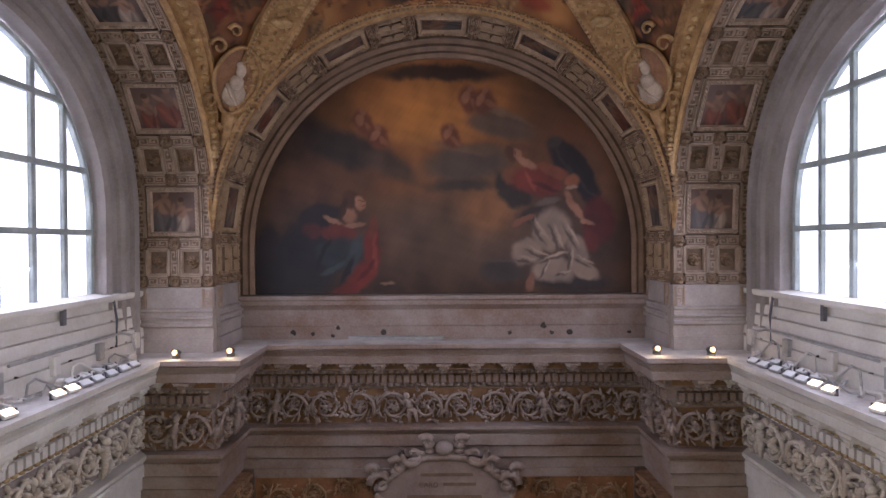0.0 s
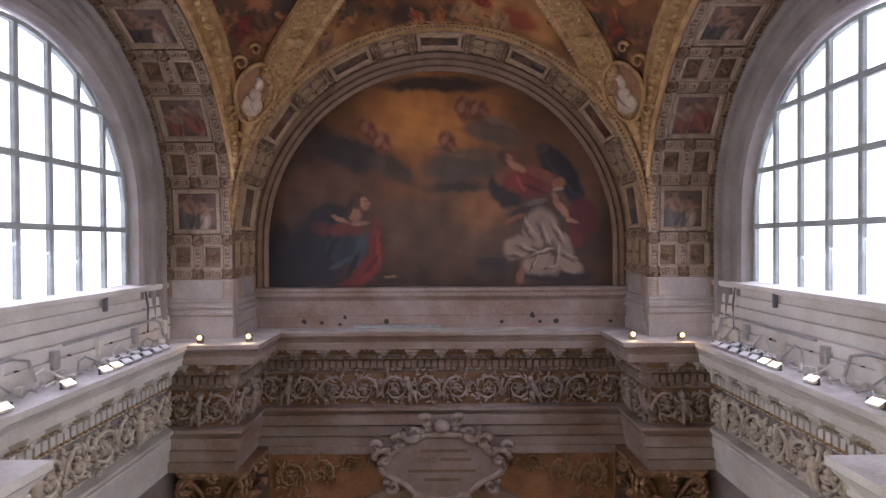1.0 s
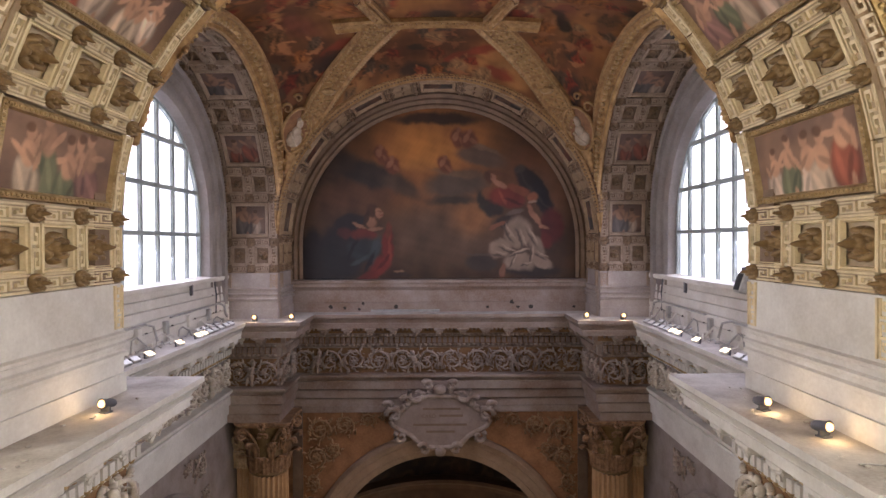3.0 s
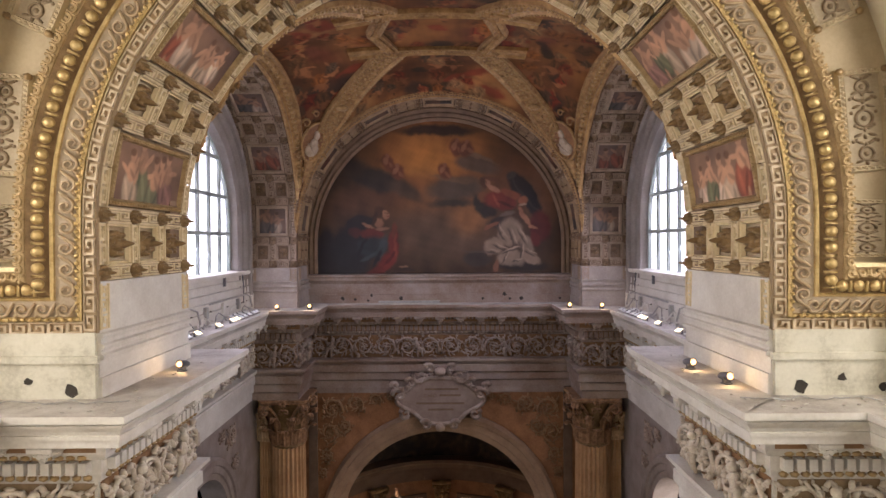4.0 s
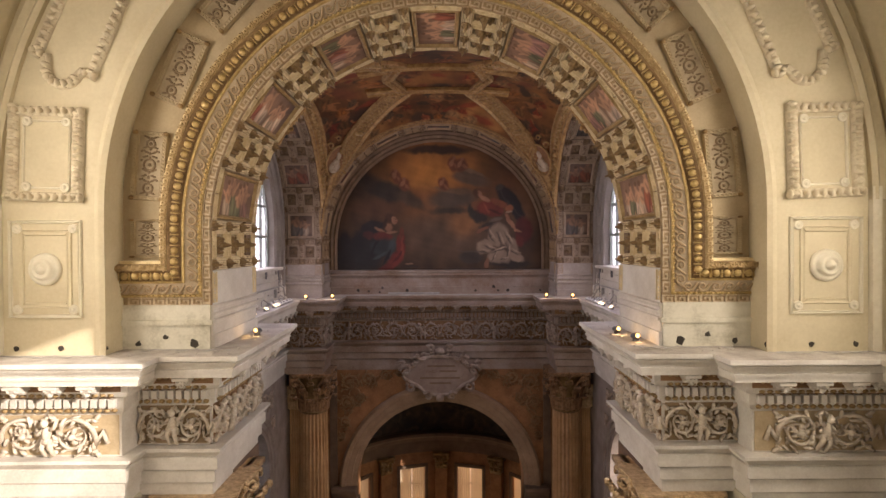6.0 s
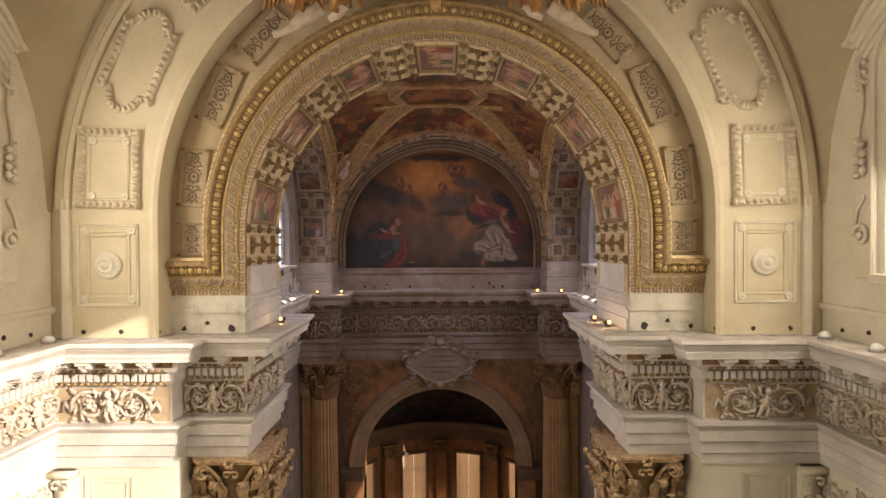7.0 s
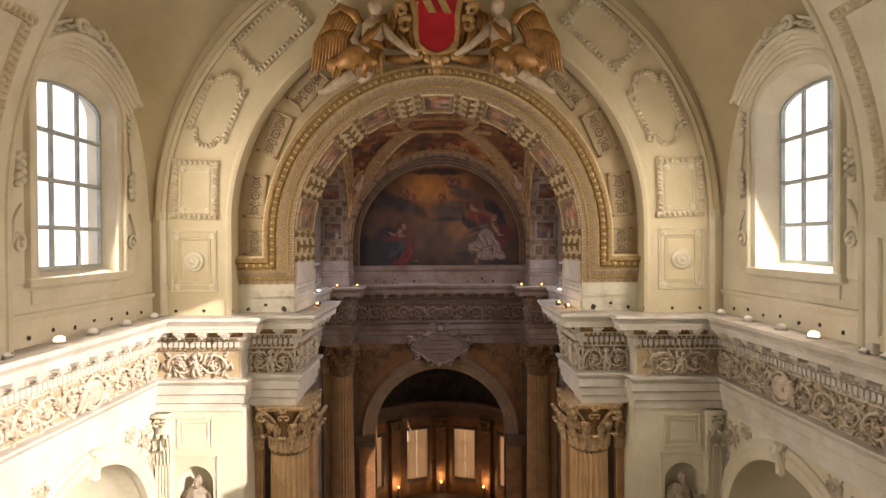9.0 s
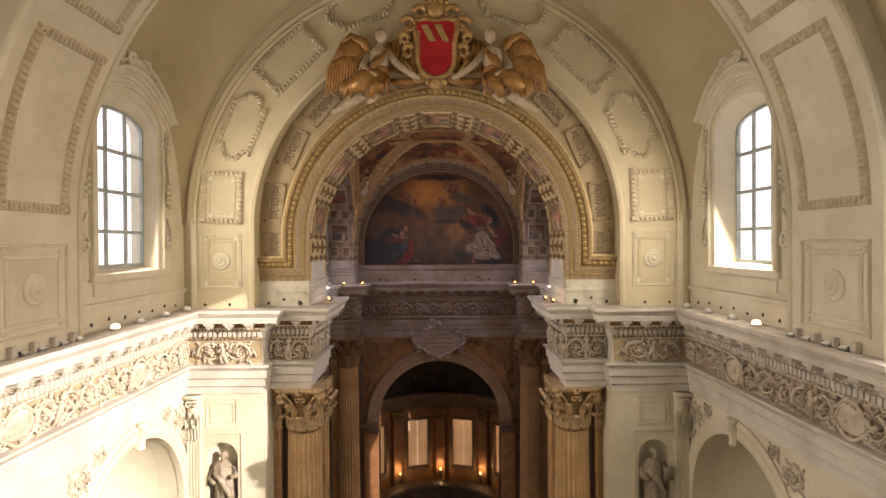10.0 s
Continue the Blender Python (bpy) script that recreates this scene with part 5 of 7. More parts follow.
    dab(1.3, 2.52, 0.02, 0.06, 10, 0.5, 0.16, 0.08, 0.05)
    dab(1.62, 1.45, 0.3, 0.15, 10, 0.45, 0.045, 0.036, 0.034)
    dab(1.85, 1.65, 0.25, 0.07, 10, 0.5, 0.14, 0.125, 0.105)
    dab(1.45, 1.35, 0.22, 0.06, 28, 0.4, 0.25, 0.12, 0.075)
    dab(1.05, 0.42, 0.4, 0.22, 0, 0.35, 0.055, 0.048, 0.046)
    dab(1.1, 0.63, 0.5, 0.03, 0, 0.5, 0.10, 0.085, 0.075)
    dab(2.3, 0.2, 0.8, 0.16, 0, 0.5, 0.028, 0.024, 0.024)
    dab(1.98, 1.15, 0.36, 0.4, 14, 0.3, 0.29, 0.25, 0.2)
    dab(1.5, 0.8, 0.28, 0.25, 20, 0.3, 0.31, 0.265, 0.21)
    dab(1.95, 0.42, 0.38, 0.26, -6, 0.3, 0.30, 0.26, 0.21)
    dab(2.45, 0.75, 0.22, 0.3, 10, 0.3, 0.28, 0.24, 0.195)
    dab(2.55, 0.42, 0.34, 0.14, -22, 0.3, 0.32, 0.275, 0.22)
    for x, z, w, h, a in ((1.7, 1.15, 0.03, 0.3, 30), (2.02, 0.95, 0.035, 0.34, 24), (2.3, 1.0, 0.03, 0.3, 30), (1.66, 0.72, 0.25, 0.03, -30), (1.95, 0.62, 0.28, 0.035, 14), (2.24, 0.6, 0.03, 0.22, -10), (1.78, 0.4, 0.03, 0.18, -30), (2.1, 0.32, 0.14, 0.03, 30), (2.5, 0.55, 0.2, 0.025, -25), (1.42, 0.62, 0.16, 0.03, -20)):
        dab(x, z, w, h, a, 0.6, 0.10, 0.085, 0.068)
        dab(x + 0.07, z + 0.06, w * 0.9, h * 0.8, a, 0.6, 0.42, 0.37, 0.30)
    dab(1.58, 0.2, 0.07, 0.2, 0, 0.4, 0.2, 0.11, 0.07)
    cvs.c *= np.array((0.86, 0.70, 0.62))
    cvs.lay(me)


PZ = 14.08
lun = thing("lunette_painting", "dark lunette painting, ochre sky, draped blue, red and white shapes", "painting", (0, Y3 - 0.06, PZ))
cz = 14.93 - PZ
bm = bmesh.new()
nu, nv = 330, 205
keep = lambda x, z: z <= cz or x * x + (z - cz) ** 2 < 3.47 ** 2
pts = [[bm.verts.new((x, 0.0, z)) if keep(x, z) else None for z in [4.25 * j / nv for j in range(nv + 1)]] for x in [-3.44 + 6.88 * i / nu for i in range(nu + 1)]]
for i in range(nu):
    for j in range(nv):
        q = [pts[i][j], pts[i + 1][j], pts[i + 1][j + 1], pts[i][j + 1]]
        if None not in q:
            bm.faces.new(q)
cvo = part("canvas", bm, PAINT, lun, smooth=True)
paint_lunette(cvo.data)
bm = ring(bmesh.new(), [(3.4, 0.04), (3.4, -0.05), (3.47, -0.08), (3.52, -0.04), (3.6, -0.07), (3.66, -0.03), (3.74, -0.06), (3.9, 0.04)], 0, cz, XZ(0), 0.0)
part("frame", bm, surface("brown_picture_frame", (0.28, 0.185, 0.115), (0.18, 0.115, 0.07), 0.6, 3, 30, 0.2), lun, "dull brown moulded frame")
b = whole("lunette_base", run(bmesh.new(), [(-3.7, Y3), (3.7, Y3)], [(-0.02, TOP), (0.10, TOP), (0.10, 13.5), (0.07, 13.52), (0.07, 13.8), (0.1, 13.84), (0.16, 13.9), (0.16, 13.97), (0.2, 14.0), (0.2, 14.06), (-0.02, 14.07)]), ENDSHADE, "grey-brown plastered ledge below the painting with holes", "plinth", "structure")
for k, (x, z) in enumerate(((-2.7, 13.52), (-2.35, 13.5), (-2.0, 13.46), (-1.07, 13.52), (1.2, 13.5), (1.95, 13.5), (2.28, 13.5), (3.35, 13.5), (-1.9, 13.6), (1.8, 13.62))):
    w = 0.05 + 0.02 * (k % 3 == 0)
    part("putlog_hole", socket(bmesh.new(), x, Y3 - 0.1, z - 0.12, w, "y"), DARK, b)
part("cable_trunk", B(-1.7, 0.0, Y3 - 0.2, Y3 - 0.1, TOP + 0.005, TOP + 0.06), GREYBOX, b)

# ---- sail vault ribs and frames ----
RV = math.sqrt(R2)


def on_sail(x, y, lift=0.0):
    z = sail_height(x, y)
    k = (RV - lift) / RV
    return Vector((x * k, CY + y * k, sail_foot(x, y) + z * k))


RIBM = surface("gilded_rib", (0.52, 0.33, 0.135), (0.26, 0.145, 0.055), 0.5, 6, 17, 1.0, 0.25)
RUST = surface("rust_field", (0.34, 0.17, 0.07), (0.20, 0.095, 0.04), 0.6, 5, 40, 0.3)
RIBLEAF = surface("gilded_leaf", (0.58, 0.40, 0.18), (0.30, 0.185, 0.075), 0.42, 8, 30, 0.6, 0.3)
CAMEO = surface("cream_cameo", (0.58, 0.48, 0.36), (0.38, 0.29, 0.20), 0.6, 6, 40, 0.3)
for sx in (-1, 1):
    for sy in (-1, 1):
        bm = bmesh.new()
        q0, q1, q2 = Vector((3.32 * sx, 2.95 * sy)), Vector((2.3 * sx, 2.95 * sy)), Vector((0.98 * sx, 1.0 * sy))

        def spine(t):
            c = q0 * (1 - t) ** 2 + q1 * 2 * t * (1 - t) + q2 * t * t
            d = ((q1 - q0) * (1 - t) + (q2 - q1) * t).normalized()
            return c, d, Vector((-d.y, d.x)), 0.13 + 0.19 * min(1, t * 3)
        rows = []
        for i in range(25):
            c, d, nrm, w = spine(i / 24)
            rows.append([on_sail(*(c + nrm * w * q), lf) for q, lf in ((-1.0, 0.0), (-1.0, 0.09), (-0.82, 0.12), (-0.7, 0.06), (0.7, 0.06), (0.82, 0.12), (1.0, 0.09), (1.0, 0.0))])
        grid_faces(bm, rows)
        rib = whole("vault_rib", fix(bm), RIBM, "gilded stucco vault rib with leaf ornament", "rib", "structure")
        orn = bmesh.new()
        for i in range(1, 27):
            c, d, nrm, w = spine(i / 27)
            h = math.atan2(d.y, d.x)
            blob(orn, *on_sail(*c, 0.07), 0.05, 0.035, 0.035, h)
            for e in (-1, 1):
                blob(orn, *on_sail(*(c + nrm * w * 0.42 * e), 0.065), 0.075, 0.024, 0.028, h + 0.7 * e * (-1) ** i)
        c, d, nrm, w = spine(0.42)
        m = on_sail(*c, 0.07)
        blob(orn, m.x, m.y, m.z, 0.16, 0.16, 0.07, 0.0, 2)
        for i in range(46):
            c, d, nrm, w = spine(0.08 + 0.9 * i / 45)
            for e in (-1, 1):
                q = on_sail(*(c + nrm * w * 0.86 * e), 0.12)
                blob(orn, q.x, q.y, q.z, 0.028, 0.028, 0.028)
        part("leaf_ornament", orn, RIBLEAF, rib, smooth=True)
        # corner cartouche with a pale cameo
        at = on_sail(3.17 * sx, 2.8 * sy, 0.05)
        zax = (Vector((0, CY, CR)) - at).normalized()
        up = Vector((0, 0, 1))
        yax = (up - zax * up.dot(zax)).normalized()
        xax = yax.cross(zax)
        M = Matrix(((xax.x, yax.x, zax.x, at.x), (xax.y, yax.y, zax.y, at.y), (xax.z, yax.z, zax.z, at.z), (0, 0, 0, 1)))
        car = thing("cartouche", "gilded corner cartouche with a pale oval cameo relief", "cartouche", group="corner cartouches")
        car.matrix_world = M
        bm = bmesh.new()
        loop = [(0.36 * math.cos(a) * (1 - 0.25 * math.sin(a) * -1 if math.sin(a) < 0 else 1), 0.52 * math.sin(a)) for a in [2 * math.pi * k / 28 for k in range(29)]]
        tube(bm, [(x, y, 0.06) for x, y in loop], 0.036, 6)
        for s2 in (-1, 1):
            for (x, y), r0 in (((0.4, 0.45), 0.13), ((0.34, -0.35), 0.11), ((0.22, 0.72), 0.1)):
                tube(bm, [(s2 * (x + r0 * math.cos(a) * (1 - a / 9)), y + r0 * math.sin(a) * (1 - a / 9), 0.08) for a in [0.45 * k for k in range(15)]], [0.036 - 0.0015 * k for k in range(15)], 5)
        tube(bm, [(0, -0.5, 0.05), (0.03, -0.8, 0.06), (0, -1.2, 0.04)], [0.12, 0.09, 0.03], 6)
        for k in range(5):
            blob(bm, 0.1 * (-1) ** k, -0.6 - k * 0.13, 0.07, 0.09, 0.05, 0.06, 0.8 * (-1) ** k)
        part("scroll_frame", bm, RIBM, car, smooth=True)
        bm = bmesh.new()
        blob(bm, 0, 0, 0.0, 0.34, 0.5, 0.05, 0, 3)
        part("field", bm, RUST, car, "red-brown oval field", smooth=True)
        bm = bmesh.new()
        blob(bm, 0.0, -0.2, 0.04, 0.2, 0.2, 0.06, 0.0, 2)
        blob(bm, 0.0, -0.02, 0.05, 0.12, 0.13, 0.07, 0.0, 2)
        blob(bm, 0.02, 0.17, 0.06, 0.075, 0.11, 0.07, 0.0, 2)
        blob(bm, 0.0, 0.25, 0.05, 0.07, 0.06, 0.06, 0.0, 2)
        tube(bm, [(-0.16, -0.05, 0.06), (-0.05, -0.2, 0.1), (0.08, -0.34, 0.07)], [0.03, 0.04, 0.03], 6)
        part("cameo", bm, CAMEO, car, "pale cream relief", smooth=True)
bm = bmesh.new()
fr = [(-0.98, -1.0), (0.98, -1.0), (1.3, 0.0), (0.98, 1.0), (-0.98, 1.0), (-1.3, 0.0)]
FRAMEP = ((-0.15, 0), (-0.15, 0.1), (-0.1, 0.13), (-0.04, 0.06), (0.07, 0.06), (0.11, 0.12), (0.15, 0.1), (0.15, 0))
for k in range(len(fr)):
    (ax, ay), (bx, by) = fr[k], fr[(k + 1) % len(fr)]
    dx, dy = (bx - ax), (by - ay)
    ln = math.hypot(dx, dy)
    nx, ny = -dy / ln, dx / ln
    grid_faces(bm, [[on_sail(ax + dx * t + nx * o, ay + dy * t + ny * o, lf) for o, lf in FRAMEP] for t in [i / 12 for i in range(13)]])
    for i in range(16):
        t = (i + 0.5) / 16
        blob(bm, *on_sail(ax + dx * t, ay + dy * t, 0.08), 0.045, 0.045, 0.03, 0.5 * i)
for sx in (-1, 1):
    for sy in (-1, 1):
        rows = []
        for i in range(7):
            x = sx * (1.0 + 0.95 * i / 6)
            rows.append([on_sail(x, sy * (0.95 - 0.12 * i / 6) + o, lf) for o, lf in ((-0.2, 0), (-0.2, 0.1), (-0.14, 0.13), (-0.1, 0.07), (0.1, 0.07), (0.14, 0.13), (0.2, 0.1), (0.2, 0))])
        grid_faces(bm, rows)
whole("vault_frame", fix(bm), RIBM, "gilded stucco frame at the vault's crown", "frame", "structure")
# gilded mouldings where the vault meets its arches


def tapered_ring(prof, r, cu, plane, cv, n=60):
    """A border along an arch that narrows to nothing at its springings."""
    bm = bmesh.new()
    rows = []
    for i in range(n + 1):
        a = 0.04 + (math.pi - 0.08) * i / n
        k = min(1.0, 1.6 * math.sin(a)) ** 0.8
        rows.append([plane(cu + (r + o * k) * math.cos(a), cv + (r + o * k) * math.sin(a), d * k) for o, d in prof])
    grid_faces(bm, rows, False, True)
    return fix(bm)


whole("vault_border", tapered_ring([(0.0, 0.16), (-0.03, 0.0), (0.02, -0.08), (0.1, -0.16), (0.16, -0.13), (0.26, -0.3), (0.34, -0.28), (0.4, 0.1)], XP, 0, XZ(Y2), CR), RIBM, "gilded moulding along the rear arch", "moulding", "structure")
for s in (-1, 1):
    bm = bmesh.new()
    rows = []
    for k in range(81):
        y = RS * 0.955 * math.sin(math.pi * (k / 80 - 0.5))
        w = 0.36 * (1 - (abs(y) / RS) ** 6)
        rows.append([on_sail(s * (3.655 - w * q), y, lf) for q, lf in ((0.0, 0.0), (0.0, 0.08), (0.12, 0.11), (0.24, 0.05), (0.36, 0.07), (0.64, 0.07), (0.76, 0.05), (0.88, 0.11), (1.0, 0.08), (1.0, 0.0))])
    grid_faces(bm, rows)
    bd = whole("vault_border", fix(bm), RIBM, "gilded moulding along a side arch", "moulding", "structure")
    orn = bmesh.new()
    for k in range(64):
        y = RS * 0.94 * math.sin(math.pi * ((k + 0.5) / 64 - 0.5))
        w = 0.36 * (1 - (abs(y) / RS) ** 6)
        for q, rr in ((0.12, 0.022), (0.5, 0.05), (0.88, 0.022)):
            blob(orn, *on_sail(s * (3.655 - w * q), y, 0.08), rr, rr * (1.5 if q == 0.5 else 1), rr, 0.6 * (-1) ** k)
    part("leaf_ornament", orn, RIBLEAF, bd, smooth=True)["kind"] = "stuff"

TUFT = recoloured(LEAFB, RIBM)
BORDER = by_name("vault_border")[0]
n = int((XP + 0.1) * math.pi / 0.25)
for k in range(3, n - 2):
    a = math.pi * (k + 0.5) / n
    if 1.6 * math.sin(a) >= 1:
        obj("leaf_tuft", TUFT, BORDER, on_soffit(XZ(Y2), (0, CR), XP + 0.1, (XP + 0.1) * a, -0.16) @ pose(0, 0, 0, 90, 0, 90))
orn = bmesh.new()
for k in range(8, 142):
    a = math.pi * k / 150
    kk = min(1.0, 1.6 * math.sin(a)) ** 0.8
    for off, dy, rr in ((0.02, -0.07, 0.03), (0.21, -0.24, 0.042), (0.33, -0.3, 0.03)):
        blob(orn, (XP + off * kk) * math.cos(a), Y2 + dy * kk, CR + (XP + off * kk) * math.sin(a), rr * (1 + 0.4 * (k % 2)), rr, rr)
part("leaf_ornament", orn, RIBG, BORDER, smooth=True)["kind"] = "stuff"

# ---- windows ----


def side_frame(s, x, y, z):
    """A frame on a side wall: local x along the wall, y up, z into the room."""
    return Matrix(((0, 0, -s, x * s), (-s, 0, 0, y), (0, 1, 0, z), (0, 0, 0, 1)))


def arched_window(name, s, x, yc, z0, hw, spring, rise, cols, bars, label, bar_mat, tw):
    w = thing(name, label, "window", kind="structure")
    w.matrix_world = side_frame(s, x, yc, z0)

    def height(q):
        return spring + rise * math.sqrt(max(0.0, 1 - (q / hw) ** 2))
    outer = [(hw * math.cos(math.pi * i / 40), spring + rise * math.sin(math.pi * i / 40)) for i in range(41)]
    inner = [((hw - 0.06) * math.cos(math.pi * i / 40), spring + (rise - 0.06) * math.sin(math.pi * i / 40)) for i in range(41)]
    loop_o, loop_i = outer + [(-hw, 0), (hw, 0)], inner + [(-hw + 0.06, 0.08), (hw - 0.06, 0.08)]
    part("window_frame", plate(bmesh.new(), loop_o, [loop_i], lambda u, v, d: (u, v, d - 0.03), 0.08), bar_mat, w)
    cw = 2 * hw / cols
    for i in range(1, cols):
        q = -hw + i * cw
        part("mullion", B(q - tw, q + tw, 0.06, height(q) - 0.03, -0.02, 0.05, 0.008), bar_mat, w)
    for zb in bars:
        k = (zb - spring) / rise
        half = hw * (math.sqrt(max(0, 1 - k * k)) if k > 0 else 1.0) - 0.03
        part("glazing_bar", B(-half, half, zb - tw, zb + tw, -0.025, 0.055, 0.008), bar_mat, w)
    lines = [0.0] + list(bars) + [spring + rise]
    for i in range(cols):
        for a, b in zip(lines, lines[1:]):
            top = min(b, max(height(-hw + i * cw), height(-hw + (i + 1) * cw)))
            if top > a + 0.1:
                g = part("pane", B(-hw + i * cw + tw, -hw + (i + 1) * cw - tw, a, top, 0.008, 0.014), GLASS, w)
                g.visible_shadow = False
    return w


# Green-grey bars made paler: the windows' glare is put into their colour.
LEAD = surface("green_grey_bars", (0.46, 0.51, 0.50), (0.28, 0.32, 0.31), 0.6, 4, 40, 0.2)
for i, s in enumerate((-1, 1)):
    w = arched_window(f"window_{i + 1}", s, WX + 0.2, CY, 14.2, 2.41, 1.2, 2.3, 8, (0.98, 1.86, 2.74), "large lunette window with grey-green bars and glaring daylight", LEAD, 0.042)
    whole("backdrop", B(s * 6.6, s * 6.65, 2.9, 14.5, 12.0, 20.4), DAY, "glaring white sky outside the window", "sky", "structure")
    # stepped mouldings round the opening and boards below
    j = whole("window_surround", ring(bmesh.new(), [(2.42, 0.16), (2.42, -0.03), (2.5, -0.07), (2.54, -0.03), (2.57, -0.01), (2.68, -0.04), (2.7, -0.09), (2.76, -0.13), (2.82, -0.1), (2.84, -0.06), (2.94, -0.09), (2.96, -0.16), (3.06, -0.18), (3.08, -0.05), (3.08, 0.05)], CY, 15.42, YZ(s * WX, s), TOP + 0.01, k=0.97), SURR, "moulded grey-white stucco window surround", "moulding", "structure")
    bb = whole("window_base", run(bmesh.new(), [(s * WX, Y1), (s * WX, Y2)][::-s], [(-0.02, TOP), (0.16, TOP), (0.16, 13.5), (0.11, 13.505), (0.11, 13.535), (0.15, 13.54), (0.14, 13.68), (0.08, 13.69), (0.08, 13.715), (0.12, 13.72), (0.11, 13.86), (0.05, 13.87), (0.05, 13.895), (0.1, 13.9), (0.09, 14.04), (0.04, 14.05), (0.04, 14.16), (0.13, 14.17), (0.15, 14.2), (0.15, 14.26), (-0.2, 14.29)]), WHITE, "grey-white boarded wall strip below the lunette window", "plinth", "structure")
    for k in range(7):
        y = Y1 + 0.55 + k * 0.93
        part("switch_box", B(s * 4.81, s * 4.73, y - 0.06, y + 0.06, 13.4, 13.64, 0.01), GREYBOX if k % 2 else WHITE, bb, "small pale switch box")
        part("putlog_hole", socket(bmesh.new(), s * 4.81, y + 0.35, 13.48, 0.055, "x"), DARK, bb)
    for a, z in ((3.2, 13.66), (6.3, 13.68)):
        bm = bmesh.new()
        tube(bm, [(s * 4.76, a, z), (s * 4.75, a + 2.2, z + 0.02), (s * 4.74, a + 2.45, z - 0.05), (s * 4.7, a + 2.5, z - 0.3)], 0.02, 6)
        part("conduit", bm, GREYBOX, bb)
    bm = bmesh.new()
    tube(bm, [(s * 4.8, 8.45, 13.5), (s * 4.79, 8.46, 13.9), (s * 4.83, 8.44, 14.25)], 0.018, 6)
    part("conduit", bm, IRON, bb)
    part("bracket", B(s * 4.86, s * 4.81, 7.3, 7.36, 13.98, 14.2), IRON, bb)

# nave windows with their surrounds
LOWER = Matrix.Translation((0, 3.5, 0)) @ Matrix.Diagonal((1, 0.78, 1, 1)) @ Matrix.Translation((0, -3.5, 0))
for i, (s, yc) in enumerate((s, y) for s in (-1, 1) for y in BAYS if s < 0 or y > -5):
    w = arched_window(f"window_{i + 3}", s, 7.32 if s < 0 else 7.5, yc - 0.25, 14.54, 1.19, 3.2, 0.42, 3, (0.81, 1.71, 2.63), "tall arched nave window with grey-green bars, bright outside", LEAD, 0.042)
    whole("backdrop", B(s * 8.8, s * 8.85, yc - 3.0, yc + 6.5 if yc > -5 else yc + 3.0, 13.0, 20.6), NAVEDAY, "glaring white sky outside the window", "sky", "structure")
    if yc < -5:
        continue
    su = thing("window_surround", "cream stucco window surround with garlands, volutes and broken curved pediment", "window surround", kind="structure")
    su.matrix_world = side_frame(s, 7.03, yc - 0.25, 14.6) @ Matrix.Diagonal((0.88, 1, 1, 1))
    # splayed lining
    deep = -0.27 if s < 0 else -0.45
    bm = bmesh.new()
    a = [(1.42 * math.cos(math.pi * k / 24), 3.15 + 0.65 * math.sin(math.pi * k / 24), 0.0) for k in range(25)]
    c = [(1.33 * math.cos(math.pi * k / 24), 3.14 + 0.42 * math.sin(math.pi * k / 24), deep) for k in range(25)]
    a, c = [(1.42, -0.15, 0.0)] + a + [(-1.42, -0.15, 0.0)], [(1.33, -0.05, deep)] + c + [(-1.33, -0.05, deep)]
    grid_faces(bm, [a, c], False, True)
    part("lining", bm, STUCCO, su)
    for off, wd, up in ((0.0, 0.2, 0.07), (0.2, 0.09, 0.12)):
        prof = [(1.42 + off, 0), (1.42 + off, up), (1.42 + off + wd * 0.5, up * 1.2), (1.42 + off + wd, up), (1.42 + off + wd, 0)]
        rows = []
        for k in range(-1, 26):
            kk = min(max(k, 0), 24)
            aa = math.pi * kk / 24
            rows.append([(r * math.cos(aa), (3.15 + (r - 0.77) * math.sin(aa)) if 0 <= k <= 24 else -0.2, d) for r, d in prof])
        bm = bmesh.new()
        grid_faces(bm, rows)
        part("architrave", fix(bm), STUCCO, su)
    part("sill", B(-1.75, 1.75, -0.32, -0.15, 0, 0.14, 0.02), STUCCO, su)
    part("panel", B(-1.55, 1.55, -0.62, -0.36, 0, 0.04, 0.01), STUCCO, su)
    for e in (-1, 1):
        bm = bmesh.new()
        box(bm, e * 1.78, e * 2.2, -0.25, 3.7, 0, 0.06, 0.015)
        part("side_strip", bm, STUCCO, su)
        bm = bmesh.new()
        tube(bm, [(e * (1.98 + 0.06 * math.sin(k * 0.9)), 3.5 - k * 0.16, 0.1) for k in range(14)], 0.03, 5)
        for k in range(9):
            blob(bm, e * (1.98 + 0.07 * (-1) ** k), 2.0 - 0.07 * k, 0.12, 0.08, 0.07, 0.07)
        for k in range(7):
            blob(bm, e * (1.98 + 0.08 * (-1) ** k), 3.35 - 0.08 * k, 0.1, 0.09, 0.05, 0.05, 0.6 * (-1) ** k)
        part("garland", fix(bm), STUCCO, su, smooth=True)
        bm = bmesh.new()
        tube(bm, [(e * (1.98 + 0.2 * (1 - t / 20) * math.cos(0.5 * t)), 0.45 + 0.2 * (1 - t / 20) * math.sin(0.5 * t), 0.1) for t in range(17)], 0.04, 5)
        tube(bm, [(e * 2.17, 0.5, 0.1), (e * 2.1, 0.85, 0.1), (e * 1.9, 1.1, 0.1)], 0.035, 5)
        blob(bm, e * 1.98, 0.45, 0.12, 0.07, 0.07, 0.08)
        part("volute", fix(bm), STUCCO, su, smooth=True)
    bm = bmesh.new()
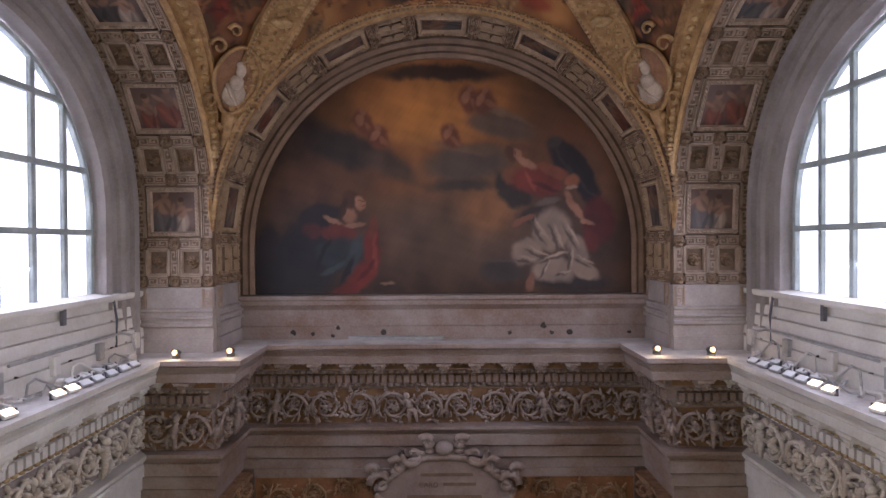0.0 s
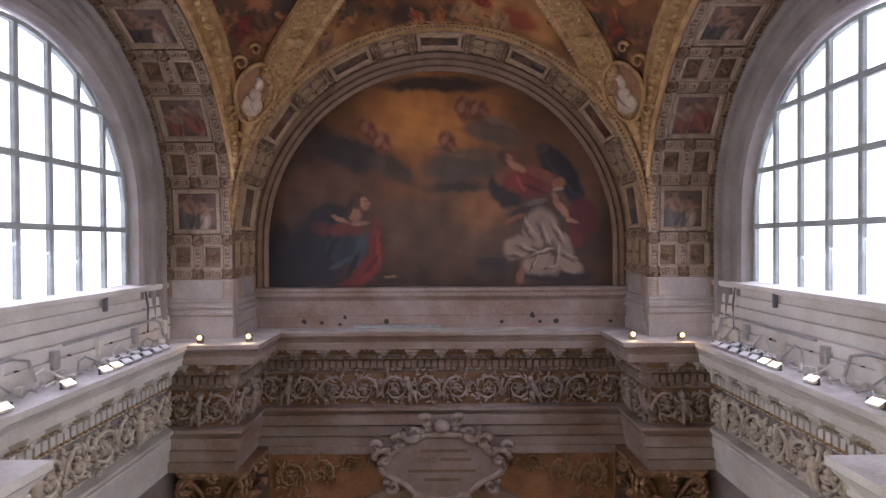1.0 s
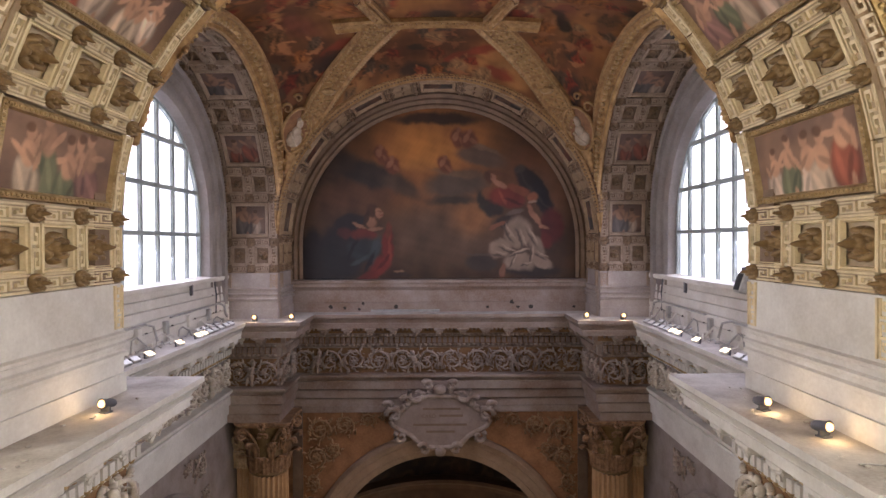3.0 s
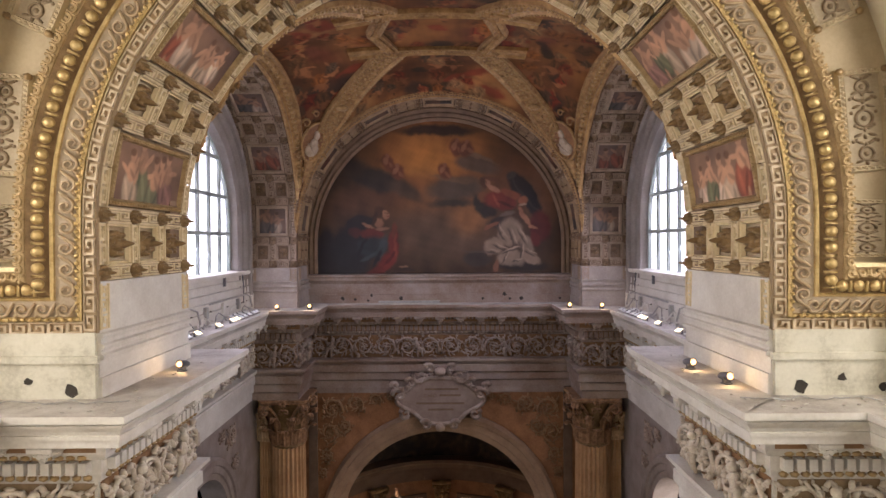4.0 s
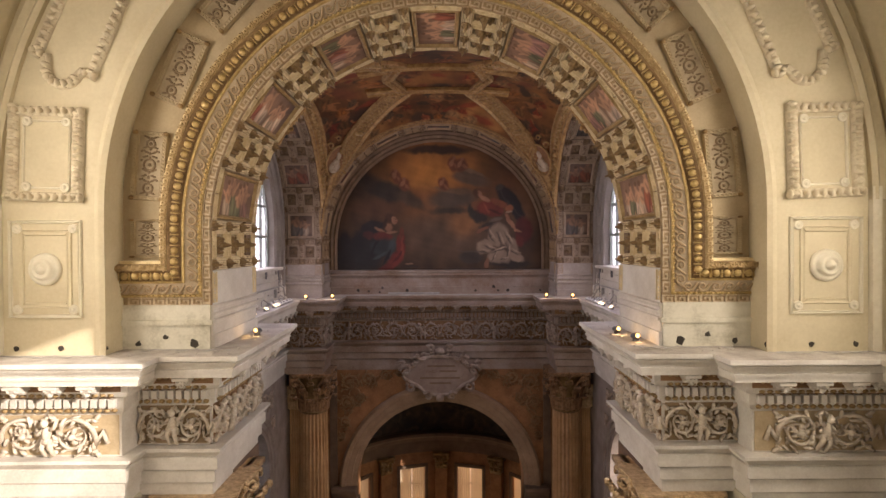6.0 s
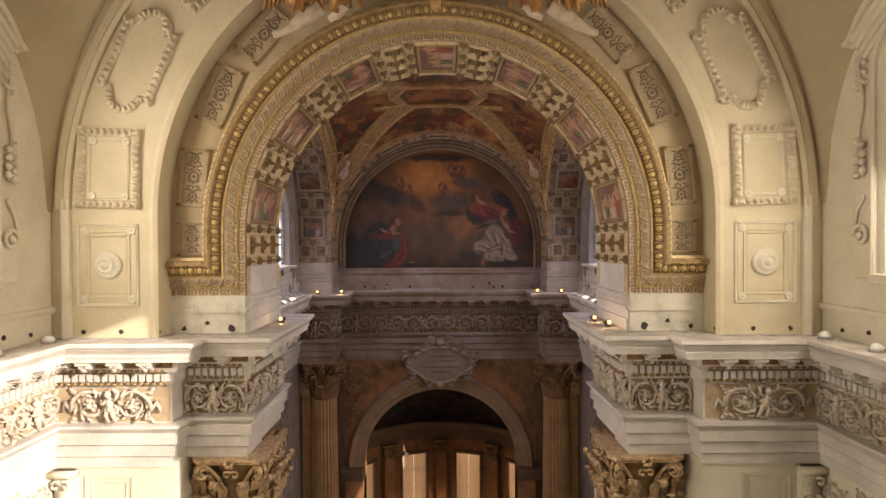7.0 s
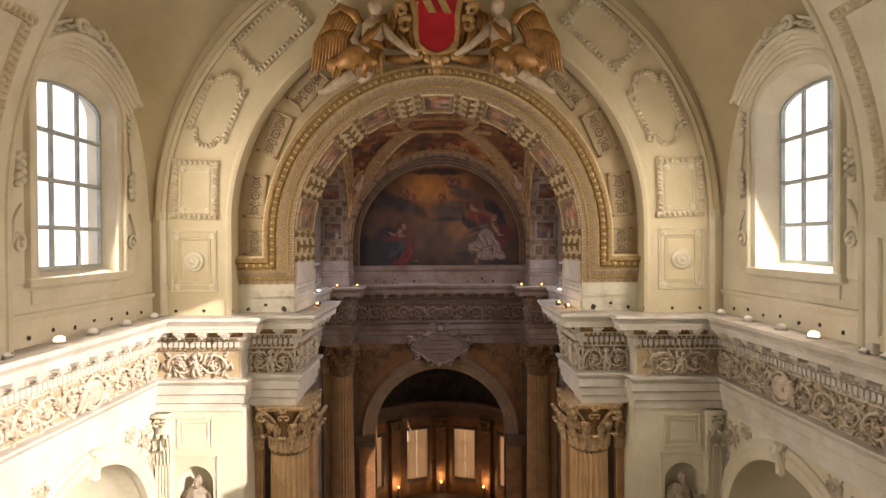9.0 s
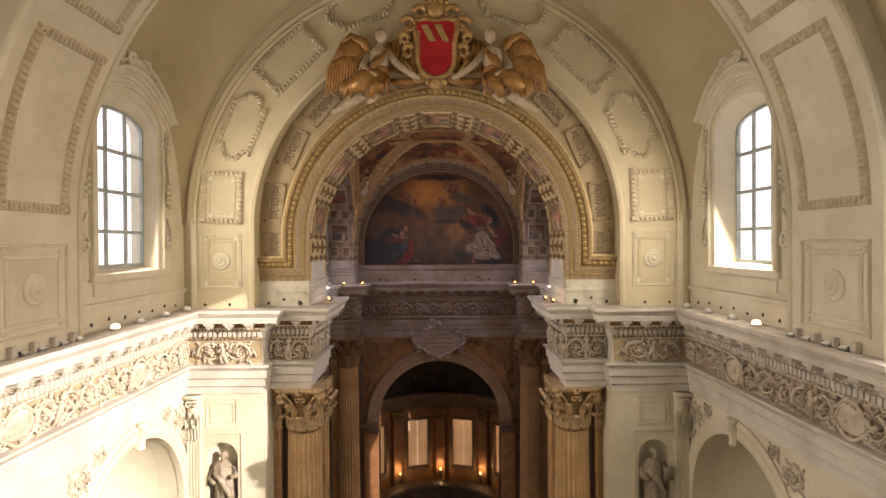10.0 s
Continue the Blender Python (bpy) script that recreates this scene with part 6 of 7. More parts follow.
    prof = [(-0.14, 0.0), (-0.14, 0.08), (-0.06, 0.1), (-0.05, 0.14), (0.04, 0.15), (0.05, 0.2), (0.13, 0.22), (0.14, 0.28), (0.22, 0.3), (0.26, 0.26), (0.30, 0.0)]
    rows = []
    for k in range(33):
        x = -1.95 + 3.9 * k / 32
        z = 3.42 + 0.82 * (math.cos(x / 1.95 * math.pi / 2) ** 0.9 if abs(x) < 1.94 else 0)
        rows.append([(x, z + o, d) for o, d in prof])
    vs = grid_faces(bm, rows, False, True)
    for row in (vs[0], vs[-1]):
        bm.faces.new(row)
    part("pediment", fix(bm), STUCCO, su)
    # raking shoulders and the scrolled crest above the hood
    part("pediment_field", plate(bmesh.new(), [(-1.9 + 3.8 * k / 20, 3.5 + 0.82 * math.cos((-1.9 + 3.8 * k / 20) / 1.95 * math.pi / 2) ** 0.9) for k in range(21)] + [(1.95, 3.66), (1.55, 4.2), (0.95, 4.66), (0.45, 4.87), (-0.45, 4.87), (-0.95, 4.66), (-1.55, 4.2), (-1.95, 3.66)], [], lambda u, v, d: (u, v, d - 0.02), 0.12), STUCCO, su).matrix_basis = LOWER
    for e in (-1, 1):
        bm = bmesh.new()
        rake = [(2.1, 3.52), (1.95, 3.62), (1.7, 4.0), (1.4, 4.32), (1.0, 4.62), (0.62, 4.82)]
        rows = [[(e * (x + o * 0.55), z + o * 0.8, d) for o, d in ((0.0, 0.0), (0.0, 0.16), (0.05, 0.2), (0.07, 0.28), (0.14, 0.32), (0.16, 0.0))] for x, z in rake]
        vs = grid_faces(bm, rows, False, True)
        for row in (vs[0], vs[-1]):
            bm.faces.new(row)
        part("raking_cornice", fix(bm), STUCCO, su).matrix_basis = LOWER
    bm = bmesh.new()
    for e in (-1, 1):
        tube(bm, [(e * (0.36 + 0.2 * (1 - t / 18) * math.cos(2.6 - 0.5 * t)), 4.86 + 0.2 * (1 - t / 18) * math.sin(2.6 - 0.5 * t), 0.3) for t in range(15)], [0.075 - 0.003 * t for t in range(15)], 6)
        for k in range(6):
            blob(bm, e * (0.6 + 0.17 * k), 4.8 - 0.115 * k + 0.03 * (k % 2), 0.26, 0.12, 0.04, 0.07, e * (-0.2 - 0.12 * k + 0.5 * (k % 2)))
            blob(bm, e * (0.55 + 0.17 * k), 4.66 - 0.1 * k, 0.16, 0.07, 0.035, 0.05, e * (0.9 - 0.3 * (k % 2)))
    box(bm, -0.3, 0.3, 4.55, 4.8, 0.1, 0.26, 0.03)
    for k in range(7):
        blob(bm, -0.24 + 0.08 * k, 4.9 - 0.02 * abs(k - 3), 0.3, 0.04, 0.17, 0.07, 0.2 * (3 - k))
    part("crest", fix(bm), STUCCO, su, smooth=True).matrix_basis = LOWER

# ---- moulded panels on the nave's bands ----


def loop_moulding(name, loop, t, up, mat, bend=None, beads=0.0):
    """A moulding along a closed outline in the xy plane, with a row of beads, bent to a curve round x if asked."""
    bm = bmesh.new()
    n = len(loop)
    cx, cy = sum(p[0] for p in loop) / n, sum(p[1] for p in loop) / n
    rows = []
    for i in range(n):
        a, p, b = Vector(loop[i - 1]), Vector(loop[i]), Vector(loop[(i + 1) % n])
        d = (b - a).normalized()
        nn = Vector((-d.y, d.x))
        rows.append([(p.x + nn.x * o, p.y + nn.y * o, z) for o, z in ((0, 0), (t * 0.15, up), (t * 0.4, up * 0.55), (t * 0.6, up * 0.55), (t * 0.85, up), (t, 0))])
    grid_faces(bm, rows, True)
    fix(bm)
    if beads:
        acc = 0.0
        for i in range(n):
            a, b = Vector(loop[i]), Vector(loop[(i + 1) % n])
            d = b - a
            ln = d.length
            if ln < 1e-6:
                continue
            dn = d / ln
            while acc < ln:
                q = a + dn * acc + Vector((-dn.y, dn.x)) * t * 0.5
                r = bmesh.ops.create_icosphere(bm, subdivisions=2, radius=1)
                bmesh.ops.transform(bm, matrix=Matrix.Translation((q.x, q.y, up * 0.6)) @ Matrix.Rotation(math.atan2(dn.y, dn.x), 4, "Z") @ Matrix.Diagonal((beads * 0.36, t * 0.5, up * 0.8, 1)), verts=r["verts"])
                acc += beads
            acc -= ln
    if bend:
        for v in bm.verts:
            x, y, z = v.co
            v.co = (x, (bend - z) * math.sin(y / bend), bend - (bend - z) * math.cos(y / bend))
    return mesh_of(name, bm, mat, bool(beads))


def rect_loop(w, h, n=8):
    pts = []
    for (ax, ay), (bx, by) in (((-1, -1), (1, -1)), ((1, -1), (1, 1)), ((1, 1), (-1, 1)), ((-1, 1), (-1, -1))):
        pts += [((ax + (bx - ax) * k / n) * w / 2, (ay + (by - ay) * k / n) * h / 2) for k in range(n)]
    return pts


def lobed_loop(w, h):
    """A rectangle with rounded bulging ends."""
    r = w * 0.32
    pts = [(-w / 2, -h / 2 + r), (-r, -h / 2 + r)]
    pts += [(r * math.cos(a), -h / 2 + r + r * math.sin(a)) for a in [math.pi + math.pi * k / 10 for k in range(1, 10)]]
    pts += [(r, -h / 2 + r), (w / 2, -h / 2 + r), (w / 2, 0), (w / 2, h / 2 - r), (r, h / 2 - r)]
    pts += [(r * math.cos(a), h / 2 - r + r * math.sin(a)) for a in [math.pi * k / 10 for k in range(1, 10)]]
    return pts + [(-r, h / 2 - r), (-w / 2, h / 2 - r), (-w / 2, 0)]


TANM = surface("shaded_moulding", (0.66, 0.59, 0.44), (0.48, 0.40, 0.28), 0.7, 6, 40, 0.3)
FRONT = by_name("wall_front")[0]
rectm = loop_moulding("panel_moulding", rect_loop(1.14, 1.46), 0.15, 0.10, TANM, None, 0.125)
innerm = loop_moulding("inner_moulding", rect_loop(0.74, 1.06), 0.035, 0.03, STUCCO)
lobem = loop_moulding("panel_moulding", lobed_loop(1.02, 2.02), 0.14, 0.10, TANM, None, 0.125)
longm = loop_moulding("panel_moulding", rect_loop(1.05, 1.9), 0.15, 0.10, TANM, None, 0.125)
plainm = loop_moulding("panel_moulding", rect_loop(1.12, 1.5), 0.05, 0.04, STUCCO)
plaini = loop_moulding("inner_moulding", rect_loop(0.82, 1.2), 0.09, 0.025, BANDM)
ribi = loop_moulding("inner_moulding", rect_loop(1.36, 1.22), 0.1, 0.025, STUCCO)
bm = lathe(bmesh.new(), [(0.25, 0.0), (0.25, 0.04), (0.2, 0.07), (0.18, 0.04), (0.16, 0.12), (0.11, 0.14), (0.09, 0.09), (0.07, 0.15), (0.001, 0.17)], 20)
BUTTON = mesh_of("button", bm, STUCCO, True)
bm = lathe(bmesh.new(), [(0.075, 0.0), (0.075, 0.02), (0.05, 0.035), (0.045, 0.02), (0.03, 0.05), (0.001, 0.055)], 12)
STUD = mesh_of("stud", bm, STUCCO, True)
for s in (-1, 1):
    for me, x, z, a in ((plainm, 6.0, 14.6, 0), (rectm, 5.96, 16.36, 2), (lobem, 5.4, 18.3, 24), (longm, 4.06, 20.15, 46), (lobem, 2.1, 21.6, 71)):
        f = obj(me.name.split(".")[0], me, FRONT, face_pose(s * x, 0.07, z, radians(s * -1 * a) * -1))
        if me is rectm:
            obj("inner_moulding", innerm, f, Matrix())
        if me in (rectm, longm):
            for ex in (-1, 1):
                for ey in (-1, 1):
                    obj("stud", STUD, f, pose(ex * 0.3, ey * (0.5 if me is rectm else 0.75), 0.01))
        if me is plainm:
            obj("button", BUTTON, f, Matrix())
            obj("inner_moulding", plaini, f, Matrix())
            for ex in (-1, 1):
                for ey in (-1, 1):
                    obj("stud", STUD, f, pose(ex * 0.43, ey * 0.62, 0))
    # corner moulding beside the side wall
    part("edge_moulding", B(s * 6.66, s * 6.8, -0.03, 0.08, TOP, 15.8), STUCCO, FRONT)
part("edge_moulding", ring(bmesh.new(), [(6.66, 0.02), (6.66, -0.08), (6.73, -0.12), (6.8, -0.06), (6.9, -0.1), (6.98, 0.02)], 0, 15.6, XZ(0.07), None, 60), BANDM, FRONT)
part("arris_moulding", ring(bmesh.new(), [(RB - 0.02, 0.1), (RB - 0.02, -0.03), (RB + 0.06, -0.05), (RB + 0.14, -0.02), (RB + 0.14, 0.02)], 0, ZB, XZ(0.07), TOP, 60, k=KB), BANDM, FRONT)
for o in by_name("transverse_rib")[:1]:
    pm = loop_moulding("panel_moulding", rect_loop(1.7, 1.55), 0.06, 0.04, STUCCO)
    tall = loop_moulding("panel_moulding", rect_loop(1.7, 3.0, 16), 0.17, 0.07, TANM, 6.72, 0.11)
    for s in (0, 1):
        T = 6.72 * math.pi
        for me, q in ((pm, -1.15), (tall, 1.65), (tall, 5.1)):
            m = on_soffit(XZ(0), (0, ZN), 6.72, q if s == 0 else T - q, -6.3)
            f = obj("panel_moulding", me, o, m)
            if me is pm:
                obj("button", BUTTON, f, Matrix.Diagonal((1.1, 1.1, 0.6, 1)))
                obj("inner_moulding", ribi, f, Matrix())
                for ex in (-1, 1):
                    for ey in (-1, 1):
                        obj("stud", STUD, f, pose(ex * 0.68, ey * 0.62, 0))
    for y in (-7.5, -5.1):
        part("edge_moulding", ring(bmesh.new(), [(6.74, -0.05), (6.68, -0.04), (6.64, 0.0), (6.68, 0.05), (6.74, 0.06)], 0, ZN, XZ(y), TOP, 60), STUCCO, o)
# dark ornament panels between the archivolt and the white band
bm = bmesh.new()
box(bm, -0.19, 0.19, -0.52, 0.52, -0.01, 0.02)
STRIPG = mesh_of("strip_panel", bm, surface("strip_ground", (0.46, 0.375, 0.255), (0.32, 0.25, 0.16), 0.7, 4, 40, 0.2))
stripf = frame_mesh("strip_frame", 0.46, 1.12, 0.08, 0.06, ARCHW, 0.055)
bm = bmesh.new()
for q, r in ((-0.36, 0.062), (0.02, 0.075), (0.36, 0.055)):
    tube(bm, [(r * math.cos(a), q + 1.15 * r * math.sin(a), 0.028) for a in [k * math.pi / 8 for k in range(17)]], 0.016, 5)
    blob(bm, 0, q, 0.026, 0.03, 0.034, 0.012)
for k, q in enumerate((-0.46, -0.26, -0.18, -0.1, 0.13, 0.2, 0.28, 0.44)):
    blob(bm, 0, q, 0.026, 0.02, 0.034, 0.014)
    for e in (-1, 1):
        wide = 0.075 if k % 2 else 0.1
        blob(bm, e * wide * 0.62, q + 0.02, 0.026, 0.05, 0.02, 0.012, e * (0.5 if k % 2 else -0.35))
        blob(bm, e * wide * 1.1, q + 0.045 * (1 if k % 2 else -1), 0.026, 0.02, 0.024, 0.012)
STRIPO = mesh_of("strip_ornament", bm, surface("brown_leafwork", (0.27, 0.195, 0.115), (0.16, 0.11, 0.06), 0.6, 5, 40, 0.3), True)
bm = bmesh.new()
for e in (-1, 1):
    for q in (-1, 1):
        blob(bm, e * 0.2, q * 0.53, 0.05, 0.045, 0.045, 0.04)
STRIPR = mesh_of("corner_rosette", bm, BRONZE, True)
WARCH = by_name("wall_arch")[0]
for s in (-1, 1):
    for x, z, a, k in ((4.68, 15.07, 0, 0.56), (4.64, 16.24, 5, 1.0), (4.12, 17.8, 24, 1.03), (3.28, 18.95, 42, 0.98), (2.2, 19.78, 60, 0.9)):
        f = obj("strip_panel", STRIPG, WARCH, face_pose(s * x, Y0 - 0.02, z, radians(s * a)) @ Matrix.Diagonal((1.22, k, 1, 1)))
        obj("strip_frame", stripf, f, Matrix())
        obj("strip_ornament", STRIPO, f, Matrix())
        obj("corner_rosette", STRIPR, f, Matrix())

# ---- end wall: great arch, spandrels, cartouche ----
ENDW = by_name("wall_end")[0]
part("archivolt_ring", ring(bmesh.new(), [(2.8, 0.02), (2.8, -0.12), (2.95, -0.12), (2.97, -0.17), (3.16, -0.17), (3.18, -0.22), (3.3, -0.24), (3.38, -0.15), (3.38, 0.02)], 0, 6.86, XZ(10.54), None, 60), surface("tan_arch_ring", (0.40, 0.27, 0.175), (0.26, 0.165, 0.10), 0.6, 2, 25, 0.2), ENDW, "grey-brown moulded arch ring")
for s in (-1, 1):
    part("impost", run(bmesh.new(), [(s * 2.8, 10.3), (s * 3.6, 10.3)][::s], [(-0.5, 6.36), (0.0, 6.36), (0.05, 6.56), (0.12, 6.66), (0.2, 6.76), (0.2, 6.86), (-0.5, 6.87)]), BROWNST, ENDW)
    part("arch_pier", B(s * 2.8, s * 3.45, 10.32, 11.2, 0, 6.36), ORANGE, ENDW)
    part("border_strip", B(s * 3.46, s * 3.7, 10.46, 10.56, 0, 10.9), BROWNST, ENDW)
    for k, (x, z, sc, a) in enumerate(((3.02, 10.3, 1.05, 0), (2.38, 10.42, 0.85, 30), (3.12, 9.62, 0.95, 60), (1.82, 10.55, 0.6, 10), (3.2, 8.98, 0.7, 80), (2.7, 9.78, 0.7, 130), (1.4, 10.62, 0.4, 40), (3.3, 8.5, 0.45, 100))):
        obj("spandrel_relief", GSCROLLS[k % 3], ENDW, face_pose(s * x, 10.53, z, radians(s * a)) @ Matrix.Diagonal((s * sc, sc, 0.9, 1)))
for s, nm in ((-1, "wall_chancel_west"), (1, "wall_chancel_east")):
    W = by_name(nm)[0]
    part("arch_moulding", ring(bmesh.new(), [(1.48, 0.1), (1.48, -0.08), (1.6, -0.08), (1.62, -0.12), (1.75, -0.12), (1.77, -0.17), (1.88, -0.19), (1.94, -0.12), (1.94, 0.02)], 6.0, 8.55, YZ(s * 4.9, s), 1.0, 48), MAUVE, W)
    for e in (-1, 1):
        for k, (dy, dz, sc) in enumerate(((1.75, 10.45, 0.85), (1.2, 10.62, 0.45), (2.0, 9.75, 0.6))):
            obj("spandrel_relief", DSCROLLS[k], W, Matrix(((0, 0, -s, s * 4.9), (-s, 0, 0, 6.0 - s * e * dy), (0, 1, 0, dz), (0, 0, 0, 1))) @ Matrix.Diagonal((e * sc, sc, 0.7, 1)))
part("border_strip", B(-3.46, 3.46, 10.47, 10.56, 10.74, 10.9), ENDSHADE, ENDW)

car = thing("cartouche", "pale marble cartouche with worn inscription and scrolled gilt edges", "cartouche", (0, 10.25, 10.6))
out = []
for i in range(60):
    a = 2 * math.pi * i / 60
    r = 1 + 0.07 * math.cos(4 * a) + 0.05 * math.cos(6 * a)
    out.append((1.05 * r * math.cos(a) * (1 + 0.16 * math.sin(a)), 0.6 * r * math.sin(a)))
part("plate", plate(bmesh.new(), out, [], lambda u, v, d: (u, d - 0.12, v), 0.2), surface("worn_rose_marble", (0.34, 0.26, 0.22), (0.23, 0.165, 0.135), 0.5, 2.5, 25, 0.25), car)
bm = bmesh.new()
tube(bm, [(x * 1.03, -0.12, z * 1.03) for x, z in out] + [(out[0][0] * 1.03, -0.12, out[0][1] * 1.03)], 0.06, 6)
for s in (-1, 1):
    for cx, czz, r0, k0, dr in ((1.12, 0.18, 0.2, 0.0, 1), (0.55, 0.68, 0.22, 0.6, -1), (0.3, 0.9, 0.13, 0.5, 1), (0.95, -0.35, 0.16, 0.8, -1), (0.4, -0.66, 0.15, 0.5, 1), (1.25, 0.4, 0.12, 0.2, 1), (0.8, 0.5, 0.16, 0.4, 1)):
        tube(bm, [(s * (cx + r0 * (1 - t / 17) * math.cos(k0 + dr * 0.5 * t)), -0.16, czz + r0 * (1 - t / 17) * math.sin(k0 + dr * 0.5 * t)) for t in range(14)], [0.07 - 0.003 * t for t in range(14)], 6)
    for k in range(6):
        blob(bm, s * (0.25 + 0.16 * k), -0.12, 0.74 - 0.09 * k + 0.05 * (k % 2), 0.09, 0.06, 0.06, 0.0)
blob(bm, 0, -0.2, 0.82, 0.16, 0.12, 0.13, 0, 2)
blob(bm, 0, -0.16, -0.72, 0.14, 0.1, 0.12, 0, 2)
part("scroll_edge", bm, RELIEF2, car, "carved scroll edge", smooth=True)
txt = bpy.data.curves.new("inscription", "FONT")
txt.body, txt.size, txt.extrude, txt.align_x = "CARD", 0.13, 0.004, "CENTER"
txt.materials.append(FIELD2)
t_ob = new("inscription", txt)
t_ob.parent = car
t_ob.matrix_basis = pose(-0.28, -0.128, 0.1, 90, 0, 0)
for x0, x1, z in ((-0.42, 0.5, 0.32), (-0.02, 0.56, 0.15), (-0.66, 0.66, -0.07), (-0.34, 0.36, -0.24)):
    part("lettering_bar", B(x0, x1, -0.126, -0.11, z - 0.028, z + 0.028), FIELD2, car)

# ---- apse ----
AC = Vector((0.0, 12.0))
for k, phi in enumerate((73.5, 106.5, 40.5, 139.5, 11, 169)):
    n2 = Vector((math.cos(radians(phi)), math.sin(radians(phi))))
    t2 = Vector((-n2.y, n2.x))
    at = lambda u, v, d, n2=n2, t2=t2: (AC.x + n2.x * (4.4 + d) + t2.x * u, AC.y + n2.y * (4.4 + d) + t2.y * u, v)
    hw = 1.31 if k < 4 else 1.0
    hole = [[(-0.57, 2.6), (0.57, 2.6), (0.57, 5.2), (-0.57, 5.2)]] if k < 4 else []
    w = whole(f"wall_apse_{k + 1}", plate(bmesh.new(), [(-hw, 0), (hw, 0), (hw, 6.3), (-hw, 6.3)], hole, at, 0.25), ORANGE, "warm brown apse wall facet", "wall", "structure")
    if k < 4:
        fr2 = bmesh.new()
        plate(fr2, [(-0.68, 2.45), (0.68, 2.45), (0.68, 5.33), (-0.68, 5.33)], [[(-0.56, 2.6), (0.56, 2.6), (0.56, 5.2), (-0.56, 5.2)]], lambda u, v, d: at(u, v, d - 0.08), 0.1)
        win = thing(f"window_{k + 20}", "apse window behind pale drawn curtains, lit from outside", "window", kind="structure")
        part("window_frame", fr2, BROWNST, win)
        for hh in (0, 1):
            cu = bmesh.new()
            rows = [[at(-0.56 + hh * 0.57 + 0.55 * i / 20, v, 0.1 + 0.03 * math.sin(i * 1.9 + hh)) for v in (2.6, 3.5, 4.4, 5.2)] for i in range(21)]
            grid_faces(cu, rows)
            part("curtain", cu, CURTAIN, win, "pale drawn curtain", smooth=True)
        for v in (3.5, 4.4):
            part("glazing_bar", plate(bmesh.new(), [(-0.56, v), (0.56, v), (0.56, v + 0.05), (-0.56, v + 0.05)], [], lambda u, q, d: at(u, q, 0.2 + d), 0.04), WALNUT, win)
        whole("backdrop", plate(bmesh.new(), [(-1.1, 2.2), (1.1, 2.2), (1.1, 5.7), (-1.1, 5.7)], [], lambda u, v, d: at(u, v, 0.8 + d), 0.02), APSEDAY, "bright sky outside the apse window", "sky", "structure")
bm = bmesh.new()
lathe(bm, [(4.75, 6.75), (4.0, 6.75), (3.98, 6.65), (4.1, 6.55), (4.15, 6.4), (4.3, 6.35), (4.3, 6.0), (4.36, 5.98), (4.36, 5.85), (4.75, 5.85)], 40, (AC.x, AC.y, 0), 0, math.pi)
whole("apse_cornice", bm, BROWNST, "curved stone cornice round the apse", "cornice", "structure")
bm = bmesh.new()
lathe(bm, [(4.5 * math.cos(a), 6.7 + 4.2 * math.sin(a)) for a in [i * math.pi / 24 for i in range(13)]], 40, (AC.x, AC.y, 0), 0, math.pi)
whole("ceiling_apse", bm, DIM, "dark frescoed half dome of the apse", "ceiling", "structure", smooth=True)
for k, phi in enumerate((90, 57, 123, 24, 156)):
    n2 = Vector((math.cos(radians(phi)), math.sin(radians(phi))))
    q = AC + n2 * 4.34
    p = thing("apse_pilaster", "warm-lit pilaster with gilded capital in the apse", "pilaster", (q.x, q.y, 0), "apse pilasters")
    p.rotation_euler = (0, 0, radians(phi - 90))
    part("shaft", B(-0.26, 0.26, -0.1, 0.15, 0, 5.2, 0.02), ORANGE, p)
    bm = bmesh.new()
    box(bm, -0.36, 0.36, -0.2, 0.15, 5.75, 5.86)
    box(bm, -0.25, 0.25, -0.12, 0.15, 5.15, 5.8)
    for row in range(2):
        for i in range(3):
            blob(bm, -0.2 + 0.2 * i, -0.1, 5.33 + row * 0.2, 0.1, 0.09, 0.13)
    for s in (-1, 1):
        blob(bm, s * 0.28, -0.15, 5.66, 0.09, 0.08, 0.09)
    part("capital", bm, BRONZE, p, smooth=True)
    if k < 3:
        q = AC + n2 * 4.0
        lamp = thing("apse_lamp", "small lit uplight in front of an apse pilaster", "lamp", (q.x, q.y, 2.3), "apse lamps")
        part("stem", lathe(bmesh.new(), [(0.09, -0.3), (0.05, -0.2), (0.03, 0.0), (0.09, 0.1), (0.1, 0.16)], 12), IRON, lamp)
        bm = bmesh.new()
        blob(bm, 0, 0, 0.2, 0.06, 0.06, 0.08, 0, 2)
        part("bulb", bm, BULB, lamp, "warm glowing bulb", smooth=True)
        li = new("apse_lamp_light", bpy.data.lights.new("apse_lamp_light", "POINT"))
        li.data.energy, li.data.color, li.data.shadow_soft_size = 8, (1.0, 0.66, 0.28), 0.08
        li.location = (q.x, q.y, 2.68)
bm = bmesh.new()
lathe(bm, [(3.0, 0), (3.0, 1.9), (3.06, 2.0), (3.3, 2.04), (3.9, 2.0), (3.9, 0)], 40, (AC.x, AC.y, 0), 0, math.pi)
whole("choir_stall", bm, WALNUT, "dark wooden curved choir stall in the apse", "stall")

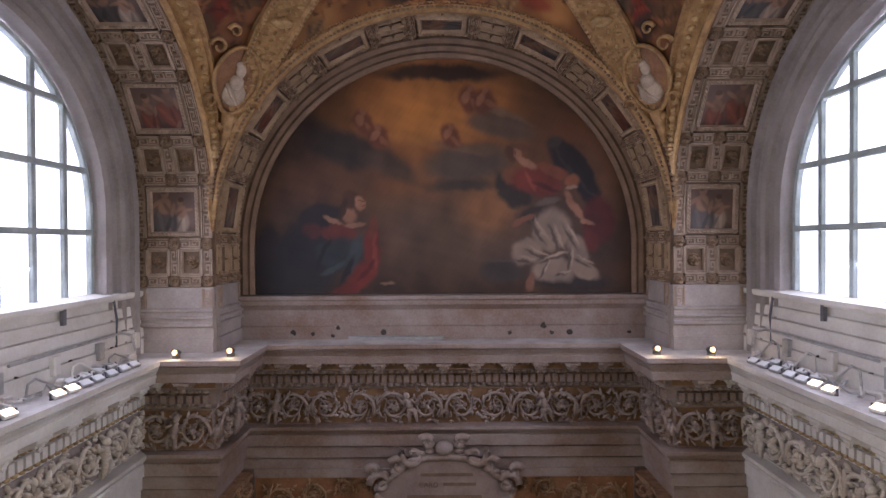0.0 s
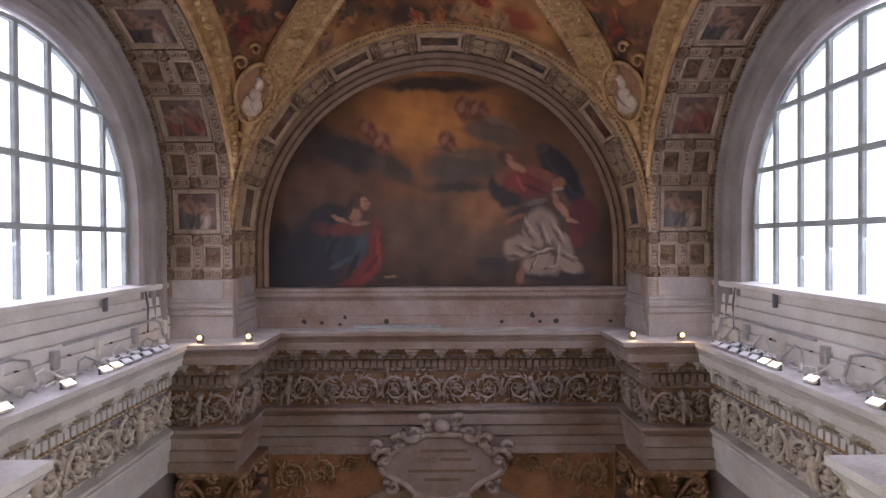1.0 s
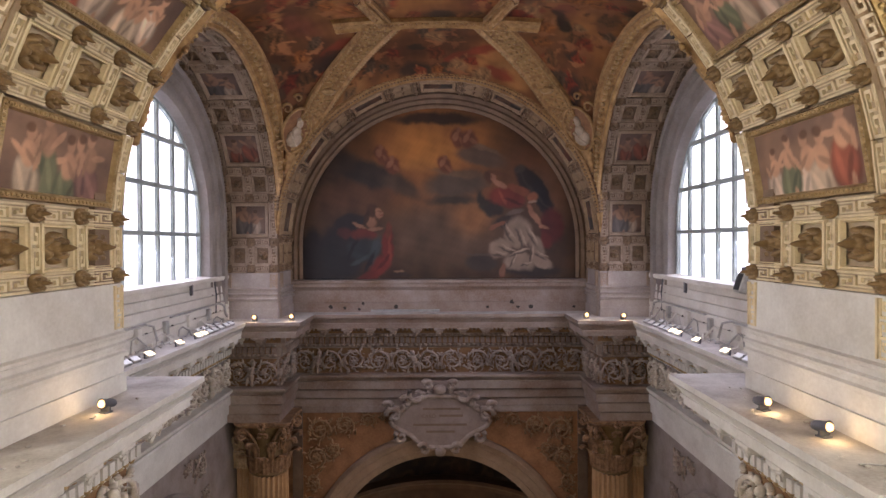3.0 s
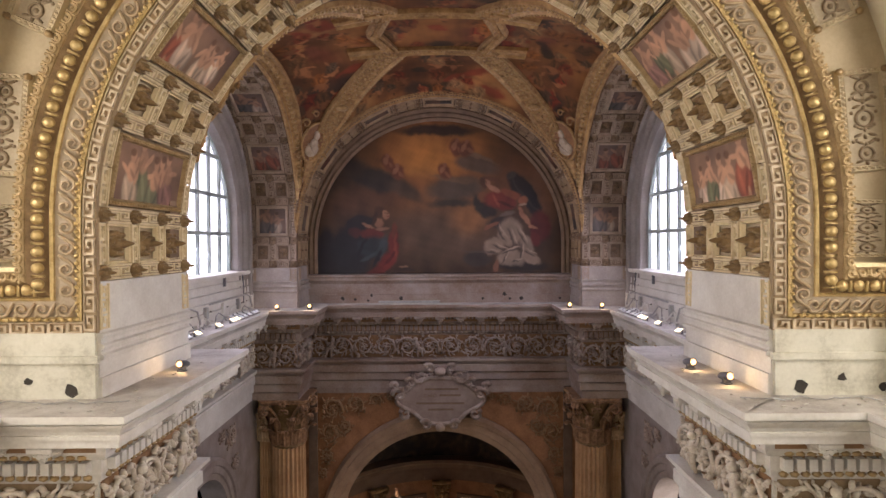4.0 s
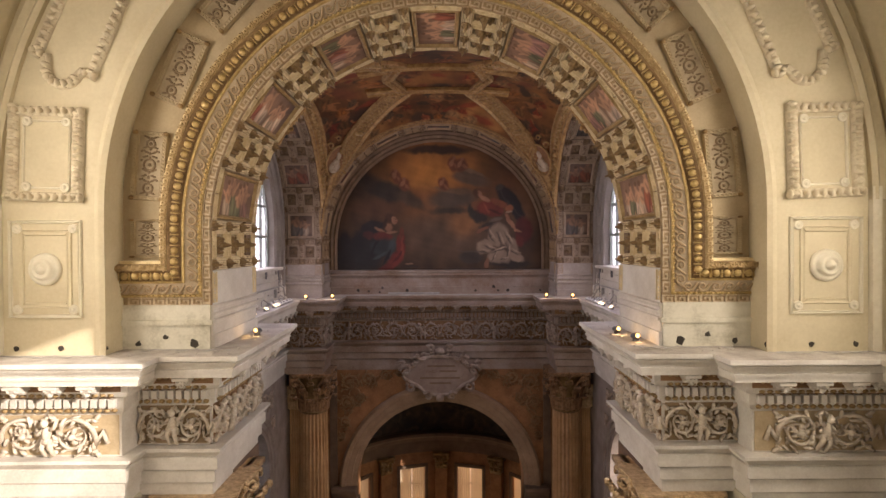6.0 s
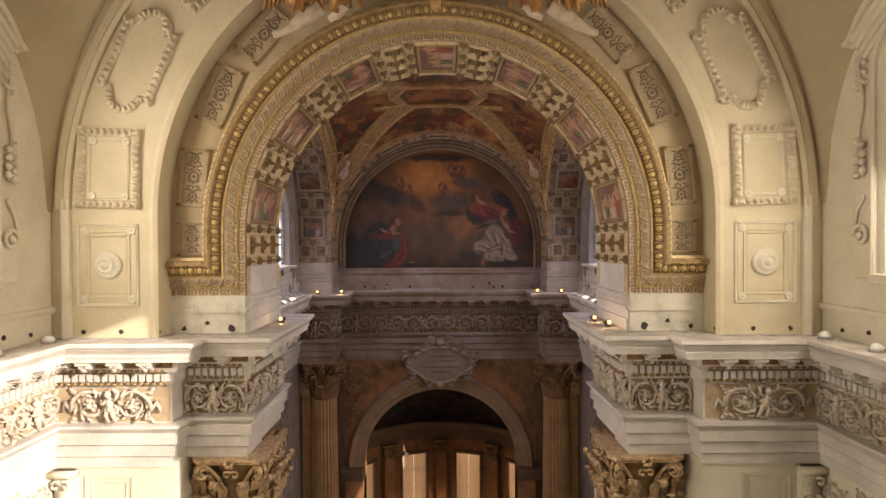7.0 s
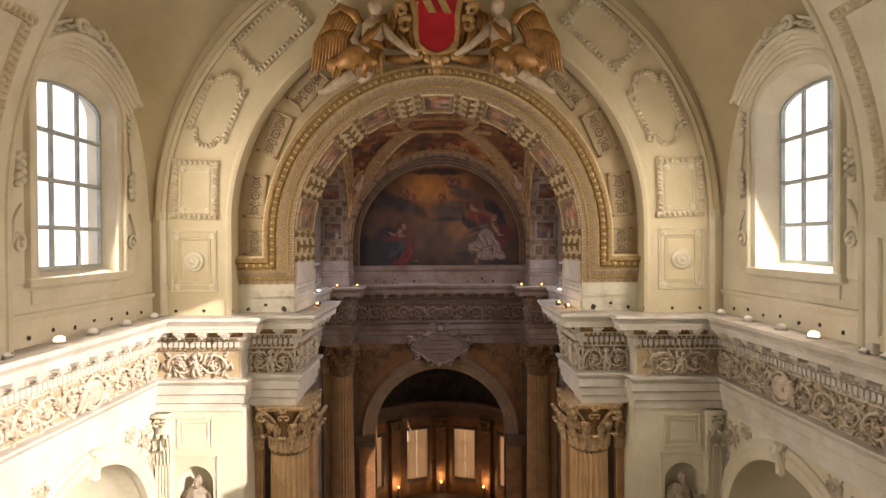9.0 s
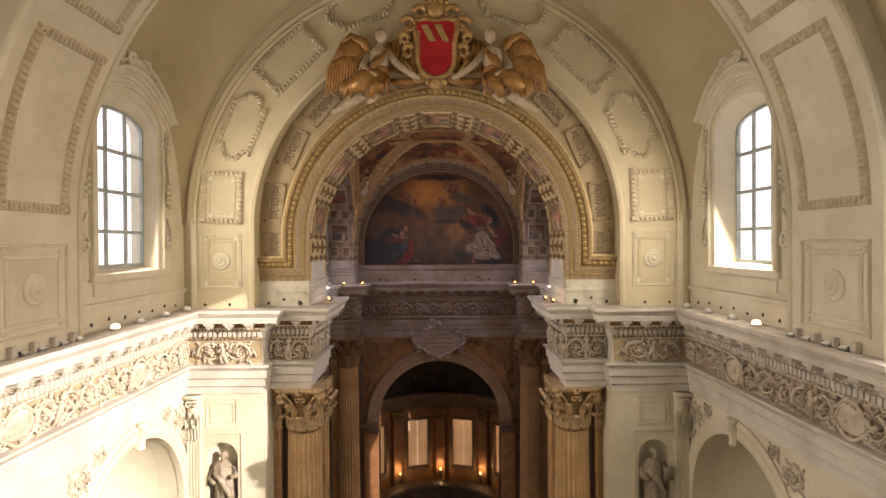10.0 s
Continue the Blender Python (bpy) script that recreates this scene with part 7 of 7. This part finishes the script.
# ---- niches, statues, chapels ----
for s in (-1, 1):
    bm = bmesh.new()
    lathe(bm, [(0.43, 7.0), (0.43, 9.1)] + [(0.43 * math.cos(a), 9.1 + 0.43 * math.sin(a)) for a in [i * math.pi / 16 for i in range(1, 9)]], 16, (s * 6.03, 0.1, 0), 0, math.pi)
    whole("niche", bm, STUCCO, "shaded cream wall niche", "niche", "structure", smooth=True)
    BAYW = [o for o in by_name("wall_bay") if o.data.vertices[0].co.x * s > 0][0]
    f = loop_moulding("panel_moulding", rect_loop(0.9, 0.78), 0.05, 0.03, STUCCO)
    obj("panel_moulding", f, BAYW, face_pose(s * 6.03, 0.088, 10.35, 0))
    f = loop_moulding("panel_moulding", rect_loop(0.66, 0.54), 0.03, 0.02, STUCCO)
    obj("panel_moulding", f, BAYW, face_pose(s * 6.03, 0.088, 10.35, 0))
    f = loop_moulding("panel_moulding", rect_loop(1.15, 3.2), 0.05, 0.03, STUCCO)
    obj("panel_moulding", f, BAYW, face_pose(s * 6.03, 0.088, 8.2, 0))
    # statue, one plain mesh
    rng = random.Random(5 + s)
    bm = bmesh.new()
    rows = []
    for i in range(30):
        a = 2 * math.pi * i / 30
        fold = 1 + 0.09 * math.sin(a * 7 + s) + 0.05 * math.sin(a * 11)
        rows.append([(0.04 * math.sin(z * 3) + r * fold * math.cos(a), r * 0.8 * fold * math.sin(a), z) for r, z in ((0.3, 0.0), (0.29, 0.35), (0.26, 0.7), (0.25, 0.95), (0.28, 1.2), (0.27, 1.4), (0.16, 1.53), (0.07, 1.58))])
    grid_faces(bm, rows, True)
    blob(bm, 0.02, -0.03, 1.72, 0.11, 0.12, 0.15, 0, 2)
    blob(bm, 0.02, -0.1, 1.64, 0.07, 0.06, 0.1, 0, 2)
    tube(bm, [(-0.25, 0, 1.38), (-0.36, -0.08, 1.1), (-0.18, -0.25, 1.0)], [0.1, 0.09, 0.06], 8)
    tube(bm, [(0.25, 0, 1.38), (0.38, -0.1, 1.15), (0.28, -0.28, 1.2)], [0.1, 0.09, 0.06], 8)
    tube(bm, [(-0.2, -0.2, 1.3), (0.05, -0.27, 1.05), (0.25, -0.24, 0.7), (0.2, -0.2, 0.2)], [0.06, 0.08, 0.08, 0.05], 8)
    if s > 0:
        box(bm, 0.2, 0.45, -0.34, -0.26, 1.05, 1.4)
    box(bm, -0.34, 0.34, -0.28, 0.28, -0.42, 0.02)
    st = whole("statue", fix(bm), STATUE, "weathered grey-cream stone statue in a draped robe in its niche", "statue", smooth=True)
    st.location = (s * 6.03, 0.2, 7.42)
    for yc in BAYS[:1]:
        bm = bmesh.new()
        lathe(bm, [(2.36, 0.2), (2.36, 8.1)] + [(2.36 * math.cos(a), 8.1 + 2.36 * math.sin(a)) for a in [i * math.pi / 20 for i in range(1, 11)]], 32, (s * 7.62, yc, 0), radians(-90 if s > 0 else 90), radians(90 if s > 0 else 270))
        ch = whole("chapel_niche", bm, STUCCO, "curved cream side chapel inside a nave arch", "chapel", "structure", smooth=True)
        for zz, aa in ((8.0, 0.35), (8.0, -0.35)):
            me = loop_moulding("panel_moulding", lobed_loop(1.1, 2.6), 0.07, 0.05, TANM)
            xx, yy = s * 7.62 + s * 2.3 * math.cos(aa), yc + 2.3 * math.sin(aa)
            obj("panel_moulding", me, ch, side_frame(s, abs(xx), yy, zz) @ pose(0, 0, 0, 0, (20 if aa * s > 0 else -20), 0))
        W = by_name("wall_west" if s < 0 else "wall_east")[0]
        part("arch_moulding", ring(bmesh.new(), [(2.33, 0.1), (2.33, -0.06), (2.45, -0.09), (2.55, -0.06), (2.68, -0.1), (2.76, -0.05), (2.76, 0.02)], yc, 8.1, YZ(s * 7.03, s), 1.0, 48), STUCCO, W)
        bm = bmesh.new()
        tube(bm, [(0, 0.32, 0.16), (0, 0.2, 0.2), (0, 0.0, 0.12), (0, -0.2, 0.1), (0, -0.28, 0.14)], [0.11, 0.1, 0.1, 0.1, 0.08], 8)
        box(bm, -0.1, 0.1, -0.26, 0.34, 0, 0.12, 0.02)
        for e in (-1, 1):
            blob(bm, e * 0.1, 0.3, 0.15, 0.05, 0.07, 0.08, 0, 2)
        part("keystone", bm, STUCCO, W).matrix_basis = side_frame(s, 7.03, yc, 10.55)
        for e in (-1, 1):
            for k, (dx, dz, sc) in enumerate(((2.2, 10.4, 1.0), (1.5, 10.66, 0.6), (2.45, 9.72, 0.75))):
                obj("spandrel_relief", SCROLLS[k], W, side_frame(s, 7.03, yc - s * e * dx, dz) @ Matrix.Diagonal((e * sc, sc, 0.7, 1)))
        part("string_moulding", run(bmesh.new(), [(s * 7.03, -7.7), (s * 7.03, 0.05)][::-s], [(-0.02, 13.72), (0.04, 13.72), (0.07, 13.78), (0.07, 13.84), (-0.02, 13.86)]), STUCCO, W)
        for k in range(9):
            y = -0.5 - k * 0.62
            part("putlog_hole", socket(bmesh.new(), s * 7.026, y, 13.42 + 0.05 * (k % 2), 0.05, "x"), DARK, W)
    for k in range(3):
        x = s * (5.1 + k * 0.68)
        part("putlog_hole", socket(bmesh.new(), x, 0.072, 13.38, 0.055, "y"), DARK, FRONT)
    for yc in BAYS[1:] if s < 0 else []:
        whole("chapel_niche", B(s * 8.0, s * 8.1, yc - 2.6, yc + 2.6, 0, 11), STUCCO, "plain cream side chapel wall", "chapel", "structure")

# ---- coat of arms with two angels ----
arms = thing("coat_of_arms", "red shield with gold bands in a gilded scroll frame", "coat of arms", (0, -0.12, 20.34))
half_o = [(0.53, 0.7), (0.5, 0.4), (0.44, 0.1), (0.45, -0.25), (0.4, -0.5), (0.22, -0.68), (0.0, -0.74)]
sh = half_o + [(-x, z) for x, z in half_o[-2::-1]] + [(-0.25, 0.72), (0.0, 0.66), (0.25, 0.72)]
part("shield", plate(bmesh.new(), sh, [], lambda u, v, d: (u, d - 0.16 - 0.1 * (1 - (u / 0.55) ** 2), v), 0.12), RED, arms, "crimson shield")
for k in range(2):
    x0 = -0.28 + k * 0.36
    part("gold_band", plate(bmesh.new(), [(x0 - 0.12, 0.6), (x0 + 0.06, 0.6), (x0 + 0.28, 0.16), (x0 + 0.1, 0.16)], [], lambda u, v, d: (u, d - 0.19 - 0.1 * (1 - (u / 0.55) ** 2), v), 0.04), GILT, arms, "slanting gold band")
part("gold_band", plate(bmesh.new(), [(-0.5, 0.4), (-0.44, 0.5), (-0.28, 0.16), (-0.5, 0.16)], [], lambda u, v, d: (u, d - 0.19, v), 0.04), GILT, arms, "slanting gold band")
bm = bmesh.new()
edge = [(x * 1.12, -0.14, z * 1.1) for x, z in sh]
tube(bm, edge + edge[:1], 0.085, 8)
for s in (-1, 1):
    for cx, czz, r0, k0, dr in ((0.72, 0.62, 0.25, 0.4, 1), (0.75, -0.1, 0.2, 2.4, -1), (0.45, -0.75, 0.18, 0.3, -1), (0.4, 0.95, 0.22, 0.2, 1), (0.85, 0.25, 0.14, 1, 1)):
        tube(bm, [(s * (cx + r0 * (1 - t / 17) * math.cos(k0 + dr * 0.5 * t)), -0.14, czz + r0 * (1 - t / 17) * math.sin(k0 + dr * 0.5 * t)) for t in range(14)], [0.09 - 0.004 * t for t in range(14)], 6)
    tube(bm, [(s * 0.62, -0.1, 0.7), (s * 0.98, -0.1, 0.35), (s * 0.95, -0.1, -0.3), (s * 0.6, -0.1, -0.7)], [0.07, 0.1, 0.09, 0.06], 8)
part("scroll_frame", fix(bm), ARMSGOLD, arms, "gilded scroll frame", smooth=True)
bm = bmesh.new()
blob(bm, 0, -0.15, 1.05, 0.26, 0.16, 0.24, 0, 2)
for k in range(5):
    blob(bm, -0.28 + 0.14 * k, -0.2, 1.22 + 0.05 * (k % 2), 0.07, 0.08, 0.1)
part("crest", bm, ARMSGOLD, arms, smooth=True)
bm = bmesh.new()
blob(bm, 0, -0.2, -0.98, 0.17, 0.14, 0.17, 0, 2)
for s in (-1, 1):
    blob(bm, s * 0.2, -0.18, -0.92, 0.12, 0.08, 0.1, 0.4, 2)
blob(bm, 0, -0.2, -1.18, 0.1, 0.09, 0.14, 0, 2)
part("mask", bm, ARMSGOLD, arms, smooth=True)
for s in (-1, 1):
    for k in range(8):
        x = 0.5 + 0.11 * k
        bm = bmesh.new()
        tube(bm, [(s * x, 0.02, 0.55 - 0.05 * k), (s * (x + 0.06 * math.sin(k * 2)), -0.02 - 0.05 * (k % 2), 0.0), (s * (x * 0.95), -0.02, -0.72 + 0.02 * k)], [0.07, 0.1, 0.08], 6)
        part("drapery_fold", fix(bm), ANGELGOLD, arms, smooth=True)
    bm = bmesh.new()
    tube(bm, [(s * 0.35, -0.05, -0.78), (s * 0.8, -0.1, -0.92), (s * 1.3, -0.05, -0.85)], [0.09, 0.13, 0.07], 8)
    part("swag", fix(bm), ANGELGOLD, arms, smooth=True)
for s in (-1, 1):
    bm = bmesh.new()
    y = -0.3
    T = lambda pts, rad, n=8: tube(bm, [(s * a, y + b, c) for a, b, c in pts], rad, n)
    O = lambda a, b, c, rx, ry, rz, tn=0.0: blob(bm, s * a, y + b, c, rx, ry, rz, s * tn, 2)
    O(1.52, -0.1, 20.86, 0.145, 0.15, 0.185)
    T([(1.56, -0.04, 20.7), (1.58, 0.0, 20.52)], 0.075)
    O(1.58, 0.0, 20.34, 0.29, 0.22, 0.32)
    T([(1.36, -0.02, 20.46), (1.14, -0.15, 20.16), (0.86, -0.2, 19.93), (0.58, -0.16, 19.8)], [0.11, 0.095, 0.075, 0.045])
    T([(1.82, -0.02, 20.46), (1.96, -0.12, 20.12), (1.84, -0.3, 19.92), (1.62, -0.36, 19.84)], [0.11, 0.095, 0.075, 0.045])
    T([(1.98, -0.2, 19.42), (2.3, -0.14, 19.22), (2.62, -0.1, 19.04), (2.74, -0.16, 19.0)], [0.135, 0.12, 0.07, 0.055])
    T([(1.62, -0.25, 19.42), (1.72, -0.2, 19.3), (1.86, -0.18, 19.22)], [0.1, 0.08, 0.05])
    nskin = len(bm.faces)
    O(1.55, 0.0, 20.94, 0.15, 0.15, 0.14)
    O(1.64, 0.0, 19.98, 0.32, 0.25, 0.24)
    T([(1.62, -0.05, 19.88), (1.98, -0.28, 19.74), (2.3, -0.2, 19.56)], [0.25, 0.24, 0.17], 10)
    T([(1.5, -0.05, 19.82), (1.66, -0.32, 19.6), (1.76, -0.2, 19.34)], [0.23, 0.2, 0.13], 10)
    O(2.38, -0.02, 19.62, 0.22, 0.18, 0.2)
    for k in range(6):
        T([(1.36 + 0.05 * k, -0.16, 20.52 - 0.02 * k), (1.5 + 0.05 * k, -0.24, 20.25 - 0.02 * k), (1.78 + 0.02 * k, -0.2, 19.98 - 0.03 * k)], [0.03, 0.045, 0.03], 5)
    for k in range(8):
        T([(1.35 + 0.12 * k, -0.26, 19.86 - 0.02 * k), (1.4 + 0.13 * k, -0.36, 19.66), (1.36 + 0.15 * k, -0.24, 19.38 - 0.01 * k)], [0.03, 0.05, 0.035], 5)
    # wing: shoulder edge, short and long feathers
    T([(1.78, 0.12, 20.4), (2.0, 0.1, 20.78), (2.3, 0.1, 20.92), (2.55, 0.1, 20.72)], [0.1, 0.12, 0.1, 0.06])
    for k in range(11):
        t = k / 10
        x0, z0 = 1.9 + 0.62 * t, 20.62 + 0.24 * math.sin(t * 2.6)
        x1, z1 = 2.2 + 0.75 * t, 19.9 - 0.5 * t * (1.3 - 0.5 * t)
        T([(x0, 0.16, z0), ((x0 + x1) / 2 + 0.1, 0.1, (z0 + z1) / 2), (x1, 0.12, z1)], [0.045, 0.06, 0.025], 6)
        T([(x0, 0.08, z0), (x0 * 0.65 + x1 * 0.35 + 0.05, 0.04, z0 * 0.65 + z1 * 0.35)], [0.05, 0.03], 6)
    me = bpy.data.meshes.new("angel_statue")
    fix(bm)
    bm.to_mesh(me)
    bm.free()
    me.materials.append(ANGELSKIN)
    me.materials.append(ANGELGOLD)
    for i, f in enumerate(me.polygons):
        f.use_smooth = True
        f.material_index = 0 if i < nskin else 1
    an = tagged(new("angel_statue", me), "gilded and cream stucco winged figure seated on the arch", "statue", "statues flanking the arms")
    an.matrix_basis = Matrix.Translation((-s * 0.05, 0.0, -0.36)) @ Matrix.Translation((s * 1.6, 0, 19.5)) @ Matrix.Diagonal((1.1, 1.0, 1.1, 1)) @ Matrix.Translation((-s * 1.6, 0, -19.5))

# ---- lamps and clutter on the ledges ----


def floodlight(x, y, z, rz, lit, label, tilt=-50):
    f = thing("floodlight", label, "floodlight", (x, y, z), "floodlights on the ledges")
    f.rotation_euler = (0, 0, radians(rz))
    f.scale = (0.64, 0.64, 0.64)
    R = pose(0, 0, 0.07, tilt, 0, 0)
    b = part("housing", B(-0.13, 0.13, -0.035, 0.03, -0.09, 0.09, 0.012), GREYBOX if not lit else WHITE, f)
    b.matrix_basis = R
    for k in range(4):
        q = part("fin", B(-0.1, 0.1, 0.03, 0.05, -0.07 + k * 0.045, -0.06 + k * 0.045), GREYBOX, b)
    part("lens", B(-0.115, 0.115, -0.041, -0.035, -0.075, 0.075), FLOOD if lit else LENS, b, "glowing lamp face" if lit else "pale lamp glass")
    part("bracket", B(-0.16, 0.16, -0.02, 0.02, 0, 0.03), IRON, f)
    for s in (-1, 1):
        part("arm", B(s * 0.14, s * 0.16, -0.015, 0.015, 0, 0.13), IRON, f)
    return f


def spot(x, y, z, rz, label):
    f = thing("spotlight", label, "spotlight", (x, y, z), "spotlights on the piers")
    f.scale = (0.66, 0.66, 0.66)
    f.rotation_euler = (0, 0, radians(rz))
    bm = lathe(bmesh.new(), [(0.001, -0.16), (0.05, -0.16), (0.07, -0.1), (0.075, 0.06), (0.085, 0.08), (0.075, 0.085)], 16)
    h = part("housing", bm, IRON, f, smooth=True)
    h.matrix_basis = pose(0, 0, 0.14, 80, 0, 0)
    bm = bmesh.new()
    blob(bm, 0, 0, 0.075, 0.06, 0.06, 0.045, 0, 2)
    part("bulb", bm, BULB, h, "warm glowing lamp", smooth=True)
    part("base", B(-0.07, 0.07, -0.07, 0.07, 0, 0.02), IRON, f)
    part("yoke", B(-0.09, 0.09, -0.015, 0.015, 0.02, 0.1), IRON, f)
    li = new("spotlight_light", bpy.data.lights.new("spotlight_light", "POINT"))
    li.data.energy, li.data.color, li.data.shadow_soft_size = 1.1, (1.0, 0.68, 0.32), 0.05
    li.location = (x, y - 0.12, z + 0.1)


LZ = TOP + 0.003
for s in (-1, 1):
    for x, y in ((3.27, 8.85), (4.05, 8.72)):
        spot(s * x, y, LZ, 0, "lit spotlight on the rear pier's ledge")
    for y, lit in ((5.75, 1), (6.5, 1), (6.75, 1), (4.75, 1), (3.9, 0), (4.1, 0), (4.35, 0), (7.0, 0), (7.25, 0), (7.55, 0), (7.85, 0), (8.1, 0)):
        floodlight(s * 4.36, y, LZ, -s * 80, lit, "lit white floodlight lying on the dusty ledge" if lit else "unlit pale floodlight lying on the dusty ledge", -62)
    for y in (7.1, 7.4, 7.7, 8.0, 4.0, 4.25):
        floodlight(s * 4.62, y, LZ, -s * 84, 0, "unlit pale floodlight lying on the dusty ledge", -68)
    for k, y in enumerate((-0.5, -1.7, -2.9, -3.9)):
        d = thing("bulkhead_lamp", "small round pale lamp on the nave ledge", "lamp", (s * 6.72, y, LZ), "round lamps on the nave ledge")
        part("base", lathe(bmesh.new(), [(0.12, 0), (0.12, 0.03), (0.1, 0.04)], 16), GREYBOX, d)
        bm = bmesh.new()
        blob(bm, 0, 0, 0.06, 0.1, 0.1, 0.08, 0, 2)
        part("globe", bm, FLOOD if k == 3 else LENS, d, "lit globe" if k == 3 else "pale globe", smooth=True)
    for y in (-5.3, -5.75, -6.3, -6.7):
        floodlight(s * 6.6, y, LZ, -s * 85, 0, "unlit grey floodlight lying on the nave ledge", -66)
    for k in range(5):
        y = -4.9 - 0.5 * k
        bx = thing("control_box", "small grey electrical box by the rib", "box", (s * (6.93 if y > -5.1 else 6.66), y, LZ), "electrical boxes")
        part("case", B(-0.05, 0.05, -0.06, 0.06, 0, 0.17, 0.01), MARBLE, bx)
        part("cover", B(-0.058, -0.05, -0.05, 0.05, 0.03, 0.17) if s > 0 else B(0.05, 0.058, -0.05, 0.05, 0.03, 0.17), WHITE, bx)
    rng = random.Random(11 + s)
    for k in range(9):
        pts = []
        x0, y0 = (4.6, 3.2 + k * 0.62) if k < 8 else (6.85, -5.6)
        for i in range(9):
            pts.append((s * (x0 + rng.uniform(-0.07, 0.07)), y0 + i * 0.09, LZ + 0.015 + max(0, rng.uniform(-0.05, 0.1))))
        cb = bmesh.new()
        tube(cb, pts, 0.012, 5)
        whole("cable", cb, GREYBOX if k % 2 else WHITE, "loose electric cable lying on the ledge", "cable", group="cables on the ledges")
    for x0, x1, y in ((3.2, 4.7, 0.35), (5.0, 6.8, -0.15)):
        cb = bmesh.new()
        tube(cb, [(s * (x0 + (x1 - x0) * i / 14), y + 0.05 * math.sin(i * 1.3), LZ + 0.012 + 0.02 * (i % 3 == 0)) for i in range(15)], 0.007, 5)
        whole("cable", cb, GREYBOX, "loose electric cable lying on the ledge", "cable", group="cables on the ledges")
    for k in range(26):
        x, y = (rng.uniform(3.15, 3.6), rng.uniform(0.3, 3.2)) if k < 12 else (rng.uniform(3.2, 4.7), rng.uniform(0.0, 0.45))
        cb = bmesh.new()
        blob(cb, 0, 0, 0, rng.uniform(0.01, 0.04), rng.uniform(0.01, 0.03), 0.012)
        o = whole("rubble", cb, DUSTY, "small crumb of fallen plaster on the ledge", "rubble", group="plaster crumbs")
        o.location = (s * x, y, LZ + 0.008)
for s in (-1, 1):
    rng = random.Random(40 + s)
    for k in range(7):
        y0 = 3.3 + 0.8 * k
        cb = bmesh.new()
        z1 = LZ + rng.uniform(0.12, 0.3)
        tube(cb, [(s * 4.72, y0, LZ + 0.01), (s * 4.71, y0 + 0.02, z1), (s * 4.69, y0 + 0.12, z1 + 0.04), (s * 4.62, y0 + 0.3, LZ + 0.08), (s * 4.52, y0 + 0.36, LZ + 0.02)], 0.014, 6)
        whole("cable", fix(cb), WHITE if k % 2 else GREYBOX, "stiff bent cable rising from the ledge", "cable", group="cables on the ledges")
        jb = thing("junction_box", "small pale junction box on the dusty ledge", "box", (s * (4.66 + 0.06 * (k % 2)), y0 + 0.5, LZ), "junction boxes")
        jb.rotation_euler = (0, 0, rng.uniform(-0.5, 0.5))
        part("case", B(-0.04, 0.04, -0.06, 0.06, 0, 0.09, 0.008), MARBLE, jb)
        part("lid", B(-0.035, 0.035, -0.055, 0.055, 0.09, 0.1), WHITE, jb)
spot(3.32, 1.85, LZ, 20, "lit spotlight on the chancel arch ledge")
spot(3.4, 1.05, LZ, 20, "lit spotlight on the chancel arch ledge")
spot(-3.35, 1.9, LZ, -20, "lit spotlight on the chancel arch ledge")
fl = thing("wall_floodlight", "grey box floodlight hanging on a bracket beside the lunette window", "floodlight", (4.56, 4.55, 14.5))
hb = part("housing", B(-0.07, 0.07, -0.09, 0.09, -0.3, 0.02, 0.02), GREYBOX, fl)
hb.matrix_basis = pose(0, 0, 0, 0, 18, 0)
part("lens", B(-0.078, -0.07, -0.075, 0.075, -0.27, -0.02), BLACK, hb, "dark lamp glass")
part("bracket", B(-0.02, 0.4, -0.03, 0.03, -0.02, 0.04), IRON, fl)
part("hood", B(-0.05, 0.07, -0.06, 0.06, 0.04, 0.1, 0.015), IRON, fl)
